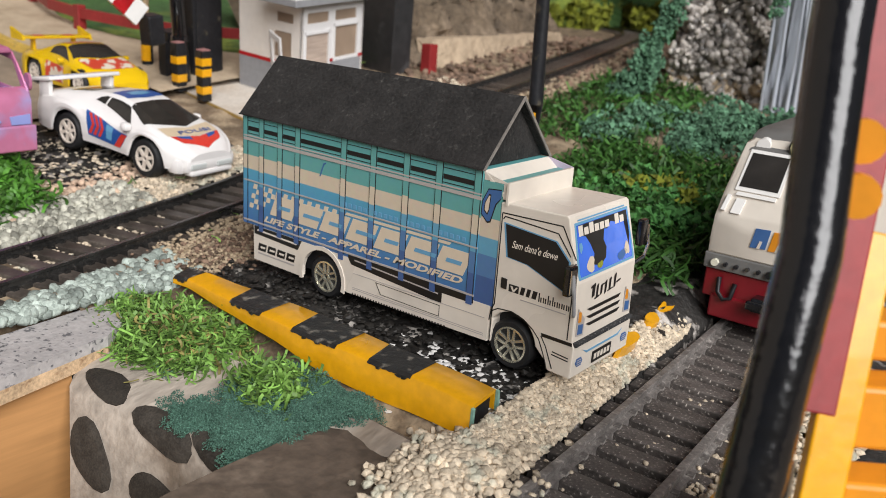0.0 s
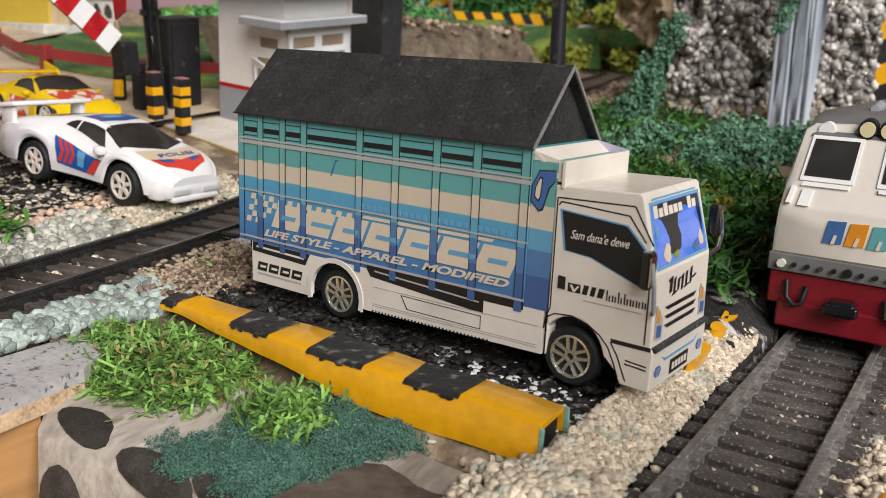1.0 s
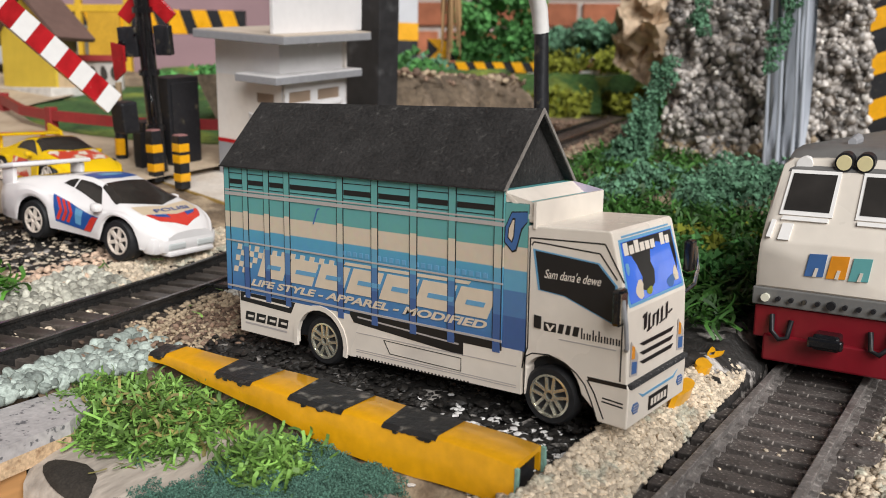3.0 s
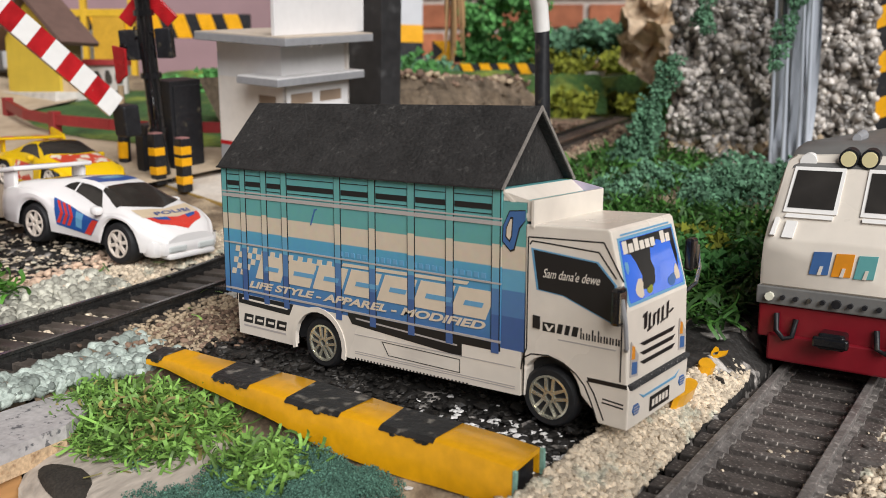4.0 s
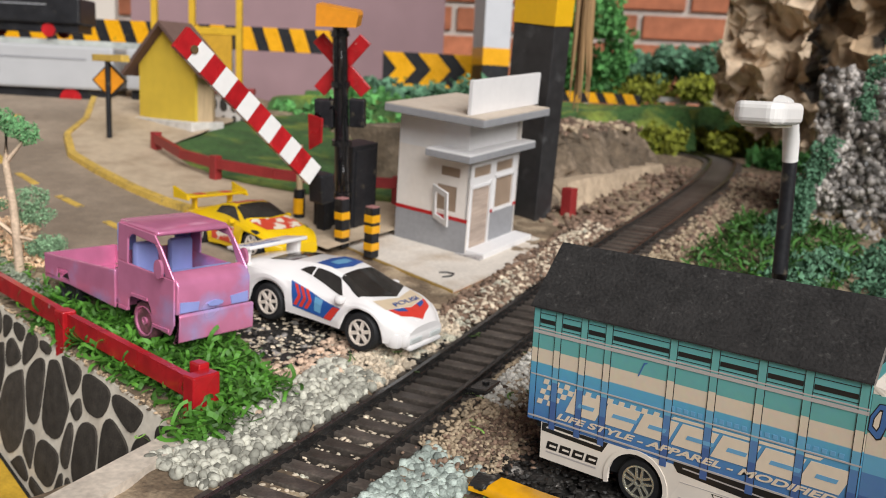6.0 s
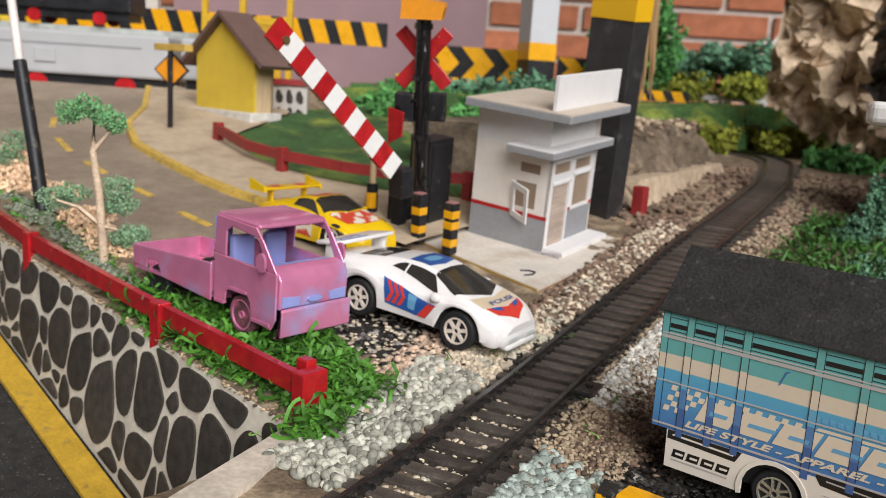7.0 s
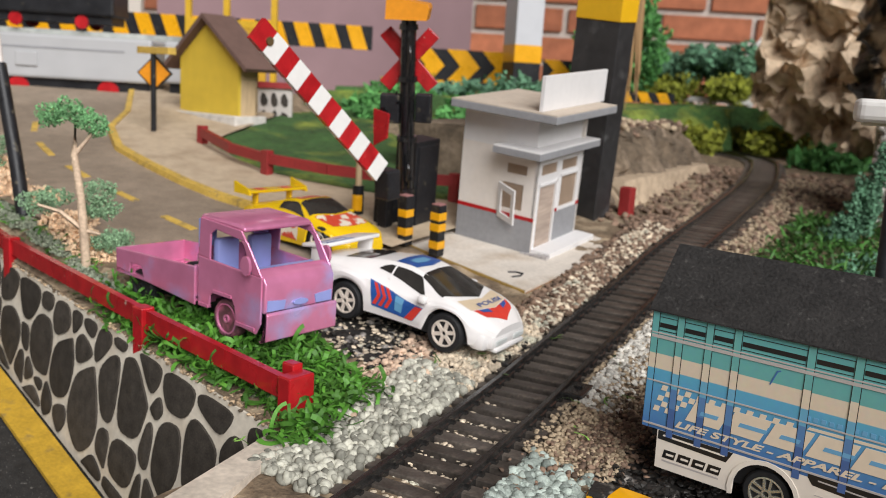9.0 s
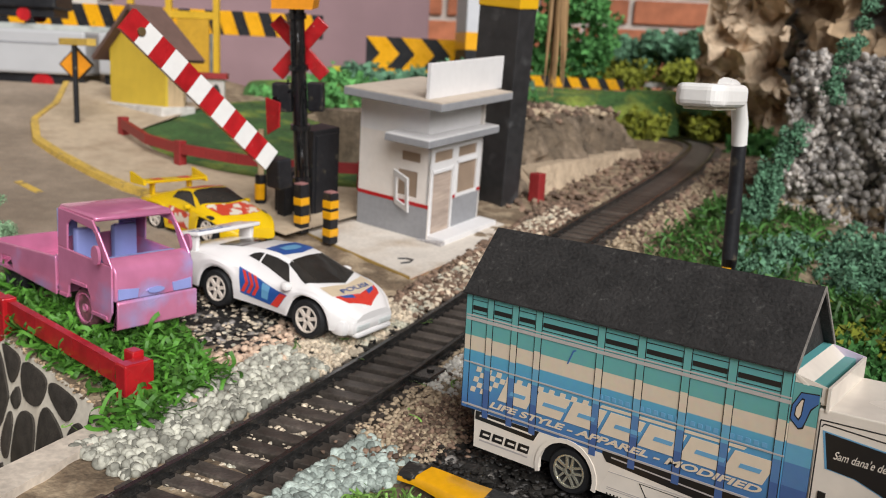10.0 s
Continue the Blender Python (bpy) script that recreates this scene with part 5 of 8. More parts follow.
# ---- toy cars ----
def smooth_interp(xs, ys, x):
    return 0.25 * (np.interp(x - 1.6, xs, ys) + 2 * np.interp(x, xs, ys) + np.interp(x + 1.6, xs, ys))


class Shell:
    """A car body as a surface over (x along the car, s up the side and over to the middle)."""

    def __init__(self, xs, width, belt, roof, roofw, floor, wheels, wheel_r, wheel_z):
        self.xs, self.tab = xs, (width, belt, roof, roofw)
        self.floor, self.wheels, self.wr, self.wz = floor, wheels, wheel_r, wheel_z

    def profile(self, x):
        w, b, r, rw = (float(smooth_interp(self.xs, t, x)) for t in self.tab)
        low = self.floor
        for c in self.wheels:
            d = abs(x - c)
            if d < self.wr:
                low = max(low, self.wz + math.sqrt(self.wr ** 2 - d * d))
        low = min(low, b - 1.2)
        return [(w * 0.965, low), (w, low + 0.28 * (b - low)), (w, low + 0.72 * (b - low)), (w * 0.95, b), (w * 0.87, b + 0.12 * (r - b)), (rw, r - 0.2 * (r - b) - 0.25), (rw * 0.82, r - 0.12), (rw * 0.4, r + 0.1), (0.0, r + 0.18)]

    def point(self, x, s, side):
        p = self.profile(x)
        i = min(len(p) - 2, int(s))
        f = s - i
        return Vector((x, side * (p[i][0] * (1 - f) + p[i + 1][0] * f), p[i][1] * (1 - f) + p[i + 1][1] * f))

    def body(self):
        bm = bmesh.new()
        xs = np.linspace(self.xs[0], self.xs[-1], 74)
        svals = np.linspace(0, 8, 25)
        grid = []
        for x in xs:
            row = [bm.verts.new(self.point(x, s, -1)) for s in svals] + [bm.verts.new(self.point(x, s, 1)) for s in svals[-2::-1]]
            grid.append(row)
        for a, b in zip(grid, grid[1:]):
            for i in range(len(a) - 1):
                bm.faces.new((a[i], a[i + 1], b[i + 1], b[i]))
        bm.faces.new(grid[0])
        bm.faces.new(grid[-1][::-1])
        return bm

    def patch(self, corners, side, eps=0.12, n=10, bm=None):
        """A patch of the surface; corners in (x, s), in order round it."""
        bm = bm or bmesh.new()
        c = [Vector(q) for q in corners]
        rows = []
        for j in range(n + 1):
            v = j / n
            row = []
            for i in range(n + 1):
                u = i / n
                q = (c[0] * (1 - u) + c[1] * u) * (1 - v) + (c[3] * (1 - u) + c[2] * u) * v
                p = self.point(q.x, min(8, q.y), side)
                du, dv = self.point(q.x + 0.3, min(8, q.y), side) - p, self.point(q.x, min(7.99, q.y + 0.1), side) - self.point(q.x, min(7.89, q.y), side)
                nn = du.cross(dv)
                nn = nn.normalized() if nn.length > 0 else Vector((0, 0, 1))
                if nn.z < 0 and q.y > 3:
                    nn = -nn
                if nn.y * side < 0 and q.y <= 3:
                    nn = -nn
                row.append(bm.verts.new(p + nn * eps))
            rows.append(row)
        for a, b in zip(rows, rows[1:]):
            for i in range(n):
                bm.faces.new((a[i], a[i + 1], b[i + 1], b[i]))
        return bm


def both(shell, corners, eps=0.12):
    bm = shell.patch(corners, -1, eps)
    return shell.patch(corners, 1, eps, bm=bm)


# white police car
pc = thing("toy_police_car", "white plastic toy police sports car with blue and red stickers", "toy car")
PX = [-5, -2, 4, 12, 20, 26, 32, 37, 43, 49, 53.0, 56, 58.8, 61.6, 63.8, 65.0]
ps = Shell(PX, [13.0, 14.4, 15.0, 15.0, 14.5, 14.0, 13.9, 14.0, 14.4, 14.7, 14.7, 14.4, 13.8, 12.4, 10.4, 8.4],
           [14.6, 15.4, 16.4, 16.6, 15.4, 14.4, 13.6, 13.2, 13.8, 14.8, 14.4, 13.4, 12.4, 11.0, 9.6, 8.6],
           [16.4, 17.2, 18.4, 19.8, 21.0, 21.8, 21.9, 21.0, 18.7, 16.7, 15.7, 14.9, 14.0, 12.6, 11.0, 9.8],
           [10.5, 11, 11, 10, 9.2, 8.9, 8.9, 9.2, 10.4, 11.6, 11.8, 11.6, 11.0, 9.6, 7.8, 6.2], 5.0, (12.4, 50.2), 7.4, 6.3)
part("body", ps.body(), M_CARWHITE, pc, "white plastic body", smooth=38)
part("windscreen", both(ps, [(37.0, 8), (37.3, 5.3), (46.6, 4.7), (53.0, 8)]), M_DKGLASS, pc, "dark tinted windscreen", smooth=60)
for sd in (-1, 1):
    sw = part("side_window", ps.patch([(21.4, 4.75), (41.0, 4.15), (37.0, 5.3), (25, 5.35)], sd), M_DKGLASS, pc, "dark side window", smooth=60)
    part("pillar", ps.patch([(26.2, 4.3), (26.9, 4.3), (27.6, 5.45), (27.0, 5.45)], sd, 0.2, 4), M_CARWHITE, sw)
part("engine_cover", both(ps, [(6.5, 8), (7, 6.0), (16.6, 6.0), (17.4, 8)]), M_DKGLASS, pc, "black louvred engine cover", smooth=60)
for sd in (-1, 1):
    door = part("door_sticker", ps.patch([(23.0, 1.0), (38.4, 0.75), (42.0, 2.2), (20.8, 3.5)], sd, 0.12), M_BLUESTK, pc, "blue door sticker with red chevrons", smooth=60)
    for k in range(3):
        x = 23.2 + k * 2.2
        arrow = ps.patch([(x, 1.15), (x + 1.3, 1.15), (x + 2.8, 1.95), (x + 1.5, 1.95)], sd, 0.2, 4)
        ps.patch([(x + 1.5, 1.95), (x + 2.8, 1.95), (x + 0.6, 3.1), (x - 0.7, 3.1)], sd, 0.2, 4, bm=arrow)
        part("chevron", arrow, M_REDSTK, door)
    part("red_edge", ps.patch([(35.4, 0.85), (38.4, 0.8), (41.8, 2.15), (39.0, 2.2)], sd, 0.2, 4), M_REDSTK, door)
    part("badge", ps.patch([(31.6, 1.25), (34.2, 1.2), (34.6, 2.6), (31.2, 2.7)], sd, 0.2, 4), M_SKYBLUE, door)
roof_st = part("roof_sticker", both(ps, [(25.4, 8), (25.8, 6.0), (33.6, 6.0), (35.0, 8)]), M_BLUESTK, pc, "blue roof sticker with a pale badge", smooth=60)
part("badge", both(ps, [(28.2, 8), (28.6, 6.9), (31.6, 6.9), (32.4, 8)], 0.2), M_SKYBLUE, roof_st, smooth=60)
hood = part("hood_sticker", both(ps, [(53.8, 8), (51.2, 5.6), (56.4, 5.5), (58.8, 8)]), mat("cream_sticker", (0.6, 0.48, 0.33), 0.4, var=0.05, bump=0), pc, "cream bonnet sticker", smooth=60)
part("nose_sticker", both(ps, [(59.0, 8), (56.8, 5.7), (60.6, 6.1), (63.6, 8)]), M_REDSTK, pc, "red and blue nose sticker", smooth=60)
part("nose_sticker", both(ps, [(58.4, 7.2), (57.4, 6.2), (58.8, 6.4), (60.0, 7.2)], 0.2), M_BLUESTK, pc, smooth=60)
slope_h = math.degrees(math.atan2(ps.point(58, 7.5, -1).z - ps.point(54, 7.5, -1).z, 4))
letters("writing", "POLISI", 2.6, Matrix.Translation((57.2, -6.4, ps.point(57.2, 7, -1).z + 0.4)) @ Matrix.Rotation(radians(-slope_h), 4, 'Y') @ Matrix.Rotation(radians(90), 4, 'Z'), M_BLUESTK, hood, width=13.0)
# spoiler with a raised board
bm = bmesh.new()
TILT = Matrix.Translation((-2, 0, 21.2)) @ Matrix.Rotation(radians(-12), 4, 'Y')
box(bm, -5.4, 5.4, -14.6, 14.6, -0.7, 0.7, 0.5, m=TILT)
box(bm, -4, 1.5, -13.4, -11.8, 15.0, 21.0, 0.3)
box(bm, -4, 1.5, 11.8, 13.4, 15.0, 21.0, 0.3)
spoil = part("spoiler", bm, M_CARWHITE, pc, "white rear wing", smooth=40)
sb = part("sticker", box(bmesh.new(), -0.2, 5.0, -13.6, 1.0, 0.72, 0.8, m=TILT), M_BLUESTK, spoil, "blue sticker")
letters("writing", "PATROLI", 3.3, TILT @ Matrix.Translation((3.8, -13.0, 0.84)) @ Matrix.Rotation(radians(90), 4, 'Z'), M_WHITE, sb, width=13.0)
bm = bmesh.new()
for x0, x1, hw, z0, z1, bv_ in ((58.4, 65.4, 10.6, 3.8, 8.8, 1.8), (57.6, 63.4, 12.8, 3.4, 9.0, 1.8), (59, 66.0, 9.0, 3.2, 4.8, 0.7)):
    box(bm, x0, x1, -hw, hw, z0, z1, bv_)
part("front_bumper", bm, M_CARWHITE, pc, "white lip of the front bumper", smooth=40)
for sd in (-1, 1):
    part("intake", box(bmesh.new(), 64.8, 65.7, sd * 5.6 - 3.4, sd * 5.6 + 3.4, 5.2, 7.2, 0.5), mat("pale_intake", (0.6, 0.62, 0.6), 0.3, var=0.03, bump=0), pc)
    part("mirror", box(bmesh.new(), 40.4, 43.4, sd * 15.0 - 1.5, sd * 15.0 + 1.5, 13.6, 16.2, 0.9), M_CARWHITE, pc, "white wing mirror", smooth=40)
    for cx in (12.4, 50.2):
        wheel(pc, cx, sd * 14.4, 6.3, 6.3, 5.6, M_HUB, 6, side=sd, hub_k=0.66)
part("underbody", cube(2, 58, -12.4, 12.4, 4.2, 10.5), M_TYRE, pc, "black underside")
pc.matrix_basis = Matrix.Translation(Vector((-75.5, 22, 11.8)) * MM) @ pose(0, 0, 0, 0, 5.0, 7.6) @ Matrix.Translation(Vector((-51.2, 14.4, -6.5)) * MM)

# yellow racing car
yc = thing("toy_racing_car", "yellow plastic toy racing car with red stickers and a wing", "toy car")
YX = [0, 3, 8, 14, 20, 25, 30, 35, 40, 45, 50, 54, 57, 58.5]
ys_ = Shell(YX, [13, 14.2, 14.6, 14.4, 14, 13.6, 13.6, 13.8, 14.2, 14.2, 13.8, 12.6, 10.6, 8.4],
            [12.2, 12.8, 12.8, 12.4, 12, 11.8, 11.8, 11.8, 11.6, 11.2, 10.2, 8.8, 7.2, 6],
            [13.4, 13.9, 14.6, 16.4, 18.2, 19.2, 19.2, 17.2, 14.4, 13.0, 11.8, 10.0, 8.0, 6.6],
            [10.5, 11, 10.6, 9.6, 9.2, 9.2, 9.4, 10, 11, 11.4, 11, 9.8, 7.8, 6], 2.6, (11.6, 45.8), 6.6, 5.8)
part("body", ys_.body(), M_CARYELLOW, yc, "glossy yellow body", smooth=38)
part("windscreen", both(ys_, [(30.0, 8), (30.4, 5.3), (38.0, 4.8), (40.6, 8)]), M_DKGLASS, yc, "black windscreen", smooth=60)
M_RACE = mat("red_white_print", (0.55, 0.06, 0.03), 0.35, var=0.05, bump=0, color2=(0.7, 0.62, 0.5), mask=(230, 0.5, 0.54))
part("roof_sticker", both(ys_, [(18.5, 8), (19.0, 6.0), (28.4, 6.0), (28.8, 8)]), M_RACE, yc, "red and white roof sticker", smooth=60)
part("hood_sticker", both(ys_, [(41.2, 8), (39.6, 5.4), (49.5, 5.9), (51.0, 8)]), M_RACE, yc, "red bonnet sticker with a pale scribble", smooth=60)
for sd in (-1, 1):
    part("side_window", ys_.patch([(19.5, 4.5), (36.4, 4.2), (29.0, 5.35), (20.6, 5.3)], sd), M_DKGLASS, yc, "black side window", smooth=60)
    part("door_sticker", ys_.patch([(21, 0.8), (34, 0.6), (35, 2.6), (21, 3.0)], sd), M_RACE, yc, smooth=60)
    part("mirror", box(bmesh.new(), 33.2, 35.4, sd * 14.6 - 1.2, sd * 14.6 + 1.2, 12.6, 14.4, 0.6), M_CARYELLOW, yc, smooth=40)
    for cx in (11.6, 45.8):
        wheel(yc, cx, sd * 13.9, 5.8, 5.7, 5, M_HUB, 6, side=sd, hub_k=0.66)
bm = bmesh.new()
box(bm, -0.8, 6.6, -14.6, 14.6, 18.4, 19.5, 0.4)
box(bm, 1, 4, -9.6, -8.4, 13.4, 18.6, 0.3)
box(bm, 1, 4, 8.4, 9.6, 13.4, 18.6, 0.3)
for sd in (-1, 1):
    xz(bm, [(-3, 18.0), (7, 17.8), (6, 20.0), (-3.4, 22.6)], sd * 15 - 0.6, sd * 15 + 0.6)
wing = part("rear_wing", bm, M_CARYELLOW, yc, "yellow rear wing")
part("sticker", box(bmesh.new(), 0.4, 4.6, -9, -4.4, 19.52, 19.6), M_REDSTK, wing)
part("sticker", box(bmesh.new(), 0.4, 4.6, 4.4, 9, 19.52, 19.6), M_REDSTK, wing)
part("underbody", cube(6, 52, -12, 12, 3, 8.6), M_TYRE, yc, "black underside")
yc.matrix_basis = pose(-207 * MM, 62 * MM, 18.2 * MM, 0, 1.0, 0.0)

# pink pickup of thin painted sheet
pk = thing("toy_pickup", "pink lacquered toy pickup truck standing on the grass verge", "toy pickup truck")
HWID = 14.6


def sheet(name, pts, y, material, parent, t=0.8, label=""):
    return part(name, xz(bmesh.new(), pts, y - t / 2, y + t / 2), material, parent, label)


for sd in (-1, 1):
    y = sd * HWID
    low = [(45.6, 8.5), (50.8, 8.5), (51.4, 12.4), (53, 13.6), (61.4, 13.6), (62.8, 11.6), (63.6, 6.6), (72.4, 5.6), (74.4, 9), (74.6, 22.4), (45.6, 23.6)]
    door = sheet("door_side", low, y, M_PINK, pk, label="dull pink cab side")
    sheet("rear_pillar", [(45.6, 23.6), (51.0, 23.3), (51.4, 31.0), (53.6, 32.6), (65.4, 31.4), (67.8, 31.2), (65.2, 34.2), (46.4, 35.2)], y, M_PINK, pk)
    sheet("front_pillar", [(70.4, 22.5), (74.6, 22.4), (67.9, 31.4), (65.0, 31.4), (66.4, 30.2)], y, M_PINK, pk)
    lip = bmesh.new()
    for q in ((53, 13.6, 61.4, 14.5), (46, 8.5, 50.6, 9.4), (63.8, 6.5, 72, 7.4)):
        xz(lip, rect(q[0], q[2], q[1], q[3]), y - 0.7, y + 0.7)
    part("seam", lip, M_PINK, door)
    sheet("bed_side", [(0.4, 11), (8.0, 10.6), (9.0, 14.0), (15.0, 14.2), (17.0, 9.6), (43.8, 7.8), (43.8, 19.8), (0.2, 17.6)], y, M_PINK, pk, label="pink load bed side")
    mi = part("mirror", xz(bmesh.new(), blob_outline(14, 2.0, 2.7, 5, 0.05), y + sd * 2.4 - 0.5, y + sd * 2.4 + 0.5), M_PINK, pk, "pink wing mirror")
    mi.matrix_basis = pose(70 * MM, 0, 25.2 * MM)
    wheel(pk, 57.2, sd * 13.4, 6.4, 6.0, 4.6, M_PINK, 0, side=sd, tyre_m=mat("pink_dusted_tyre", (0.12, 0.05, 0.06), 0.5, var=0.4, scale=500, color2=(0.35, 0.1, 0.16), mask=(260, 0.5, 0.7)), hub_k=0.78)
    wheel(pk, 12.2, sd * 13.0, 6.4, 6.0, 4.6, M_BLACKP, 0, side=sd)
bm = bmesh.new()
xz(bm, [(46.2, 34.4), (65.4, 33.6), (66.2, 34.4), (64.8, 35.4), (46.4, 36.1), (45.4, 35.2)], -HWID + 0.3, HWID - 0.3)
part("roof", bm, M_PINK, pk, "bright pink roof", smooth=40)
part("cab_back", cube(45.2, 46.0, -HWID, HWID, 8.5, 26), M_PINK, pk)
part("cab_back", box(cube(45.2, 46.0, -HWID, -8, 26, 34.6), 45.2, 46.0, 8, HWID, 26, 34.6), M_BLUEIN, pk)
bm = bmesh.new()
xz(bm, [(74.3, 12.2), (75.6, 12.2), (76.0, 20.6), (74.6, 22.8), (70.4, 24.0), (70.2, 23.2), (74.0, 22.0)], -HWID, HWID)
face = part("front_panel", bm, M_PINK, pk, "bright pink front panel", smooth=50)
part("bumper", xz(bmesh.new(), [(73.6, 4.0), (74.4, 3.4), (77.2, 4.6), (77.4, 12.2), (76.6, 12.8), (76.2, 4.4)], -HWID - 0.3, HWID + 0.3), M_PINK, pk, "pink bent bumper sheet", smooth=50)
for sd in (-1, 1):
    part("lamp_recess", yz(bmesh.new(), [(sd * 13.6, 12.8), (sd * 6.8, 12.8), (sd * 6.2, 15.4), (sd * 13.6, 16.0)], 75.6, 76.0), M_BLUEIN, face, "violet-blue lamp recess")
part("badge", yz(bmesh.new(), blob_outline(16, 3.0, 0.9, 3, 0.03), 75.8, 76.3), M_BLUEIN, face).matrix_basis = pose(0, 0, 14.2 * MM)
part("dashboard", cube(66, 72.5, -HWID + 0.6, HWID - 0.6, 19, 23.2, 0.4), M_BLUEIN, pk)
for sd in (-1, 1):
    seat = part("seat", box(box(bmesh.new(), 49, 60, sd * 7 - 5, sd * 7 + 5, 12, 17, 1), 48, 51, sd * 7 - 4.6, sd * 7 + 4.6, 16, 29, 1.2), M_BLUEIN, pk, "blue seat", smooth=40)
bm = box(bmesh.new(), 0.3, 44, -HWID, HWID, 9.6, 10.6)
part("bed_floor", bm, M_PINK, pk, "bright pink bed floor")
part("tailboard", cube(0.0, 0.9, -HWID, HWID, 9.6, 17.6), M_PINK, pk)
part("headboard", cube(43.2, 44.0, -HWID, HWID, 9.0, 20.2), M_PINK, pk)
part("chassis", cube(4, 72, -8, 8, 5, 9.4), M_BLACKP, pk, "dark chassis")
for ob in pk.children:
    if ob.name.split(".")[0] in ("roof", "front_panel", "bumper", "door_side", "rear_pillar", "front_pillar", "bed_side"):
        rb = ob.modifiers.new("edge", 'BEVEL')
        rb.width, rb.segments, rb.limit_method, rb.angle_limit = (0.9 if ob.name in ("roof", "front_panel") else 0.3) * MM, 2, 'ANGLE', radians(50)
pk.matrix_basis = pose(-176 * MM, -13.4 * MM, 9.6 * MM, 0, 0.6, -0.6) @ Matrix.Diagonal((1, 0.86, 0.98, 1))
# ---- level crossing: booth, platform, barrier, bollards ----
plat = thing("platform", "pale wooden board platform under the booth", "platform", kind="structure")
plat.matrix_basis = leaning(-150, 118.9, 20.7)
part("board", prism(bmesh.new(), [(59.5, -32.5), (55, 36), (44, 50), (-14, 54), (-44, -8), (-32, -22.5), (4, -27)], 3.2, Matrix.Translation((0, 0, -3.2))), mat("dusty_board", (0.6, 0.54, 0.47), 0.85, var=0.15, scale=600, bump=0.2, color2=(0.44, 0.35, 0.26), mask=(45, 0.52, 0.78)), plat)
edge_m = mat("yellow_brown_board_edge", (0.34, 0.22, 0.06), 0.8, var=0.3, scale=500, bump=0.3)
part("edge", prism(bmesh.new(), [(59.7, -33.3), (59.5, -32.6), (4, -27.1), (4, -27.8)], 2.8, Matrix.Translation((0, 0, -3.0))), edge_m, plat, "yellow-brown board edge")
part("edge", prism(bmesh.new(), [(4, -27.8), (4, -27.1), (-32, -22.6), (-32, -23.3)], 2.8, Matrix.Translation((0, 0, -3.0))), edge_m, plat)
part("edge", prism(bmesh.new(), [(59.6, -32.5), (60.3, -32.5), (55.7, 36), (55.1, 36)], 2.6, Matrix.Translation((0, 0, -3.6))), mat("red_brown_board_edge", (0.3, 0.16, 0.08), 0.8, var=0.3, scale=500, bump=0.3), plat)
part("curl", tube(bmesh.new(), [(48, -25, 0.2), (50, -22, 0.5), (49, -19, 0.4), (46, -19.5, 0.3), (44, -22, 0.3)], 0.35, 6), M_BLACKP, plat, "thin dark curl of wire")

booth = thing("crossing_booth", "white and grey crossing keeper's booth made of card", "booth")
booth.matrix_basis = leaning(-150.6, 119.6, 20.9, 4.5) @ Matrix.Diagonal((1, 0.83, 1, 1))
BX, BY = 37.0, 48.0
WALL = mat("booth_white_paint", (0.74, 0.68, 0.62), 0.6, var=0.06, scale=300, bump=0.1, color2=(0.64, 0.56, 0.48), mask=(40, 0.5, 0.8))
FRONT = mat("booth_front_paint", (0.72, 0.7, 0.69), 0.5, var=0.04, scale=300, bump=0.05)


def wall_with_holes(L, H, holes, t):
    """A wall piece in its own (u, z), with rectangular holes through it."""
    us = sorted({0, L, *[h[0] for h in holes], *[h[1] for h in holes]})
    zs = sorted({0, H, *[h[2] for h in holes], *[h[3] for h in holes]})
    cells = []
    for a, b in zip(us, us[1:]):
        for c, d in zip(zs, zs[1:]):
            mu, mz = (a + b) / 2, (c + d) / 2
            if not any(h[0] < mu < h[1] and h[2] < mz < h[3] for h in holes):
                cells.append((a, b, c, d))
    return cells


bm = bmesh.new()
for a, b, c, d in wall_with_holes(BX, 42, [(21, 31, 17, 28), (22.5, 32, 32, 36)], 1):
    box(bm, a, b, 0, 1.2, c, d)
bmesh.ops.remove_doubles(bm, verts=bm.verts, dist=1e-4)
side = part("side_wall", bm, WALL, booth, "white card side wall")
part("plinth_band", cube(-0.1, BX + 0.1, -0.15, 0.1, 0, 13.6), M_GREY, side, "grey painted base")
part("red_line", cube(-0.15, BX + 0.15, -0.22, 0.1, 13.6, 15.2), M_RED, side, "red painted line")
part("side_window_glass", cube(21, 31, 0.5, 0.8, 17, 28), M_SIGNWOOD, side)
part("vent_glass", cube(22.5, 32, 0.5, 0.8, 32, 36), M_SIGNWOOD, side)
bm = bmesh.new()
for a, b, c, d in wall_with_holes(11, 15.5, [(2, 9, 2.4, 13)], 1):
    box(bm, a, b, 0, 0.8, c, d)
shut = part("window_sash", bm, FRONT, side, "white window sash hanging open")
shut.matrix_basis = pose(20 * MM, -0.8 * MM, 13.0 * MM, 9, 8, -24)
bm = bmesh.new()
for a, b, c, d in wall_with_holes(BY, 42, [(3, 20, 0.8, 28), (25, 43, 16.4, 30), (4, 20, 32.5, 37), (25, 42, 32.5, 37)], 1):
    box(bm, BX - 1.2, BX, a, b, c, d)
bmesh.ops.remove_doubles(bm, verts=bm.verts, dist=1e-4)
fw = part("front_wall", bm, FRONT, booth, "white card front wall")
part("base_panel", cube(BX - 0.1, BX + 0.15, 22, 46.5, 0, 15.0), M_GREY, fw, "grey painted base")
part("red_mark", cube(BX - 0.1, BX + 0.25, 21.2, 24.4, 15.0, 16.4), M_RED, fw)
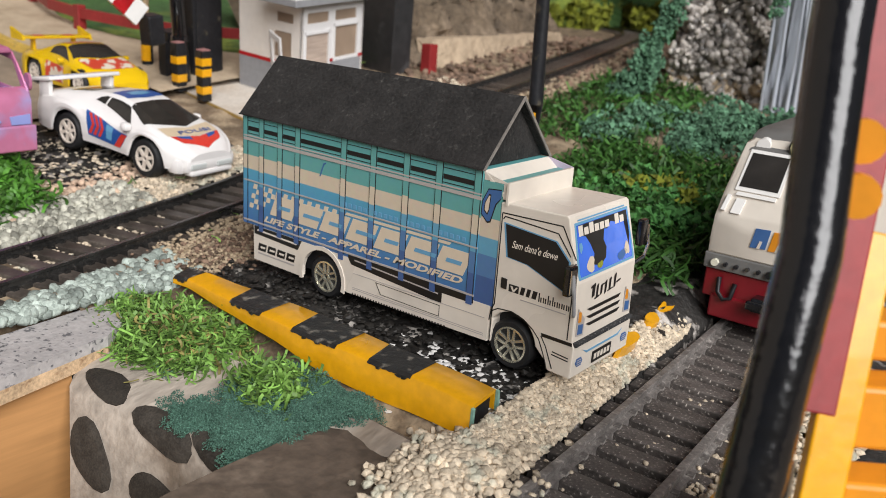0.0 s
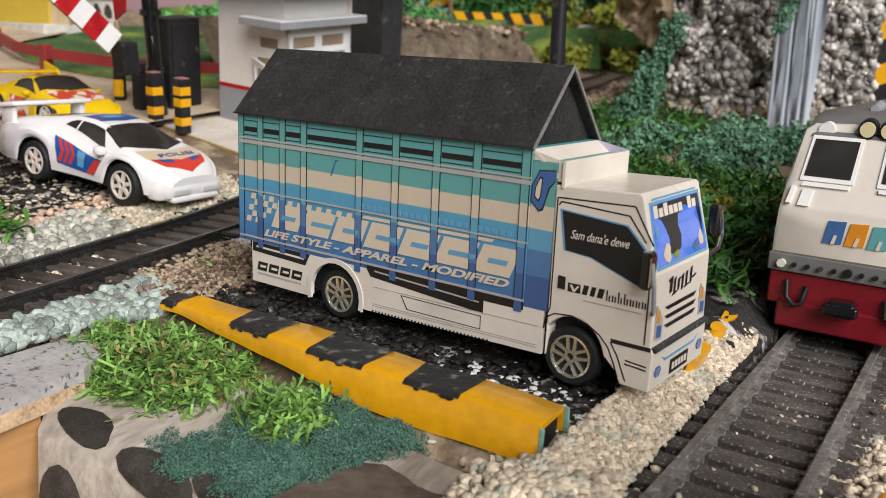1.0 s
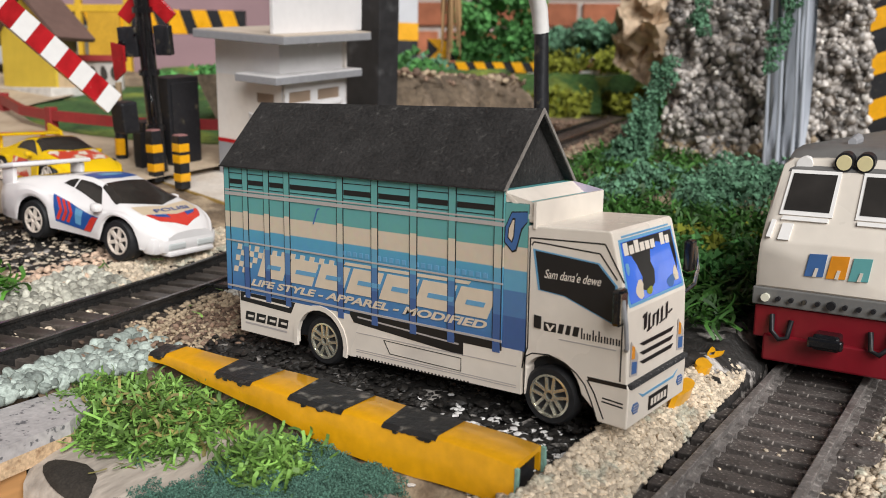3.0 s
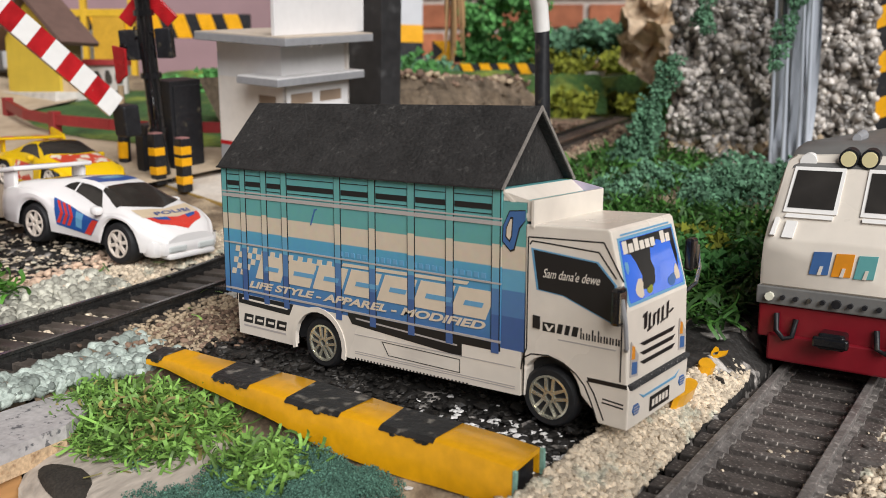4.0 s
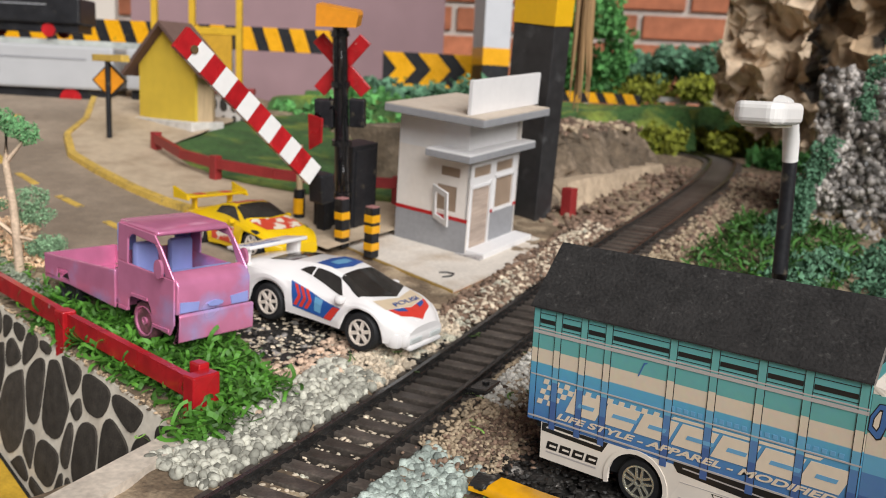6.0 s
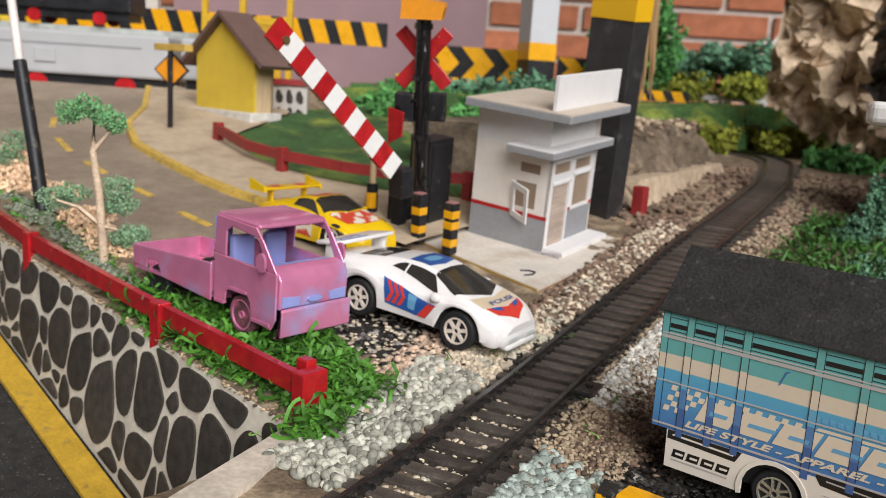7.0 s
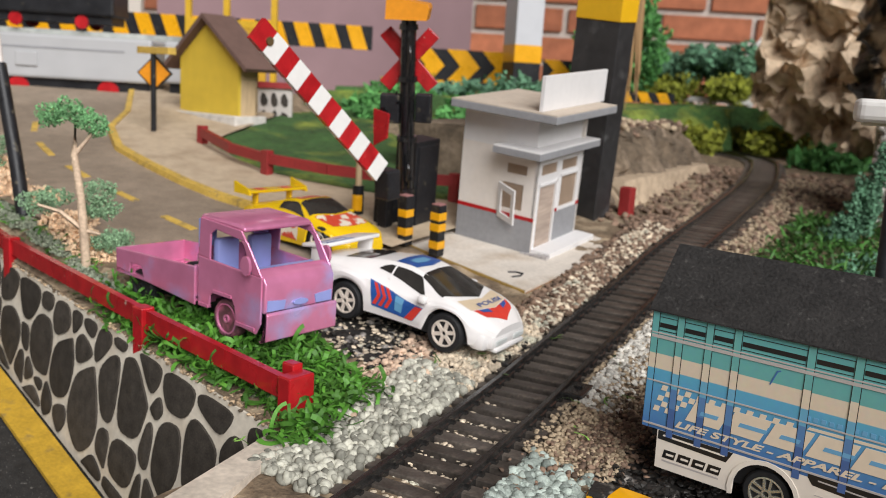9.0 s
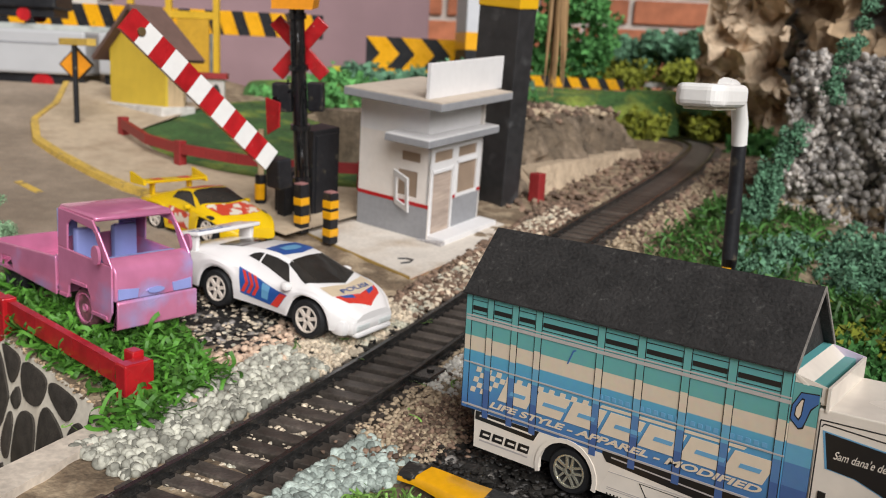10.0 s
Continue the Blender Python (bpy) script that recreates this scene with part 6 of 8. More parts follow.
part("red_mark", cube(BX - 0.1, BX + 0.25, 43.6, 47.6, 15.0, 16.4), M_RED, fw)
part("door", cube(BX - 0.9, BX - 0.4, 3, 20, 0.8, 28), mat("grey_brown_door", (0.42, 0.33, 0.27), 0.7, var=0.3, scale=300, bump=0.2, stretch=(1, 0.3, 4)), fw, "grey-brown wooden door")
for q in ((25, 43, 16.4, 30), (4, 20, 32.5, 37), (25, 42, 32.5, 37)):
    part("pane", cube(BX - 0.9, BX - 0.5, q[0], q[1], q[2], q[3]), M_SIGNWOOD, fw, "brownish plastic window pane")
for q in ((2.2, 3, 0, 30), (20, 21, 0, 30), (23.8, 25, 15, 31.2), (43, 44, 15, 31.2), (2.2, 21, 28, 29.2), (23.8, 44, 30, 31.2)):
    part("window_trim", cube(BX - 0.2, BX + 0.35, q[0], q[1], q[2], q[3]), FRONT, fw)
part("back_wall", box(box(bmesh.new(), 0, 1.2, 1.2, BY - 1.2, 0, 57), 0, BX, BY - 1.2, BY, 0, 57), WALL, booth)
bm = bmesh.new()
box(bm, 0, BX - 1.6, 0, 1.2, 42, 57)
box(bm, BX - 3, BX - 1.6, 1.2, BY - 1.4, 42, 57)
part("upper_wall", bm, FRONT, booth, "white upper wall")
part("canopy", box(bmesh.new(), 20.5, BX + 5.4, -11.6, BY + 4.6, 41.2, 44.0, 0.2), M_GREY, booth, "grey canopy slab")
part("canopy_top", box(bmesh.new(), 20.7, BX + 5.2, -11.4, BY + 4.4, 44.0, 44.4), FRONT, booth)
rslab = part("roof", box(bmesh.new(), 0.2, BX + 12, -14.3, BY + 1.6, 56.8, 59.8, 0.3), M_GREY, booth, "flat roof slab with a grey edge")
part("roof_top", cube(0.4, BX + 11.8, -14.1, BY + 1.4, 59.8, 60.2), mat("dusty_roof", (0.5, 0.42, 0.34), 0.9, var=0.12, scale=300, bump=0.15, color2=(0.36, 0.27, 0.2), mask=(30, 0.5, 0.7)), rslab)
part("sign_board", cube(BX + 1.9, BX + 3.7, -10.5, BY + 6.5, 60.2, 73.8, 0.2), FRONT, booth, "blank white sign board")
part("step", box(bmesh.new(), BX, BX + 9, 1, BY + 2, -0.2, 2.2, 0.2), FRONT, booth, "white door step")
part("ramp", xz(bmesh.new(), [(BX - 4, 0), (BX + 9, 0), (BX + 9, 1.6)], -2.2, 1.0), M_CONC, booth)
for q in (18, 25):
    part("lamp", cyl(bmesh.new(), (BX - 1, q, 56.6), (BX + 1.6, q, 55.4), 1.1, seg=10), FRONT, booth)

# barrier
def barrier_pole(bm, h):
    cyl(bm, (0, 0, 0), (0, 0, h), 3.2, 3.0, 14)
    cyl(bm, (0, 0, 0), (0, 0, 3), 4.6, 4.2, 14)
    for zz in (h * 0.6, h * 0.66, h * 0.3):
        cyl(bm, (-3.6, 0, zz), (3.6, 0, zz + 1), 0.7, seg=8)
    return bm


gate = thing("crossing_barrier", "level crossing barrier, red-white arm raised on a black post", "barrier")
gate.matrix_basis = leaning(-159.5, 96.5, 17.6, 0, (0.075, -0.13))
post = part("post", barrier_pole(bmesh.new(), 92), M_GLOSSBLK, gate, "glossy black post with wires", smooth=45)
bm = bmesh.new()
tube(bm, [(2.8, -1.6, 82), (3.4, -2, 66), (3.0, -2.4, 50), (3.3, -1.8, 30), (3.0, -2, 6)], 0.55, 8)
tube(bm, [(-1.8, -3.2, 60), (-6, -3, 57), (-9, -2.4, 56)], 0.4, 6)
part("wire", bm, M_GLOSSBLK, post)
for zz, rr in ((22, 4.0), (44, 4.2), (68, 4.0), (88, 3.8)):
    part("clamp", cyl(bmesh.new(), (0, 0, zz), (0, 0, zz + 2.2), rr, rr * 0.96, 14), M_GLOSSBLK, gate, "black clamp ring")
for k, (zz, dx) in enumerate(((34, 3.6), (58, -3.8), (80, 3.4))):
    part("wire_end", tube(bmesh.new(), [(dx * 0.7, -2.4, zz - 6), (dx * 1.3, -3.6, zz), (dx * 0.8, -2.8, zz + 6)], 0.45, 6), M_GLOSSBLK, gate)
hood_b = bmesh.new()
xz(hood_b, [(-8.5, 92), (7.5, 92), (8.5, 96.5), (8.0, 98), (-8.0, 100.5)], -6, 5)
part("hood", hood_b, M_ORANGE, gate, "orange painted top box").matrix_basis = pose(0, 0, 0, 0, 0, 34)
CR = Matrix.Translation((-2.4, 3.2, 76)) @ Matrix.Rotation(radians(34), 4, 'Z')
for a in (48, -48):
    bm = bmesh.new()
    box(bm, -14.5, 14.5, 0, 1.4, -2.9, 2.9, 0.3, m=CR @ Matrix.Rotation(radians(a), 4, 'Y'))
    part("cross_arm", bm, M_RED, gate, "bright red cross board")
sig = part("signal_head", box(bmesh.new(), -11, -3.0, -1.5, 3.5, 51, 62.5, 0.5, m=Matrix.Rotation(radians(30), 4, 'Z')), M_BLACKP, gate, "black signal lamp box")
part("signal_head", box(bmesh.new(), 3.0, 9.5, 0.5, 4.5, 51.5, 63, 0.5, m=Matrix.Rotation(radians(30), 4, 'Z')), M_BLACKP, gate, "black signal lamp box")
part("bulb", cyl(bmesh.new(), (-7.2, -5.8, 56), (-7.0, -6.8, 56), 1.6, seg=10), M_GLOSSBLK, sig)
# arm: from its pivot up over the road
into = gate.matrix_basis.inverted()
A0, A1 = (into @ (Vector(q) * MM) / MM for q in ((-151.4, 71.0, 50.0), (-155.3, 12.8, 99.4)))
ad = (A1 - A0).normalized()
an = ad.cross(Vector((1, 0, 0))).normalized()
L = (A1 - A0).length
arm = None
NSEG = 12
for k in range(NSEG):
    bm = bmesh.new()
    a, b = A0 + ad * (L * k / NSEG), A0 + ad * (L * (k + 1) / NSEG)
    hw = 4.4
    vs = [bm.verts.new(q + dx) for q in (a - an * hw, a + an * hw, b + an * hw, b - an * hw) for dx in (Vector((-1, 0, 0)), Vector((1, 0, 0)))]
    for f in ((0, 2, 4, 6), (7, 5, 3, 1), (0, 1, 3, 2), (2, 3, 5, 4), (4, 5, 7, 6), (6, 7, 1, 0)):
        bm.faces.new([vs[i] for i in f])
    if k == 0:
        arm = part("barrier_arm", bm, M_WHITE, gate, "red and white striped barrier arm")
    else:
        part("stripe", bm, M_RED if (k % 2 == 1 or k >= NSEG - 1) else M_WHITE, arm)
part("bolt", cyl(bmesh.new(), A1 - ad * 6 + Vector((1.0, 0, 0)), A1 - ad * 6 + Vector((1.6, 0, 0)), 1.5, seg=10), mat("rusty_bolt", (0.2, 0.13, 0.06), 0.5, metal=0.6), arm)
part("counterweight", box(bmesh.new(), 1.0, 9.0, -20, -13, 24, 36, 0.8, m=Matrix.Identity(4)), M_BLACKP, gate, "black arm drive box")
part("red_flag", xz(bmesh.new(), [(-9, 42), (-2, 46), (-1, 56), (-9, 57)], -10, -9), M_RED, gate, "red board behind the arm")
cab_b = thing("relay_cabinet", "tall black relay cabinet behind the barrier post", "cabinet")
cab_b.matrix_basis = leaning(-167.5, 112.5, 21.2, 4)
part("body", box(bmesh.new(), -7, 4, -8.4, 8, 0, 40, 0.4), M_BLACKP, cab_b, "black painted box")
part("door", box(bmesh.new(), 3.9, 4.6, -7, 6.8, 2, 38, 0.2), M_BLACKP, cab_b)
cab_c = thing("relay_cabinet", "low black box at the barrier pivot", "cabinet")
cab_c.matrix_basis = leaning(-175, 101, 21.6, 2)
part("body", box(bmesh.new(), -4, 4, -4, 5, 0, 21, 0.4), M_BLACKP, cab_c)


def bollard(x, y, z, h, lean, bands, label):
    b = thing("bollard", label, "bollard", group="bollards at the crossing")
    b.matrix_basis = leaning(x, y, z, 0, (0.03 * lean, -0.06))
    part("post", box(bmesh.new(), -2.2, 2.2, -2.2, 2.2, 0, h, 0.3), M_BLACKP, b, "black square post")
    part("cap", cube(-2.0, 2.0, -2.0, 2.0, h, h + 0.4), mat("pink_cap", (0.35, 0.16, 0.15), 0.8), b, "dull pink top")
    for k in bands:
        part("band", box(bmesh.new(), -2.35, 2.35, -2.35, 2.35, k, k + 3.2, 0.2), M_YPAINT, b, "yellow band")


bollard(-153.6, 90.0, 18.8, 20.5, 1, (4.2, 11.8), "black bollard with worn yellow bands by the post")
bollard(-136.6, 89.8, 17.2, 20.8, 2, (3.0, 10.2, 14.6), "black bollard with yellow bands on the platform")
rest = thing("arm_rest_post", "wooden stick in a black and yellow sleeve", "post", -190, 98.5, 22.4)
part("sleeve", cyl(bmesh.new(), (0, 0, 0), (0, 0, 16), 2.6, seg=12), M_BLACKP, rest, "black sleeve", smooth=40)
part("stripe", cyl(bmesh.new(), (0, -0.2, 5), (0, -0.2, 12), 2.65, seg=12), M_YPAINT, rest)
part("stick", cyl(bmesh.new(), (0, 0, 16), (0, 0, 36), 1.5, 1.3, 10), M_WOOD, rest, "pale wooden stick", smooth=40)
bl2 = thing("bollard", "plain black post behind the barrier", "bollard", -171, 96, 20.6, group="bollards at the crossing")
part("post", box(bmesh.new(), -2.4, 2.4, -2.4, 2.4, 0, 17, 0.3), M_BLACKP, bl2)

# black pillar with a yellow collar behind the booth
pil = thing("pillar", "square black pillar with a yellow painted collar", "pillar")
pil.matrix_basis = leaning(-122.9, 190, 21.5, -3)
part("shaft", box(bmesh.new(), -23.5, 0, 0, 13, 0, 95, 0.4), mat("black_pillar_paint", (0.03, 0.029, 0.03), 0.4, var=0.4, scale=200, bump=0.2, color2=(0.1, 0.1, 0.1), mask=(80, 0.58, 0.75)), pil, "black painted shaft")
part("collar", box(bmesh.new(), -23.9, 0.4, -0.4, 13.4, 95, 127, 0.4), mat("collar_yellow", (0.75, 0.42, 0.01), 0.4, var=0.05), pil, "yellow collar")
part("shaft_top", box(bmesh.new(), -23.5, 0, 0, 13, 127, 240, 0.4), M_WHITE, pil)
part("foot", box(bmesh.new(), -30, 14, -12, 22, -6, 2.0, 0.6), M_BLACKP, pil, "black foot plate")
pil2 = thing("pillar", "grey pillar with a yellow and black foot", "pillar", -455, 590, 55, rz=-33)
part("shaft", box(bmesh.new(), -34, 0, 0, 30, 0, 54, 0.4), M_BLACKP, pil2, "black lower shaft")
part("collar", box(bmesh.new(), -34.4, 0.4, -0.4, 30.4, 54, 72, 0.4), M_YPAINT, pil2, "yellow collar")
part("shaft_top", box(bmesh.new(), -34, 0, 0, 30, 72, 320, 0.4), mat("grey_pillar", (0.5, 0.5, 0.52), 0.5, var=0.05), pil2, "grey upper shaft")

# street lamps
def street_lamp(x, y, z, h, label, side=1):
    s = thing("street_lamp", label, "street lamp", x, y, z, group="street lamps")
    part("pole", tube(bmesh.new(), [(0, 0, 0), (0.3, 0.3, h * 0.5), (-0.6, 0, h)], [2.5, 2.2, 2.0], 12), M_BLACKP, s, "black sleeved pole", smooth=60)
    part("mark", cyl(bmesh.new(), (0.4, -1.5, h * 0.42), (0.4, -1.5, h * 0.42 + 3), 1.3, seg=8), M_YPAINT, s)
    neck = [(-0.6, 0, h - 1), (-0.5, -1.5, h + 5), (0, -6, h + 11), (1, -14, h + 14.5), (2, -22, h + 15)]
    part("neck", tube(bmesh.new(), neck, [2.2, 2.3, 2.2, 2.1, 2.0], 10), M_WHITE, s, "white curved neck", smooth=60)
    bm = bmesh.new()
    prism(bm, [(-3.4, -17), (-4.6, -22), (-4.8, -36), (-2.6, -39.5), (6.2, -39.5), (8.2, -36), (8.0, -22), (6.4, -17)], 5.6, Matrix.Translation((0, 0, h + 9.6)))
    hd = part("head", bm, M_WHITE, s, "white lamp head")
    hb = hd.modifiers.new("round", 'BEVEL')
    hb.width, hb.segments = 1.6 * MM, 3
    part("lens", box(bmesh.new(), -2.6, 6.0, -36, -23, h + 8.9, h + 9.7, 0.3), M_LAMPGLASS, hd, "clear lens")


street_lamp(26, 88, 6, 66.5, "black street lamp with a white curved neck and head")
lamp2 = thing("street_lamp", "leaning black street lamp pole with a bare white top", "street lamp", -266, -12, 12, group="street lamps")
part("pole", tube(bmesh.new(), [(0, 0, 0), (-11, 1, 35), (-24, 2, 70)], [3.0, 2.8, 2.7], 12), M_BLACKP, lamp2, "black sleeve", smooth=60)
part("neck", tube(bmesh.new(), [(-24, 2, 69), (-26, 2, 79), (-31, 2.5, 95), (-34, 3, 115)], [1.9, 1.8, 1.8, 1.7], 10), mat("peeled_white_stick", (0.72, 0.66, 0.62), 0.6, var=0.15, scale=400, bump=0.3), lamp2, "white peeled stick", smooth=60)
part("foot", box(bmesh.new(), -4, 4, -4, 4, -1, 4, 0.4), M_RED, lamp2, "red foot block")
# ---- road, island, guard rails ----
ISLE = [(-520, 190), (-440, 138), (-402, 104), (-356, 82), (-317, 75), (-276, 70), (-248, 69), (-225, 71), (-200, 76), (-172, 78)]


def isle_y(x):
    return float(np.interp(x, [p[0] for p in ISLE], [p[1] for p in ISLE]))


def sheet_strip(name, xs, ylo, yhi, lift, material, label, category, n=14, amp=0.15):
    v, f = [], []
    for x in xs:
        a, b = ylo(x), yhi(x)
        for j in range(n + 1):
            y = a + (b - a) * j / n
            v.append((x, y, ground_z(x, y) + lift + amp * noise.noise(Vector((x * 0.05, y * 0.05, 1)))))
    for i in range(len(xs) - 1):
        for j in range(n):
            a = i * (n + 1) + j
            f.append((a, a + n + 1, a + n + 2, a + 1))
    return tagged(raw(name, v, f, material, smooth=True), label, category, kind="structure")


rx_ = np.linspace(-1000, -150, 90)
sheet_strip("road", rx_, lambda x: -10 + 0.05 * max(0, -320 - x), lambda x: isle_y(x) if x > -520 else 190 + 1.6 * (-520 - x), 1.6, M_ASPHALT, "grey-brown model road with a dashed yellow line", "road", 24)
M_LAWN = mat("flocked_green_hill", (0.04, 0.095, 0.022), 0.95, var=0.5, scale=260, bump=0.8, color2=(0.16, 0.2, 0.03), mask=(30, 0.5, 0.62), dist=0.003)
sheet_strip("traffic_island", np.linspace(-520, -150, 60), isle_y, lambda x: max(isle_y(x) + 2, float(np.interp(x, [-520, -440, -385, -340, -297, -266, -229, -205, -176, -150], [192, 230, 215, 128, 116, 113, 121, 132, 152, 168]))), 3.4, M_SAND, "sand-covered traffic island beside the road", "island", 16, 0.5)
lawn_y = lambda x: float(np.interp(x, [-400, -340, -297, -266, -229, -205, -176, -140], [240, 128, 116, 113, 121, 132, 152, 172]))
sheet_strip("lawn", np.linspace(-400, -140, 50), lawn_y, lambda x: lawn_y(x) + 130, 1.8, M_LAWN, "dark green flocked lawn behind the red guard rail", "lawn", 16, 1.5)
bm = bmesh.new()
prev = None
for k in range(90):
    x = -515 + (515 - 172) * k / 89
    y = isle_y(x)
    z = ground_z(x, y)
    ring = [bm.verts.new(q) for q in ((x, y - 3.2, z + 1.0), (x, y - 2.8, z + 4.0), (x, y + 1.6, z + 4.3), (x, y + 1.8, z + 1.0))]
    if prev:
        for i in range(4):
            bm.faces.new((prev[i], prev[(i + 1) % 4], ring[(i + 1) % 4], ring[i]))
    prev = ring
part("kerb_strip", bm, M_YLINE, label="worn yellow painted kerb round the island", kind="structure")
for a, b in (((-289, 38), (-267, 37)), ((-241, 34), (-219, 33.5)), ((-338, 43), (-314, 40)), ((-392, 55), (-362, 47)), ((-442, 78), (-420, 66)), ((-480, 112), (-462, 95))):
    bm = bmesh.new()
    a, b = Vector((*a, 0)), Vector((*b, 0))
    s = (b - a).normalized().cross(Vector((0, 0, 1))) * 1.7
    q = [p + Vector((0, 0, ground_z(p.x, p.y) + 1.95)) for p in (a - s, b - s, b + s, a + s)]
    lo = [bm.verts.new(p - Vector((0, 0, 0.4))) for p in q]
    hi = [bm.verts.new(p) for p in q]
    bm.faces.new(hi)
    for i in range(4):
        bm.faces.new((lo[i], lo[(i + 1) % 4], hi[(i + 1) % 4], hi[i]))
    part("road_dash", bm, M_YLINE, label="faded yellow road dash", kind="structure")


def guard_rail(label, pts, top, h, material, posts, post_drop, thick=2.2):
    g = thing("guard_rail", label, "guard rail", *pts[0][:2], 0)
    o = Vector((pts[0][0], pts[0][1], 0))
    for a, b in zip(pts, pts[1:]):
        bm = bmesh.new()
        a, b = Vector(a) - o, Vector(b) - o
        s = (b - a).normalized().cross(Vector((0, 0, 1))).normalized() * thick / 2
        lo = [bm.verts.new(q) for q in (a - s, b - s, b + s, a + s)]
        hi = [bm.verts.new(q + Vector((0, 0, h))) for q in (a - s, b - s, b + s, a + s)]
        bm.faces.new(lo[::-1])
        bm.faces.new(hi)
        for i in range(4):
            bm.faces.new((lo[i], lo[(i + 1) % 4], hi[(i + 1) % 4], hi[i]))
        part("rail", bm, material, g)
    for x, y, zt in posts:
        p = Vector((x, y, 0)) - o
        part("post", box(bmesh.new(), p.x - 2.6, p.x + 2.6, p.y - 1.6, p.y + 2.8, zt - post_drop, zt, 0.4), material, g, "square red post")
    return g


g1 = guard_rail("glossy red guard rail along the stone wall", [(-430, -9, 26.5), (-330, -20, 19.5), (-285, -24, 16.5), (-244, -28.5, 13.5), (-143, -36.5, 9.6), (-76, -38.5, 6.2)], 0, 5.6, M_RED, [(-244, -29.2, 19.7), (-143, -37.4, 15.8), (-310, -22.6, 24.2)], 16)
part("end_post", box(box(bmesh.new(), -2.2, 2.4, -2, 6.2, -6, 12.6, 0.4), -6.5, -2.2, 3.0, 6.4, 4, 14, 0.4), M_RED, g1, "red end post").matrix_basis = pose((-76 + 430) * MM, (-38.5 + 9) * MM, 0)
guard_rail("dull red guard rail behind the island", [(-340, 123, 47), (-297, 111, 42), (-266, 109, 40), (-229, 117, 38), (-205, 128, 37), (-176, 149, 37), (-132, 174, 36)], 0, 5.0, M_REDDULL, [(-340, 123, 53), (-266, 109, 46.5), (-176, 149, 43)], 14, 2.8)
redp = thing("post", "dull red post beside the cutting", "post", -118, 213, 26)
part("post", box(bmesh.new(), -3, 3, -3, 3, -2, 14, 0.4), M_REDDULL, redp)

# house, warning sign
house = thing("model_house", "yellow card house with a brown pitched roof", "house", -430, 170, ground_z(-400, 180) + 1.5, rz=3)
part("front_wall", xz(bmesh.new(), [(0, 3), (58, 3), (58, 40), (29, 62), (0, 38)], 0, 2), mat("yellow_card", (0.6, 0.42, 0.04), 0.7, var=0.1, scale=120, bump=0.3), house, "yellow card gable wall")
part("side_wall", cube(56, 58, 2, 16, 3, 40), M_WOOD, house, "bare wooden side wall")
part("back_wall", xz(bmesh.new(), [(0, 3), (58, 3), (58, 40), (29, 62), (0, 38)], 14, 16), M_WOOD, house)
part("side_wall", cube(0, 2, 2, 14, 3, 39), M_WOOD, house)
M_ROOFB = mat("brown_roof_card", (0.13, 0.075, 0.06), 0.8, var=0.15, scale=200, bump=0.2)
part("roof_panel", xz(bmesh.new(), [(-10, 30), (29, 63), (29, 66), (-12, 32)], -6, 20), M_ROOFB, house, "brown roof panel")
part("roof_panel", xz(bmesh.new(), [(70, 31), (29, 63), (29, 66), (72, 33)], -6, 20), M_ROOFB, house, "brown roof panel")
part("base", box(bmesh.new(), -4, 62, -6, 20, -3, 3.2, 0.5), mat("white_stone_base", (0.5, 0.47, 0.43), 0.9, var=0.3, scale=200, bump=0.6), house, "rough white stone base")
warn = thing("warning_sign", "orange diamond warning sign on a black post", "road sign", -380, 118, ground_z(-380, 118) + 2)
part("post", cyl(bmesh.new(), (0, 0, 0), (0, 0, 46), 1.6, seg=10), M_BLACKP, warn, "black post", smooth=40)
part("cross_bar", cube(-15, 17, -1.5, 4, 46, 50, 0.3), M_YLINE, warn, "yellow bar")
part("diamond", xz(bmesh.new(), [(-11, 35), (0, 24.5), (11, 35), (0, 45.5)], 1.2, 2.4), M_BLACKP, warn).matrix_basis = pose(0, 0, 0, 0, 0, 30)
part("face", xz(bmesh.new(), [(-9.6, 35), (0, 25.8), (9.6, 35), (0, 44.2)], 0.6, 1.3), M_ORANGE, warn, "orange face").matrix_basis = pose(0, 0, 0, 0, 0, 30)

# ---- plants ----
def blades(name, label, spots, length, width, material, zfun, seed, lie=0.55, curl=0.5):
    """Shredded straw: bent ribbons, one mesh."""
    r = random.Random(seed)
    V, F = [], []
    for x, y in spots:
        z = zfun(x, y)
        L, w = r.uniform(*length), r.uniform(*width)
        a = r.uniform(0, 6.28)
        up = r.uniform(-0.1, lie)
        d = Vector((math.cos(a), math.sin(a), up)).normalized()
        s = Vector((-math.sin(a), math.cos(a), r.uniform(-0.4, 0.4))).normalized() * w / 2
        p = Vector((x, y, z + r.uniform(0.2, 2.2)))
        b = len(V)
        spin = Vector((r.uniform(-curl, curl), r.uniform(-curl, curl), r.uniform(-1.6, 1.6) * curl))
        for k in range(8):
            V += [p - s, p + s]
            p = p + d * L / 7
            d = (d + spin.cross(d) * 0.42 + Vector((r.uniform(-0.16, 0.16), r.uniform(-0.16, 0.16), -0.1 + r.uniform(-0.16, 0.16)))).normalized()
            s = (s - d * s.dot(d)).normalized() * w / 2
        for k in range(7):
            F.append((b + 2 * k, b + 2 * k + 1, b + 2 * k + 3, b + 2 * k + 2))
    ob = raw(name, [tuple(v) for v in V], F, material)
    return tagged(ob, label, "grass", kind="stuff")


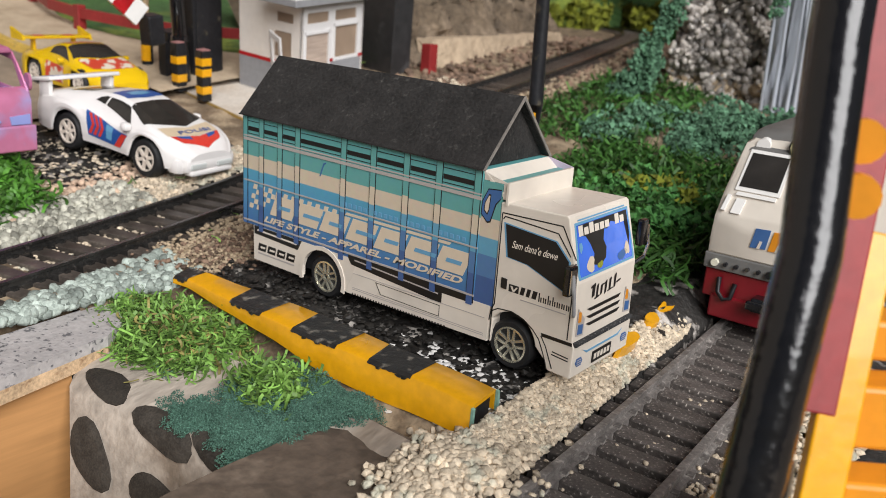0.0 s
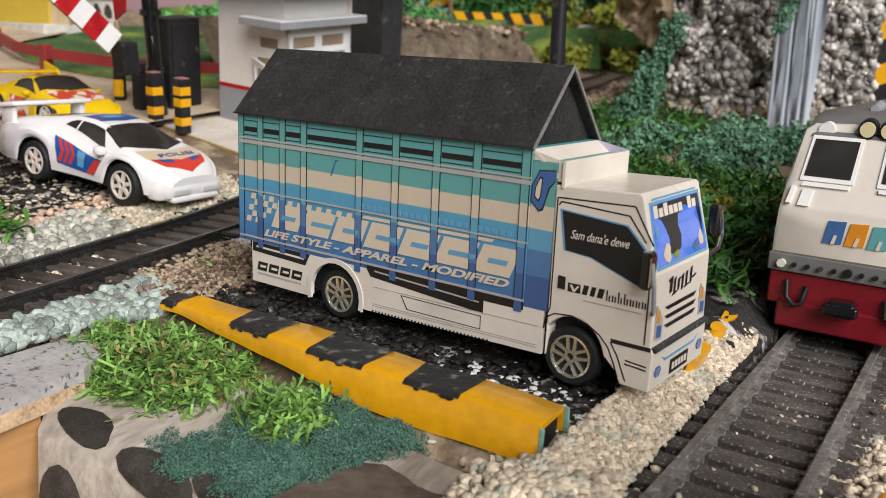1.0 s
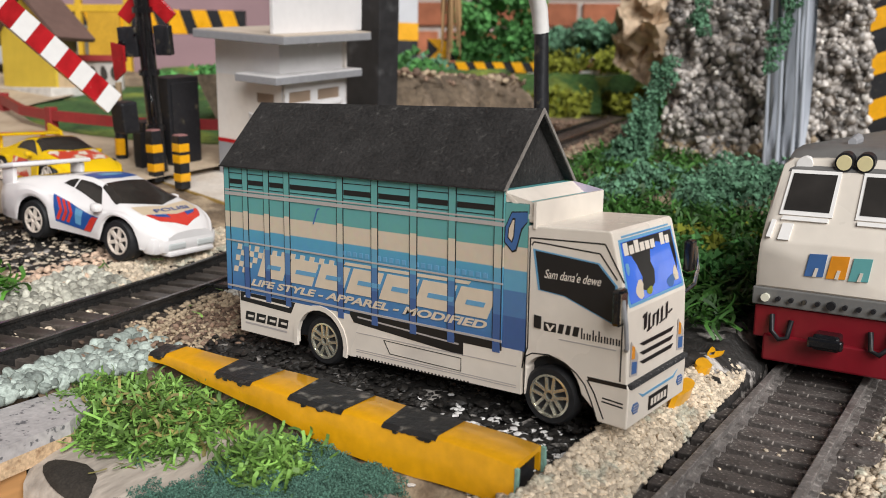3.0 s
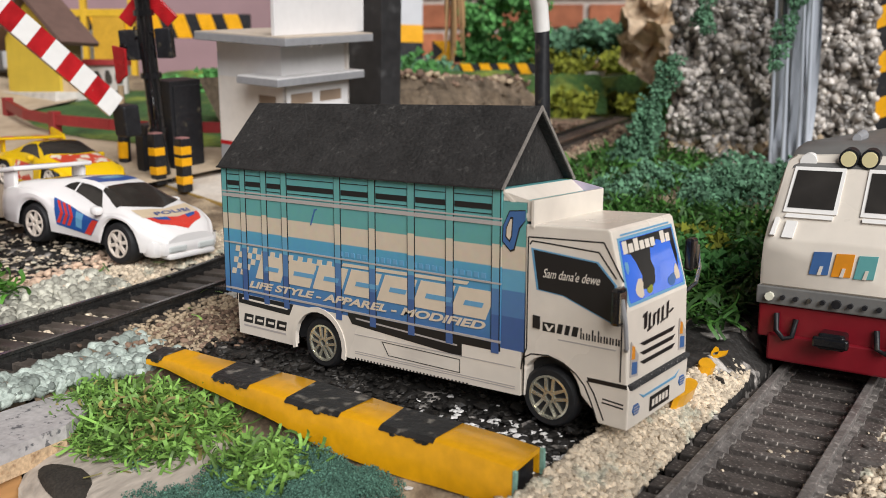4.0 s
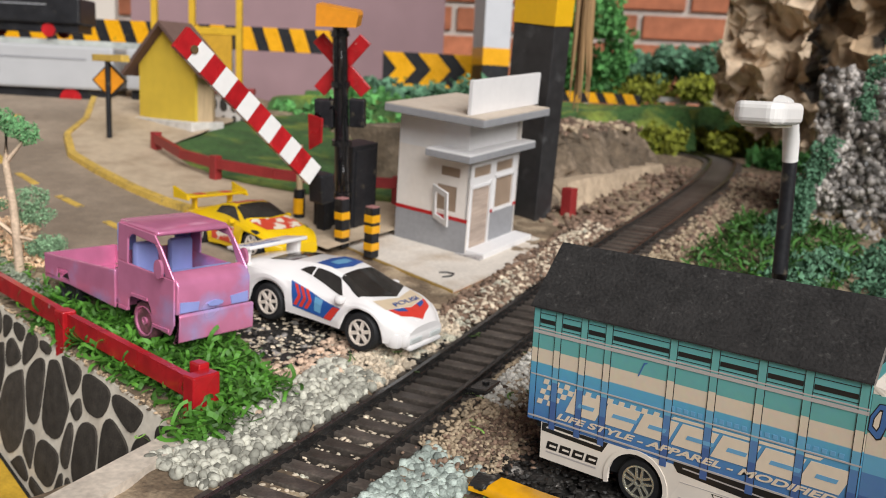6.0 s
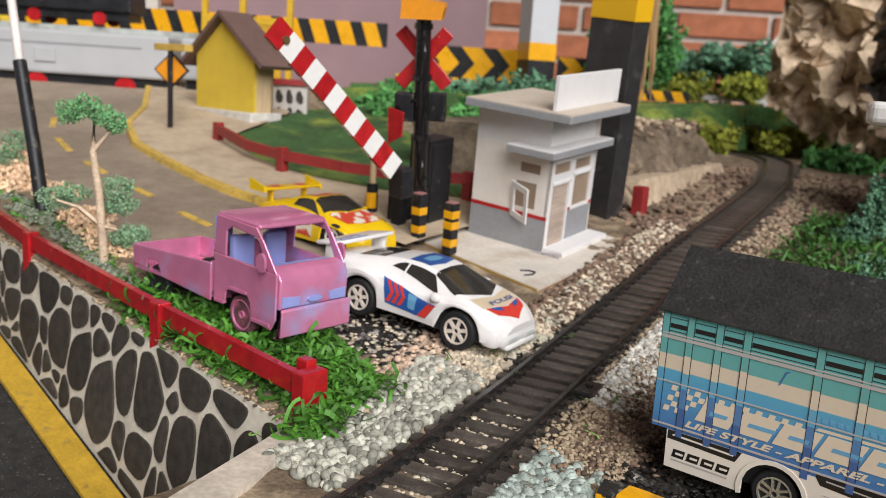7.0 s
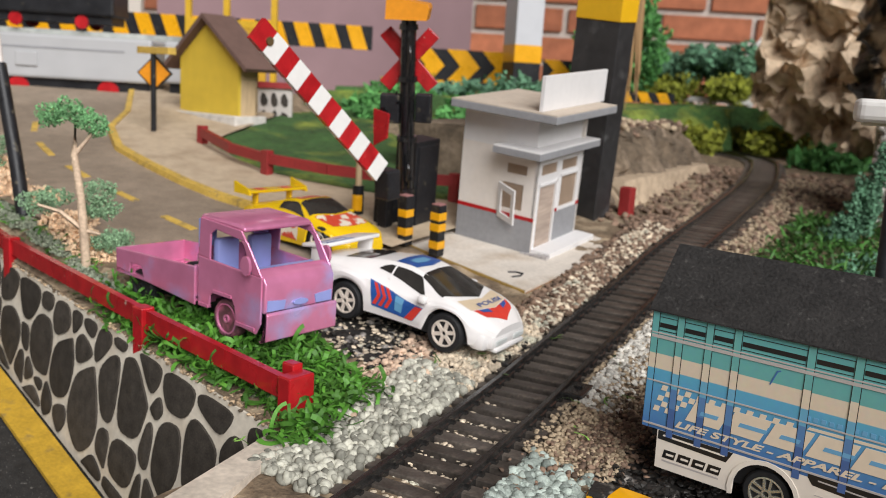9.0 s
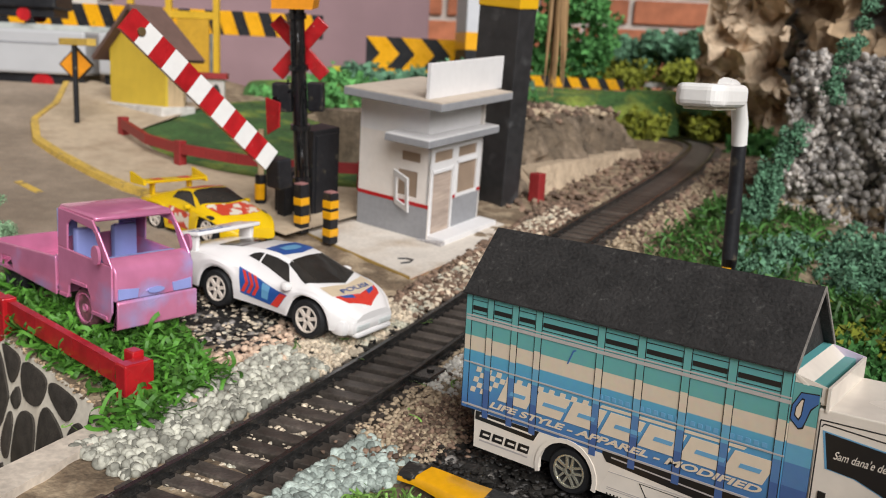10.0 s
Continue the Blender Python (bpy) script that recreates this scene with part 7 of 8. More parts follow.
def tufts(name, label, centres, n, size, material, seed, flat=0.8, category="bush", parent=None):
    """Foam foliage: many small crumbs in soft clumps. centres: (x, y, z, radius)."""
    r = np.random.RandomState(seed)
    V, F = [], []
    k = 0
    tet = np.array([[1, 1, 1], [1, -1, -1], [-1, 1, -1], [-1, -1, 1]]) / 1.7
    tf = np.array([[0, 1, 2], [0, 3, 1], [0, 2, 3], [1, 3, 2]])
    for cx, cy, cz, rad in centres:
        m = max(6, int(n * rad * rad))
        d = r.normal(size=(m, 3))
        d /= np.linalg.norm(d, axis=1)[:, None]
        lump = 1 + 0.25 * np.sin(d[:, 0:1] * 5 + cx) + 0.2 * np.sin(d[:, 1:2] * 7 + cy)
        q = d * rad * lump * r.uniform(0.55, 1.0, (m, 1)) ** 0.5
        q[:, 2] *= flat
        w = r.normal(size=(m, 4))
        w /= np.linalg.norm(w, axis=1)[:, None]
        a, b, c, e = w.T
        turn = np.array([[1 - 2 * (c * c + e * e), 2 * (b * c - a * e), 2 * (b * e + a * c)], [2 * (b * c + a * e), 1 - 2 * (b * b + e * e), 2 * (c * e - a * b)], [2 * (b * e - a * c), 2 * (c * e + a * b), 1 - 2 * (b * b + c * c)]])
        crumb = tet[None] * r.uniform(*size, (m, 1, 1)) * r.uniform(0.6, 1.3, (m, 1, 3))
        V.append((np.einsum("ijm,mkj->mki", turn, crumb) + (q + (cx, cy, cz))[:, None, :]).reshape(-1, 3))
        F.append((tf[None] + 4 * (k + np.arange(m))[:, None, None]).reshape(-1, 3))
        k += m
    ob = raw(name, np.concatenate(V), np.concatenate(F), material, parent)
    if parent:
        return ob
    return tagged(ob, label, category, kind="stuff")


def slope_z(x, y):
    if y > -24:
        return ground_z(x, y)
    return min(ground_z(x, y), -4.5 - 0.18 * (-28 - y))


def heap(cx, cy, rx, ry, h):
    """Height of a low heap of straw over the slope."""
    return lambda x, y: slope_z(x, y) + h * rng.random() * max(0.0, 1 - ((x - cx) / rx) ** 2 - ((y - cy) / ry) ** 2) - 0.8


blades("grass", "light green shredded straw in front of the kerb", scatter(8000, lambda r: (lambda x, y: (x, y) if y < float(np.interp(x, *K_NEAR)) - 1.5 and (x - 13) ** 2 / 470 + (y + 30) ** 2 / 150 < r.uniform(0.6, 1.1) else None)(r.uniform(-12, 42), r.uniform(-45, -12)), 31), (3, 7.5), (0.25, 0.75), M_GREENLT, heap(14, -30, 25, 13, 5.5), 31, 0.12, 0.8)
blades("grass", "dry brown straws among the light green straw", scatter(900, lambda r: (r.gauss(16, 10), r.gauss(-31, 4)), 64), (2.5, 6), (0.25, 0.7), M_STRAWBR, heap(14, -30, 25, 13, 6), 64, 0.12, 0.8)
blades("grass", "light green straw tuft near the kerb", scatter(2900, lambda r: (lambda x, y: (x, y) if (x - 48) ** 2 / 75 + (y + 31) ** 2 / 50 < r.uniform(0.6, 1.1) else None)(r.uniform(34, 60), r.uniform(-42, -22)), 32), (3, 7.5), (0.25, 0.75), M_GREENLT, heap(48, -31, 11, 8, 6), 32, 0.15, 0.95)
blades("grass", "green curly straw under the pickup and along the wall", scatter(3000, lambda r: (lambda x, y: (x, y) if y > front_y(x) + (5 if x > -100 else 1.5) and y < -4 - 0.25 * (x + 110) * (x > -110) - (18 if x < -145 else 0) else None)(r.uniform(-175, -66), r.uniform(-45, 4)), 33), (4.5, 10), (0.6, 1.35), M_GREENGRASS, lambda x, y: ground_z(x, y) + 3.5 * rng.random() - 0.5, 33, 0.5, 1.1)
blades("grass", "green straw tuft over the wall end", scatter(150, lambda r: (r.gauss(-67, 2.6), r.gauss(-41, 4)), 34), (5, 10), (0.7, 1.4), M_GREENGRASS, lambda x, y: 1.0 + 2 * rng.random(), 34, 0.6, 1.0)
blades("grass", "green straw behind the paper truck", scatter(6500, lambda r: (r.uniform(8, 88), r.uniform(62, 170)), 35), (4, 8), (0.5, 1.0), M_GREENDK, lambda x, y: ground_z(min(x, 88), y) + 1, 35, 0.9, 0.5)
blades("grass", "green straw beside the far track", scatter(2200, lambda r: (lambda y: (left_x(y) + r.uniform(34, 95), y))(r.uniform(165, 300)), 36), (4, 9), (0.6, 1.2), M_GREENDK, lambda x, y: ground_z(x, y) + 1, 36, 0.9, 0.5)
blades("grass", "loose green straws on the gravel and tracks", [(-30, 20), (-36, 52), (-52, 22), (-20, 5), (-24, 30), (-22, 33), (-58, 60), (-66, 30), (-75, 16), (-120, 40), (-72, -58)] * 2, (2.5, 5), (0.4, 0.8), M_GREENLT, lambda x, y: ground_z(x, y) + 1.5 if x < 80 else -4, 37, 0.2, 0.5)
blades("grass", "green straw on the strip above the wall", scatter(300, lambda r: (lambda x: (x, front_y(x) + r.uniform(3, 16)))(r.uniform(-330, -160)), 38), (3, 7), (0.5, 1.2), M_GREENGRASS, ground_z, 38, 0.6, 0.5)

stones("crumbs", "sandy soil crumbs along the top of the stone wall", scatter(1500, lambda r: (lambda x: (x, wall_top(x).y + r.uniform(-0.4, 6)))(r.uniform(-330, -74)), 63), (0.5, 1.8), M_SANDCR, seed=63, flat=0.6, zfun=lambda x, y: wall_top(x).z + 0.1)
r4 = random.Random(4)


def slope_top(x, y):
    """Height of the plaster slope near its upper edge."""
    k = min(1.0, max(0.0, (-28 - y) / 22))
    return -4.5 - 4.5 * k


tufts("moss", "teal-green flock on the slope before the kerb", [(lambda x, y: (x, y, slope_top(x, y) + 0.2, r4.uniform(2.4, 4.2)))(r4.uniform(41, 64) + 0.25 * (y + 38), y) for y in (r4.uniform(-48, -25) for _ in range(150))], 110, (0.1, 0.22), M_FLOCK, 41, 0.45, "moss")
tufts("moss", "teal-green flock below the straw", [(lambda x, y: (x, y, slope_z(x, y) - 0.4, r4.uniform(2.4, 3.8)))(r4.gauss(43, 6), r4.gauss(-43.5, 2.2)) for _ in range(34)], 130, (0.1, 0.22), M_FLOCK, 40, 0.5, "moss")
tufts("moss", "teal-green flock at the end of the straw", [(-4, -30, -5, 4), (2, -36, -6, 3.5), (60, -27, -6.5, 4), (66, -25, -6.5, 3.5), (24, -38, -8, 4)], 120, (0.1, 0.24), M_FLOCK, 42, 0.5, "moss")
r5 = random.Random(5)
tufts("moss", "dark green flock strip along the wall top", [(x, front_y(x) + r5.uniform(9, 15), ground_z(x, front_y(x) + 12) + 0.2, r5.uniform(3.5, 5)) for x in np.arange(-330, -80, 4.0)], 12, (0.3, 0.7), M_MOSS, 43, 0.25, "moss")
tufts("bush", "dark teal-green foam bushes behind the paper truck", [(r5.uniform(-10, 70), r5.uniform(175, 255), r5.uniform(13, 21), r5.uniform(8, 12)) for _ in range(34)], 5.0, (0.7, 1.5), M_FOAM, 44)
tufts("bush", "yellow-green foam crumbs behind the paper truck", [(r5.uniform(22, 75), r5.uniform(110, 160), ground_z(40, 130) + 2, r5.uniform(4, 8)) for _ in range(11)], 2.5, (0.8, 1.8), M_YGREEN, 45, 0.6)
tufts("bush", "bright green foam clumps behind the paper truck", [(r5.uniform(30, 92), r5.uniform(95, 170), ground_z(50, 120), r5.uniform(5, 10)) for _ in range(18)], 2.0, (0.9, 2.0), M_FOAM2, 46, 0.6)
tufts("bush", "dark green foam hanging on the cliff", [(lambda u: (-34 + 24 * u + r5.uniform(-3, 3), 250 + 16 * u, 20 + 52 * u + r5.uniform(-14, 0), r5.uniform(4.5, 7)))(r5.random()) for _ in range(24)], 5.0, (0.6, 1.3), M_FOAM, 47)
# foam vines climbing the rock
for pts in ([(-30, 252, 25), (-20, 258, 48), (-10, 264, 76)], [(2, 262, 84), (8, 268, 110), (12, 272, 150)], [(30, 280, 70), (34, 290, 110)]):
    cl = []
    for a, b in zip(pts, pts[1:]):
        for k in range(7):
            f = k / 7
            cl.append(tuple(a[i] + (b[i] - a[i]) * f + r5.uniform(-2.5, 2.5) for i in range(3)) + (r5.uniform(3, 5),))
    tufts("vine", "green foam vine climbing the rock", cl, 8.0, (0.5, 1.2), M_FOAM, 48)

# wire-and-foam tree
CRIGHT = Vector((0.8, 0.59, 0))
tree = thing("model_tree", "small model tree with a twisted twig trunk and foam leaves", "tree", -204, -21, 13.5)
trunk = [Vector((0, 0, -2)), CRIGHT * -0.8 + Vector((0, 0, 14)), CRIGHT * -1.6 + Vector((0, 0, 26)), CRIGHT * -3.6 + Vector((0, 0, 40)), CRIGHT * -2.8 + Vector((0, 0, 53))]
CBACK = Vector((-0.59, 0.8, 0))
bm = tube(bmesh.new(), trunk, [1.7, 1.6, 1.4, 1.2, 0.9], 8)
tube(bm, [trunk[1], CRIGHT * -9 + Vector((0, 0, 20)), CRIGHT * -17 + Vector((0, 0, 22))], [1.0, 0.8, 0.5], 6)
tube(bm, [trunk[1], CRIGHT * 5 + Vector((0, 0, 13))], [0.9, 0.5], 6)
tube(bm, [trunk[3], CRIGHT * 3 + Vector((0, 0, 48))], [0.9, 0.5], 6)
part("trunk", bm, M_BARK, tree, "brown twig trunk", smooth=60)
tufts("crown", "", [(CRIGHT.x * a, CRIGHT.y * a, b, c) for a, b, c in ((-11, 54, 4.5), (-6, 55.5, 5), (0, 53, 4.5), (3.5, 51.5, 4.5), (-12, 51.5, 3.5), (5, 49, 3.2))], 26, (0.25, 0.6), M_CROWN, 51, 0.7, parent=tree)
tufts("crown", "", [(CRIGHT.x * a + 6 * CBACK.x, CRIGHT.y * a + 6 * CBACK.y, b, c) for a, b, c in ((-20, 22, 6), (-14, 24, 5), (2, 27, 6), (4, 21, 5), (0, 20, 4), (7, 10, 5.5), (3, 9, 4), (11, 11, 3.5))], 26, (0.25, 0.6), M_CROWN2, 52, 0.65, parent=tree)
tufts("bush", "dark green foam bush at the road side", [(-322, -2, 40, 6), (-328, 4, 46, 6), (-330, 0, 36, 6)], 8, (0.4, 0.9), M_CROWN2, 53, 0.7)
tufts("tuft", "orange-brown dry tuft beside the road", [(-250, -8, 20, 8), (-240, -9, 19, 7), (-230, -10, 18, 7), (-220, -12, 17, 7), (-284, 2, 26, 8), (-246, -2, 22, 7)], 8, (0.7, 1.5), M_TUFT, 54, 0.7, "tuft")
tufts("tuft", "orange-brown dry tuft at the bend", [(-330, 4, 32, 10), (-318, 2, 30, 9), (-342, 6, 34, 10), (-302, -4, 26, 8), (-208, -14, 15, 6), (-312, -8, 26, 7)], 8, (0.7, 1.5), M_TUFT, 55, 0.7, "tuft")

# ---- rocks ----
def rock_sheet(name, label, a, b, z0, z1, depth, material, nu=46, nv=34, amp=10, lean=0.2, seed=0, bulge=12, flat=True, scale=0.05, wrap=0.0, rise=0.0):
    """A crumpled rock face between two ground points, with a back to give it body."""
    a, b = Vector((*a, 0)), Vector((*b, 0))
    d = (b - a).normalized()
    n = Vector((d.y, -d.x, 0))
    V, F = [], []
    for j in range(nv + 1):
        v = j / nv
        for i in range(nu + 1):
            u = i / nu
            p = a.lerp(b, u)
            low = z0 + rise * max(0.0, 0.45 - u) / 0.45
            z = low + (z1 - low) * v
            q = Vector((p.x, p.y, z))
            k = noise.noise(q * scale + Vector((seed, 0, 0))) * amp + noise.noise(q * scale * 3.1 + Vector((0, seed, 0))) * amp * 0.5 + abs(noise.noise(q * scale * 7)) * amp * 0.3
            out = bulge * math.sin(math.pi * u) * (1 - 0.5 * v) - lean * (z - z0) + k - wrap * max(0.0, 0.3 - u) ** 2 / 0.09
            q = q + n * out + d * noise.noise(q * scale * 2 + Vector((9, 9, seed))) * amp * 0.5
            q.z += noise.noise(q * scale * 2.3 + Vector((seed, 5, 5))) * amp * 0.4
            V.append(tuple(q))
    for j in range(nv):
        for i in range(nu):
            c = j * (nu + 1) + i
            F.append((c, c + 1, c + nu + 2, c + nu + 1))
    base = len(V)
    for j in (0, nv):
        for i in (0, nu):
            q = Vector(V[j * (nu + 1) + i]) - n * depth
            V.append(tuple(q))
    ring_top = [nv * (nu + 1) + i for i in range(nu + 1)]
    F.append(tuple(ring_top + [base + 3, base + 2]))
    F.append(tuple([j * (nu + 1) for j in range(nv, -1, -1)] + [base, base + 2]))
    F.append(tuple([j * (nu + 1) + nu for j in range(nv + 1)] + [base + 3, base + 1]))
    ob = raw(name, V, F, material, smooth=not flat)
    return tagged(ob, label, "rock")


cliff = rock_sheet("rock_cliff", "crumpled grey shiny rock cliff with crevices", (-26, 298), (60, 322), 8, 104, 60, M_FOIL, 80, 110, 10, 0.12, 1, 4, scale=0.08)
M_LUMPS = mat("mixed_rock_lumps", (0.34, 0.31, 0.28), 0.3, var=0.4, scale=300, bump=0.6, island=0.75)
cv_ = [v.co / MM for v in cliff.data.vertices][:81 * 111]
for label, n, size, m_, sd in (("dark and grey lumps pressed into the cliff", 2600, (2.5, 5.5), M_LUMPS, 71), ("white glossy pebbles on the cliff", 300, (2, 4), mat("white_glossy_pebble", (0.6, 0.56, 0.5), 0.15, var=0.2, scale=300, bump=0.3, island=0.4), 72), ("tan pebbles at the foot of the cliff", 380, (3, 6), M_BALLTAN, 73)):
    rl = random.Random(sd)
    pts = rl.sample(cv_, n) if sd != 73 else rl.sample(cv_[:81 * 30], n)
    look_up = {(round(p.x, 3), round(p.y, 3)): p.z for p in pts}
    tagged(stones("rock_lumps", label, list(look_up), size, m_, seed=sd, flat=1.0, lift=0.0, zfun=lambda x, y, d=look_up: d[(x, y)]), label, "rock")
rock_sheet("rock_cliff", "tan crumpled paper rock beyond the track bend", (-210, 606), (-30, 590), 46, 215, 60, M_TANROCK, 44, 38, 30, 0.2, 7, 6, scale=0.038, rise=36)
# black noise patches paint the shade of crevices onto the brown rock
rock_sheet("rock_cliff", "brown overhanging crumpled paper rock with crevice shade painted in black patches", (-96, 462), (80, 436), 70, 190, 40, mat("shade_patched_paper_rock", (0.36, 0.25, 0.15), 0.6, var=0.5, scale=120, bump=0.6, color2=(0.03, 0.024, 0.018), mask=(28, 0.5, 0.58), dist=0.002), 40, 34, 24, 0.1, 9, 8, scale=0.04, wrap=20, rise=24)
M_BANK = mat("bank_earth", (0.11, 0.08, 0.052), 0.9, var=0.5, scale=300, bump=0.7, color2=(0.22, 0.165, 0.115), mask=(45, 0.52, 0.68), dist=0.001)
rock_sheet("earth_bank", "brown earth bank with rubble beside the far track", (-122, 196), (-152, 416), 16, 64, 90, M_BANK, 70, 20, 8, 0.62, 12, 8, scale=0.06)
rock_sheet("earth_bank", "cut tan earth face beside the far track", (-122, 226), (-150, 404), 21, 41, 10, M_TANFACE, 50, 10, 2.5, 0.3, 15, 3, scale=0.06)
wf = thing("waterfall", "silvery blue plastic waterfall beside the rock", "waterfall", 34, 296, 8)
bm = bmesh.new()
pr = None
for k in range(16):
    x = -10 + k * 1.3
    col = [bm.verts.new((x + 0.7 * math.sin(j * 0.9 + k), 0.9 * math.sin(k * 1.3 + j * 0.35) + 0.8 * math.sin(k * 2.9 + j * 0.8) - j * 0.6 + (-4 if j < 3 else 0), j * 12)) for j in range(13)]
    if pr:
        for j in range(12):
            bm.faces.new((pr[j], col[j], col[j + 1], pr[j + 1]))
    pr = col
film_m = mat("silver_blue_film", (0.4, 0.43, 0.48), 0.16, var=0.25, scale=90, bump=0.5, spec=0.8, stretch=(1, 1, 0.15), dist=0.002)
part("sheet", bm, film_m, wf, smooth=70)
for k in range(4):
    x = (-8, -2.5, 4, 7.5)[k]
    part("strand", tube(bmesh.new(), [(x, -4 - k % 3, 0), (x + 0.6 * math.sin(k), -7 - k % 2, 40), (x - 0.5, -10, 90), (x + 0.4 * math.cos(k), -12, 140)], [1.3, 0.9, 0.7, 0.8], 6), film_m, wf, smooth=70)
portal = thing("tunnel_portal", "black tunnel portal with slanted yellow stripes", "tunnel", 60, 395, 8, rz=20)
part("face", box(box(cube(-30, 0, 0, 30, 0, 140), 50, 90, 0, 30, 0, 140), 0, 50, 0, 30, 90, 140), M_BLACKP, portal, "black front")
# black sheet across the opening stands for the darkness of the tunnel
part("inside", cube(0, 50, 28, 30, 0, 90), M_BLACKP, portal)
for k in range(5):
    part("stripe", xz(bmesh.new(), [(-28, 4 + k * 24), (-2, 14 + k * 24), (-2, 25 + k * 24), (-28, 15 + k * 24)], -0.8, 0.2), M_YPAINT, portal, "yellow stripe")
    part("stripe", xz(bmesh.new(), [(52, 14 + k * 24), (88, 2 + k * 24), (88, 13 + k * 24), (52, 25 + k * 24)], -0.8, 0.2), M_YPAINT, portal, "yellow stripe")
raff = thing("raffia_bundle", "hanging bundle of brown raffia straws", "raffia", -188, 335, 72)
rr_ = random.Random(8)
for k in range(16):
    bm = bmesh.new()
    x, y = rr_.uniform(-6, 6), rr_.uniform(-4, 4)
    tube(bm, [(x * 1.4, y, rr_.uniform(0, 34)), (x, y, 50), (x * 0.7, y * 0.7, 150)], [0.3, 1.4, 1.7], 6)
    part("straw", bm, M_RAFFIA, raff)
for a, b in (((-441, 1006, 66), (-350, 1032, 178)), ((-400, 1012, 66), (-352, 1034, 172)), ((-366, 1020, 66), (-352, 1036, 150))):
    st = thing("white_stick", "thin pale stick leaning on the rock", "stick", *a)
    part("stick", cyl(bmesh.new(), (0, 0, -20), Vector(b) - Vector(a), 2.4, seg=8), M_WHITE, st)

# ---- far side: green hills, striped boards, wagons, walls ----
def hill(name, label, a, b, z0, z1, material, seed, depth=120):
    return rock_sheet(name, label, a, b, z0, z1, depth, material, 40, 10, 14, 1.2, seed, 20, scale=0.02)


hill("green_hill", "low green flocked hill behind the booth", (-420, 260), (-190, 400), 30, 72, M_LAWN, 21)
hill("green_hill", "green flocked terrace under the chevron boards", (-560, 420), (-220, 610), 30, 74, M_LAWN, 22)
hill("green_hill", "green flocked slope beside the brick wall", (-330, 690), (-60, 760), 30, 74, M_LAWN, 23)
r6 = random.Random(6)
for kk, (x0, x1, y0, y1, z0, z1, m_, n_) in enumerate(((-470, -330, 880, 960, 112, 134, M_FOAM, 22), (-420, -345, 640, 720, 90, 200, M_FOAM2, 18), (-430, -250, 280, 400, 52, 66, M_FOAM2, 20), (-330, -190, 560, 680, 36, 46, M_YGREEN, 16), (-520, -330, 430, 520, 62, 76, M_FOAM, 14), (-150, -60, 520, 640, 34, 42, M_FOAM2, 16), (-500, -320, 860, 930, 84, 102, M_YGREEN, 22))):
    tufts("bush", ("bright green leafy foam bush on the hill", "tall green foam shrubs in front of the bricks", "green foam grass on the hill", "yellow-green foam crumbs on the hill", "dark green foam along the terrace", "green foam at the track bend", "yellow-green foam far behind the bend")[kk], [(r6.uniform(x0, x1), r6.uniform(y0, y1), r6.uniform(z0, z1), r6.uniform(12, 24) * (0.6 if kk == 5 else 1)) for _ in range(n_)], 0.5, (2.4, 5), m_, 60 + kk)


def striped_board(label, a, b, z0, z1, n, chevron=False, tilt=0.5):
    a, b = Vector(a), Vector(b)
    d = b - a
    t = thing("striped_board", label, "barrier board", a.x, a.y, 0, rz=math.degrees(math.atan2(d.y, d.x)))
    L = d.length
    part("board", cube(0, L, 0, 6, z0, z1), M_BLACKP, t, "black board")
    w = L / n
    for k in range(n):
        x = k * w
        h = z1 - z0
        if chevron:
            zm = (z0 + z1) / 2
            pts = [(x, z0), (x + w * 0.55, z0), (x + w * 0.95, zm), (x + w * 0.55, z1), (x, z1), (x + w * 0.4, zm)]
        else:
            pts = [(x + w * tilt * 0.6, z0), (x + w * (0.55 + tilt * 0.6), z0), (x + w * 0.55, z1), (x, z1)]
        part("stripe", xz(bmesh.new(), pts, -0.8, 0.2), mat("far_yellow", (0.62, 0.45, 0.03), 0.5, var=0.1) if k == 0 and not chevron else M_YPAINT, t, "yellow stripe")


striped_board("black and yellow striped barrier along the far track", (-880, 230), (-566, 491), 112, 136, 15)
striped_board("black board with yellow chevrons at the bend", (-600, 592), (-503, 665), 84, 121, 3, True)
striped_board("black board with yellow chevrons by the hill", (-480, 684), (-404, 746), 92, 116, 3, True)
striped_board("small black and yellow striped barrier far behind the bend", (-520, 880), (-420, 900), 84, 98, 5)
far_rail = thing("fence_rail", "white painted rail along the far hedge", "fence rail", -490, 872, 76, rz=4)
part("rail", cube(0, 190, 0, 4, 2, 8, 0.5), M_WHITE, far_rail)
for k in range(5):
    part("post", cube(k * 44 + 2, k * 44 + 6, 0.5, 3.5, -30, 2), M_WHITE, far_rail)
striped_board("black and yellow low barrier on the terrace", (-560, 500), (-300, 650), 76, 86, 16)
part("wall_mauve", cube(-40, 360, 0, 12, 40, 420), M_MAUVE, kind="structure", label="mauve painted wall behind the far track").matrix_basis = pose(-900 * MM, 500 * MM, 0, 0, 0, 38)
part("wall_mauve", cube(-700, 0, 0, 12, 40, 420), M_ROOMWALL, kind="structure", label="pale wall behind the far track").matrix_basis = pose(-960 * MM, 470 * MM, 0, 0, 0, 38)


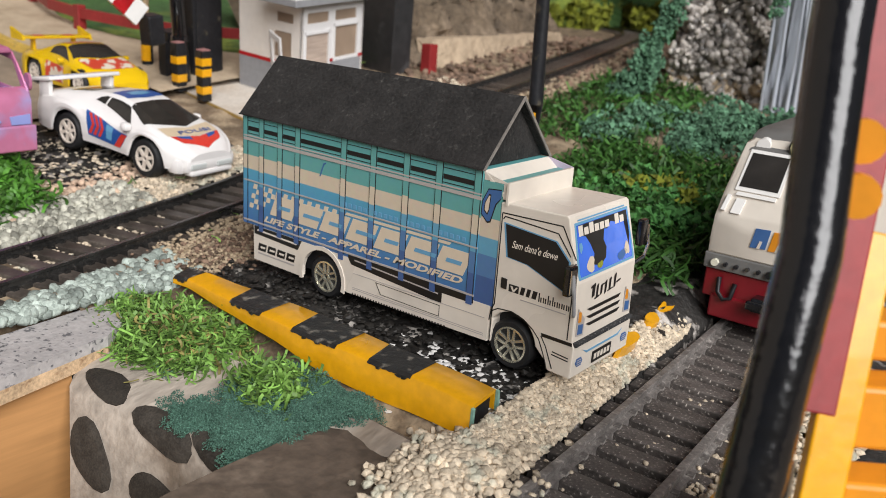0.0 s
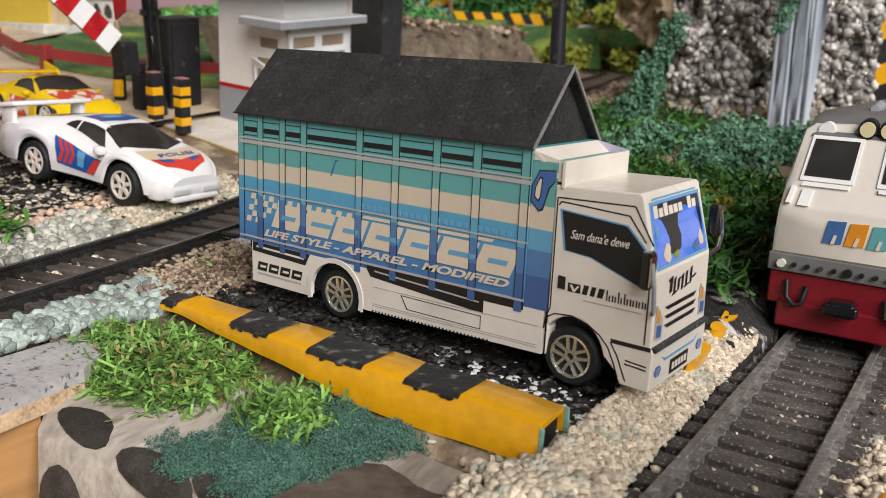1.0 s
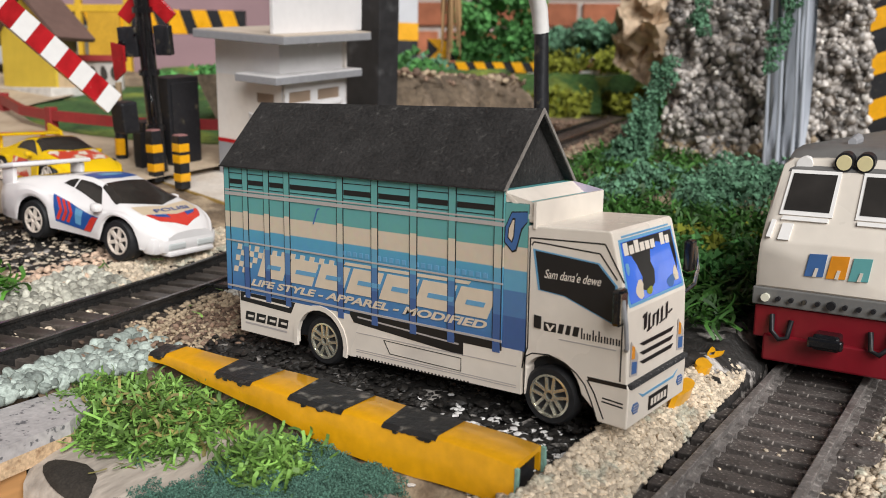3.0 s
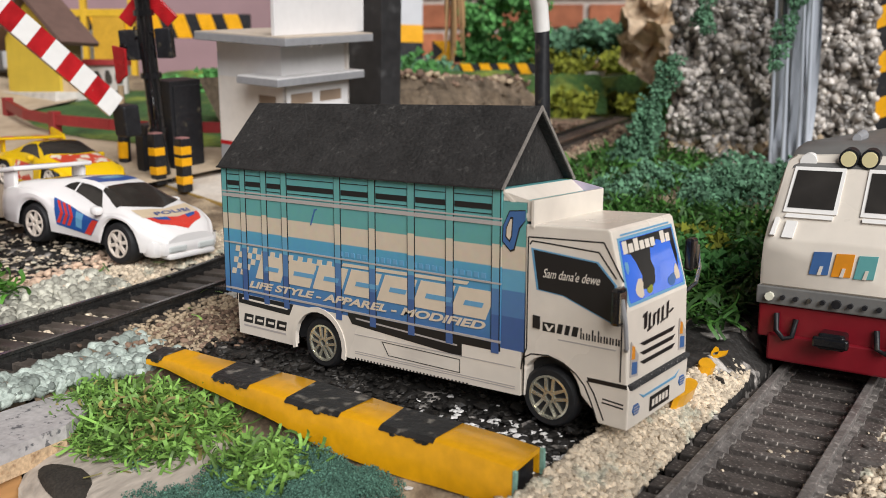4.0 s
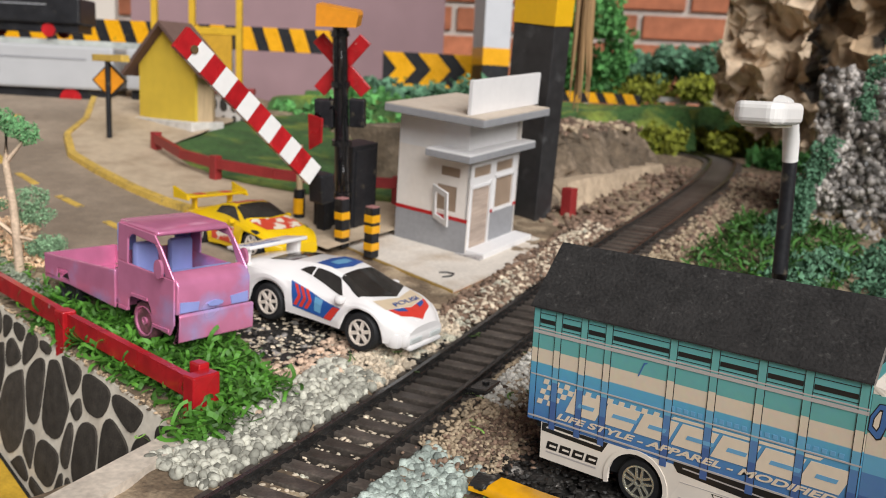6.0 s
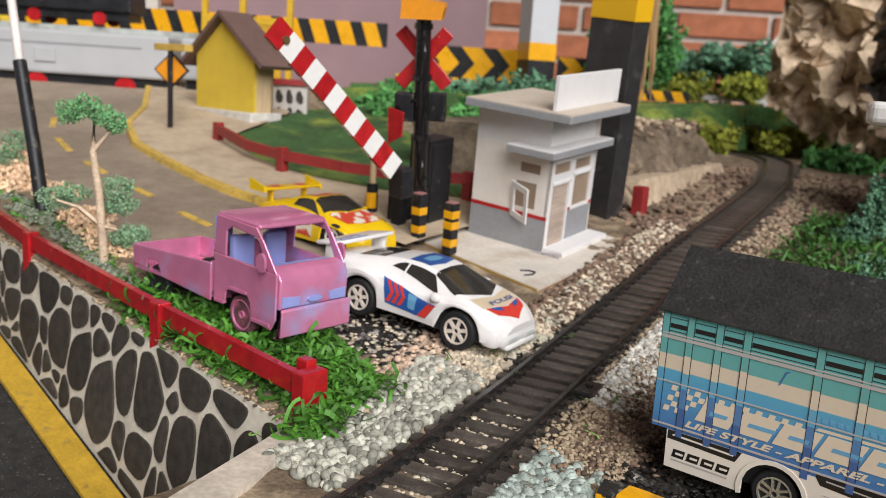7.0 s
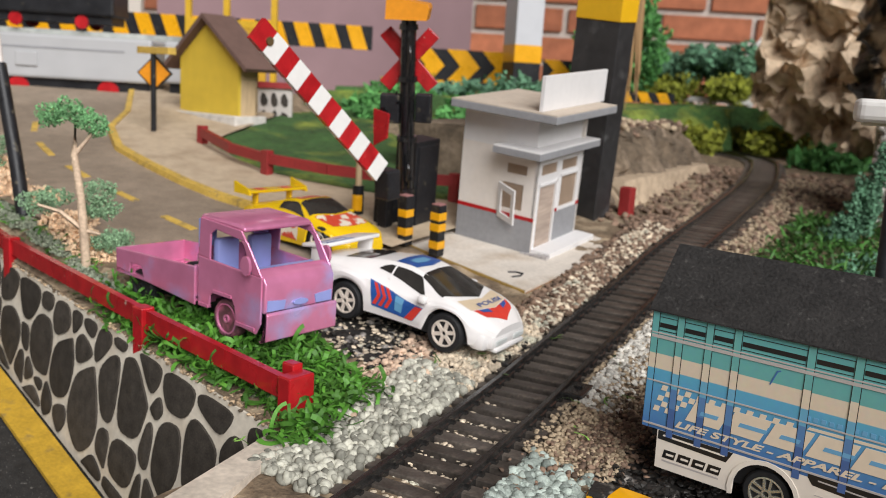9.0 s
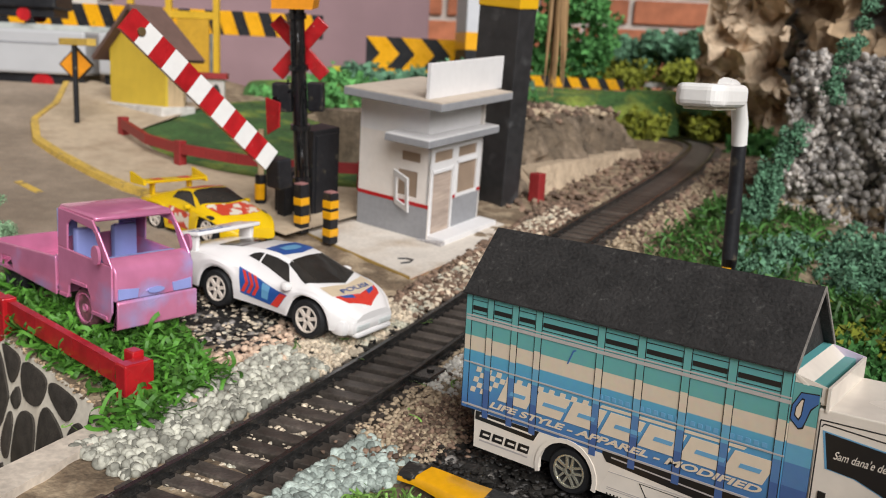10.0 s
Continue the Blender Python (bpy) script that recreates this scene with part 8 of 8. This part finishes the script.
def wagon(label, a, b, zb, h, body_m, wheels=3):
    a, b = Vector(a), Vector(b)
    d = b - a
    t = thing("flat_wagon", label, "railway wagon", a.x, a.y, zb, rz=math.degrees(math.atan2(d.y, d.x)))
    L = d.length
    part("body", box(bmesh.new(), 0, L, 0, 40, h * 0.32, h, 2), body_m, t, "grey-white body")
    part("underframe", cube(3, L - 3, 4, 36, h * 0.12, h * 0.34), M_BLACKP, t, "black underframe")
    for k in range(wheels):
        x = L * (k + 0.5) / wheels
        for yy in (2, 34):
            part("wheel", cyl(bmesh.new(), (x, yy, h * 0.16), (x, yy + 4, h * 0.16), h * 0.17, seg=16), M_RED, t, "red wheel")
    part("panel_box", box(bmesh.new(), L * 0.5, L * 0.58, -1.5, 1, h * 0.5, h * 0.72, 0.6), body_m, t)
    part("panel_line", cube(L * 0.1, L * 0.9, -0.4, 0.4, h * 0.78, h * 0.81), M_GREY, t)


M_WAG = mat("wagon_grey_white", (0.4, 0.4, 0.405), 0.45, var=0.06, scale=60, bump=0.05)
wagon("grey-white railway wagon with red wheels behind the road", (-640, 62), (-492, 188), 56, 46, M_WAG)
wagon("grey-white railway wagon end behind the sign", (-486, 194), (-452, 222), 58, 44, M_WAG, 1)
wagon("dark wagon with red wheels on the upper track", (-860, 60), (-640, 245), 112, 34, M_BLACKP, 5)
led = thing("ballast_ledge", "grey ballast ledge of the upper track", "ledge", 0, 0, 0, kind="structure")
part("ledge", prism(bmesh.new(), [(-900, 40), (-560, 320), (-600, 380), (-960, 90)], 44, Matrix.Translation((0, 0, 66))), mat("grey_ledge", (0.36, 0.38, 0.36), 0.9, var=0.4, scale=120, bump=0.5), led)
fr = thing("yellow_frame", "yellow painted frame structure behind the house", "frame", -586, 280, 60, rz=33)
for x in (0, 34, 76):
    part("post", cube(x, x + 5, 0, 5, 0, 110, 0.4), mat("frame_yellow", (0.6, 0.36, 0.02), 0.5), fr, "yellow post")
part("beam", cube(0, 81, 0.5, 4.5, 60, 66, 0.3), mat("frame_yellow_b", (0.6, 0.36, 0.02), 0.5), fr, "yellow beam")
part("panel", cube(44, 72, 1, 3, 0, 60), mat("frame_yellow_c", (0.5, 0.28, 0.02), 0.5), fr)
sf = thing("stone_fence", "white fence wall with dark stones behind the house", "wall", -407, 208, 36, rz=40)
part("face", cube(0, 30, 0, 4, 0, 38), M_PLASTER, sf)
for k in range(12):
    part("stone", xz(bmesh.new(), [(p[0] + 4 + (k % 4) * 7, p[1] + 6 + (k // 4) * 12) for p in blob_outline(9, 2.4, 4.6, k)], -0.8, 0.2), M_STONEDK, sf)
part("cap", cube(-2, 32, -2, 6, 38, 42), M_REDDULL, sf, "red cap rail")

for k, (x, y, z, s) in enumerate(((-330, 905, 84, 22), (-286, 915, 88, 20), (-240, 935, 80, 24), (-205, 950, 84, 18), (-262, 925, 72, 18))):
    bo = stones("boulder", "pale boulder at the foot of the brick wall", [(x, y)], (s * 1.6, s * 1.9), M_PLASTER, seed=80 + k, zfun=lambda x, y, z=z: z, lift=0)
    tagged(bo, "pale boulder at the foot of the brick wall", "boulder", kind="")

# bricks of the back wall
src = part("brick", cube(-105, 105, -10, 4, -27, 27, 2), M_BRICKS)
bmesh_brick = src.data
bpy.data.objects.remove(src)
for j in range(13):
    for i in range(15):
        ob = new("brick", bmesh_brick)
        ob.parent = brick_wall
        ob.matrix_basis = pose((-1450 + i * 224 + (112 if j % 2 else 0)) * MM, 1998 * MM, (40 + j * 68) * MM)
rest_bm = bmesh.new()
for j in range(-13, 25):
    for i in range(24):
        x = -2470 + i * 224 + (112 if j % 2 else 0)
        if not (0 <= j < 13 and -1460 < x < 1700) and x < 2500:
            box(rest_bm, x - 105, x + 105, -10, 2, 40 + j * 68 - 27, 40 + j * 68 + 27)
rest_b = part("brickwork", rest_bm, M_BRICKS, brick_wall)
tagged(rest_b, kind="stuff")
rest_b.matrix_basis = pose(0, 1998 * MM, 0)
# ---- locomotive on the dusty track ----
loco = thing("model_locomotive", "white and red model diesel locomotive with a printed logo", "locomotive", 110, 62, -3.6, rz=2.0)


def loco_loft(stations, material, name, label, parent):
    """A body lofted through (y, half width, bottom, side top, roof) stations."""
    bm = bmesh.new()
    rings = []
    for y, w, zb, zs, zr in stations:
        pts = [(-w, zb), (-w, (zb + zs) / 2), (-w * 0.985, zs), (-w * 0.95, zs + (zr - zs) * 0.6), (-w * 0.84, zr - 0.08 * (zr - zs)), (-w * 0.4, zr), (0, zr + 0.1)]
        pts = pts + [(-a, b) for a, b in pts[-2::-1]]
        rings.append([bm.verts.new((a, y, b)) for a, b in pts])
    for a, b in zip(rings, rings[1:]):
        for i in range(len(a) - 1):
            bm.faces.new((a[i], a[i + 1], b[i + 1], b[i]))
        bm.faces.new((a[-1], a[0], b[0], b[-1]))
    bm.faces.new(rings[0])
    bm.faces.new(rings[-1][::-1])
    return part(name, bm, material, parent, label, smooth=32)


loco_loft([(2.0, 14.6, 19.4, 26.0, 28.0), (2.4, 15.4, 19.0, 27.5, 28.7), (5.0, 15.4, 19.0, 32.0, 33.5), (9.0, 15.1, 19.0, 39.0, 41.2), (10.6, 15.0, 19.0, 40.5, 44.0), (13.0, 15.6, 19.0, 39.5, 44.6), (150, 15.8, 19.0, 39.5, 44.6)], M_LOCO, "body", "cream-white cab body", loco)
loco_loft([(9.2, 13.4, 40.0, 41.0, 42.0), (12.6, 14.4, 41.6, 42.6, 45.4), (16, 14.6, 41.6, 43.0, 46.6), (150, 14.6, 41.6, 43.0, 46.6)], M_LOCOGREY, "roof", "grey roof", loco)


def nose_panel(name, x0, x1, z0, z1, off, t, material, parent, label=""):
    """A panel on the sloping upper front."""
    def q(x, z, o):
        y = 2.4 + (z - 28.5) * 0.52
        return Vector((x, y - o, z + o * 0.4))
    bm = bmesh.new()
    lo = [bm.verts.new(q(x, z, off)) for x, z in ((x0, z0), (x1, z0), (x1 * 0.97, z1), (x0 * 0.97, z1))]
    hi = [bm.verts.new(q(x, z, off + t)) for x, z in ((x0, z0), (x1, z0), (x1 * 0.97, z1), (x0 * 0.97, z1))]
    bm.faces.new(lo)
    bm.faces.new(hi[::-1])
    for i in range(4):
        bm.faces.new((lo[i], lo[(i + 1) % 4], hi[(i + 1) % 4], hi[i]))
    return part(name, bm, material, parent, label)


for sgn in (-1, 1):
    a, b = sorted((sgn * 2.2, sgn * 12.6))
    wf_ = nose_panel("window_frame", a, b, 33.2, 41.6, -0.4, 0.75, M_WHITE, loco, "white window frame")
    nose_panel("pane", a + 0.7, b - 0.7, 34.0, 40.9, 0.2, 0.3, M_DKGLASS, wf_, "dark glass pane")
    nose_panel("wiper_rail", a + 0.6, b - 0.6, 32.2, 32.9, -0.1, 0.7, M_WHITE, loco)
    nose_panel("grab_handle", sgn * 13.6 - 0.4, sgn * 13.6 + 0.4, 28.8, 32.0, 0.0, 0.9, M_WHITE, loco)
    nose_panel("step_plate", sgn * 10.6 - 1.1, sgn * 10.6 + 1.1, 28.6, 31.6, 0.0, 0.6, M_WHITE, loco)
# printed logo in plain shapes
for k, (x0, m_) in enumerate(((-5.8, M_NAVY), (-1.6, M_ORANGE), (2.6, M_TEAL))):
    bm = bmesh.new()
    xz(bm, [(x0, 22.2), (x0 + 3.6, 22.4), (x0 + 4.2, 26.8), (x0 + 0.8, 26.6)], 1.55, 2.2)
    lg = part("logo_shape", bm, m_, loco, "blue, orange and teal logo shape")
    lg.matrix_basis = pose(0, 0.2 * MM, 0)
    part("logo_gap", xz(bmesh.new(), [(x0 + 1.6, 22.3), (x0 + 2.3, 22.3), (x0 + 2.7, 24.0), (x0 + 2.1, 24.0)], 1.4, 2.0), M_LOCO, lg)
band_b = part("dark_band", box(bmesh.new(), -15.9, 15.9, 1.8, 150, 15.2, 19.0, 0.3), M_LOCOGREY, loco, "dark grey band with cables")
for k in range(11):
    part("socket", cyl(bmesh.new(), (-13 + k * 2.6, 0.8, 17.0), (-13 + k * 2.6, 2.0, 17.0), 0.5 if k % 5 else 0.9, seg=8), M_LAMPGLASS if k in (0, 10) else M_BLACKP, band_b)
part("red_skirt", box(box(bmesh.new(), -15.4, 15.4, 2.6, 30, 8.0, 15.2, 0.4), -13.2, 13.2, 2.0, 28, 3.2, 9.0, 0.5), M_LOCORED, loco, "red front skirt")
part("coupler", box(box(bmesh.new(), -2.6, 2.6, -1.5, 3, 8.0, 11.4, 0.6), -3.4, 3.4, -2.4, -0.6, 8.6, 10.8, 0.5), M_GLOSSBLK, loco, "black coupler")
for sgn in (-1, 1):
    bm = bmesh.new()
    tube(bm, [(sgn * 11.5, 2.2, 13.4), (sgn * 11.2, 1.2, 10.0), (sgn * 9.6, 1.0, 8.4), (sgn * 8.0, 1.3, 9.0), (sgn * 7.6, 2.2, 12.6)], 0.55, 8)
    part("air_hose", bm, M_BLACKP, loco, "black air hose", smooth=60)
    hl = part("headlight", cyl(bmesh.new(), (sgn * 2.0, 8.6, 43.6), (sgn * 2.0, 11.0, 43.9), 1.9, seg=16), M_BLACKP, loco, "round headlight")
    part("lens", cyl(bmesh.new(), (sgn * 2.0, 8.3, 43.5), (sgn * 2.0, 8.7, 43.6), 1.5, seg=16), mat("warm_lens", (0.7, 0.62, 0.35), 0.1, var=0.05, bump=0), hl)
    part("marker_lamp", cyl(bmesh.new(), (sgn * 10, 9.6, 42.6), (sgn * 10, 11.5, 42.8), 1.7, seg=14), M_WHITE, loco, "white marker lamp")
part("horn", cyl(bmesh.new(), (-3, 20, 47), (-3, 26, 47.4), 0.9, 1.3, 10), M_GREY, loco)
for k in range(3):
    for sgn in (-1, 1):
        part("wheel", cyl(bmesh.new(), (sgn * 8, 14 + k * 17, 5.4), (sgn * 9.4, 14 + k * 17, 5.4), 5.2, seg=18), M_DARKSTEEL, loco)

# the cab front leans back
for ob in loco.children_recursive:
    for v in ob.data.vertices:
        y, z = v.co.y / MM, v.co.z / MM
        if z > 19.2:
            v.co.z = (19.2 + (z - 19.2) * 1.07) * MM
        if z > 28.5 and y < 60:
            v.co.y += (z - 28.5) * 0.26 * MM

# ---- near barrier at the edge of the dusty track ----
near = thing("crossing_barrier", "black crossing post with a red arm and orange boxes", "barrier", 145, -57, -7)
NB = Vector((145, -57, -7))
part("post", tube(bmesh.new(), [Vector(q) - NB for q in ((145, -60, -8), (145.2, -52, 28), (144, -43, 50), (141, -37, 71), (139, -32, 95))], [3.3, 3.3, 3.2, 3.2, 3.0], 14), M_GLOSSBLK, near, "black post", smooth=50)
part("wire", tube(bmesh.new(), [Vector(q) - NB for q in ((148.4, -58, -4), (148.6, -52, 24), (148, -50, 30))], 0.5, 6), M_CHROME, near)


def bar(p, q, w, t, material, name, label):
    """A flat bar between two points."""
    p, q = Vector(p) - NB, Vector(q) - NB
    d = (q - p).normalized()
    s = Vector((0.8, 0.6, 0))
    s = (s - d * s.dot(d)).normalized()
    n = d.cross(s)
    m = Matrix((s, n, d)).transposed().to_4x4()
    m.translation = p
    return part(name, box(bmesh.new(), -w / 2, w / 2, -t / 2, t / 2, 0, (q - p).length, 0.3, m=m), material, near, label)


bar((145.6, -37, 30), (141.5, -20, 80), 6, 2, M_REDDULL, "barrier_arm", "red barrier arm")
bar((149.2, -39, 18), (146.6, -28, 50), 5, 2, M_YPAINT, "board", "yellow board")
for q, w, h in (((151, -28, 25), 10, 8), ((153, -30, 14), 10, 8), ((148.5, -26, 35), 7, 5)):
    q = Vector(q) - NB
    part("lamp_box", box(bmesh.new(), -w / 2, w / 2, -3, 3, 0, h, 0.6, m=Matrix.Translation(q) @ Matrix.Rotation(radians(36), 4, 'Z')), M_ORANGE, near, "orange box")
for q in ((144.6, -34, 61), (145.6, -36, 55.5)):
    q = Vector(q) - NB
    part("lamp", cyl(bmesh.new(), q, q + Vector((0.6, -1.6, 0)), 2.4, seg=14), M_ORANGE, near, "orange lamp")
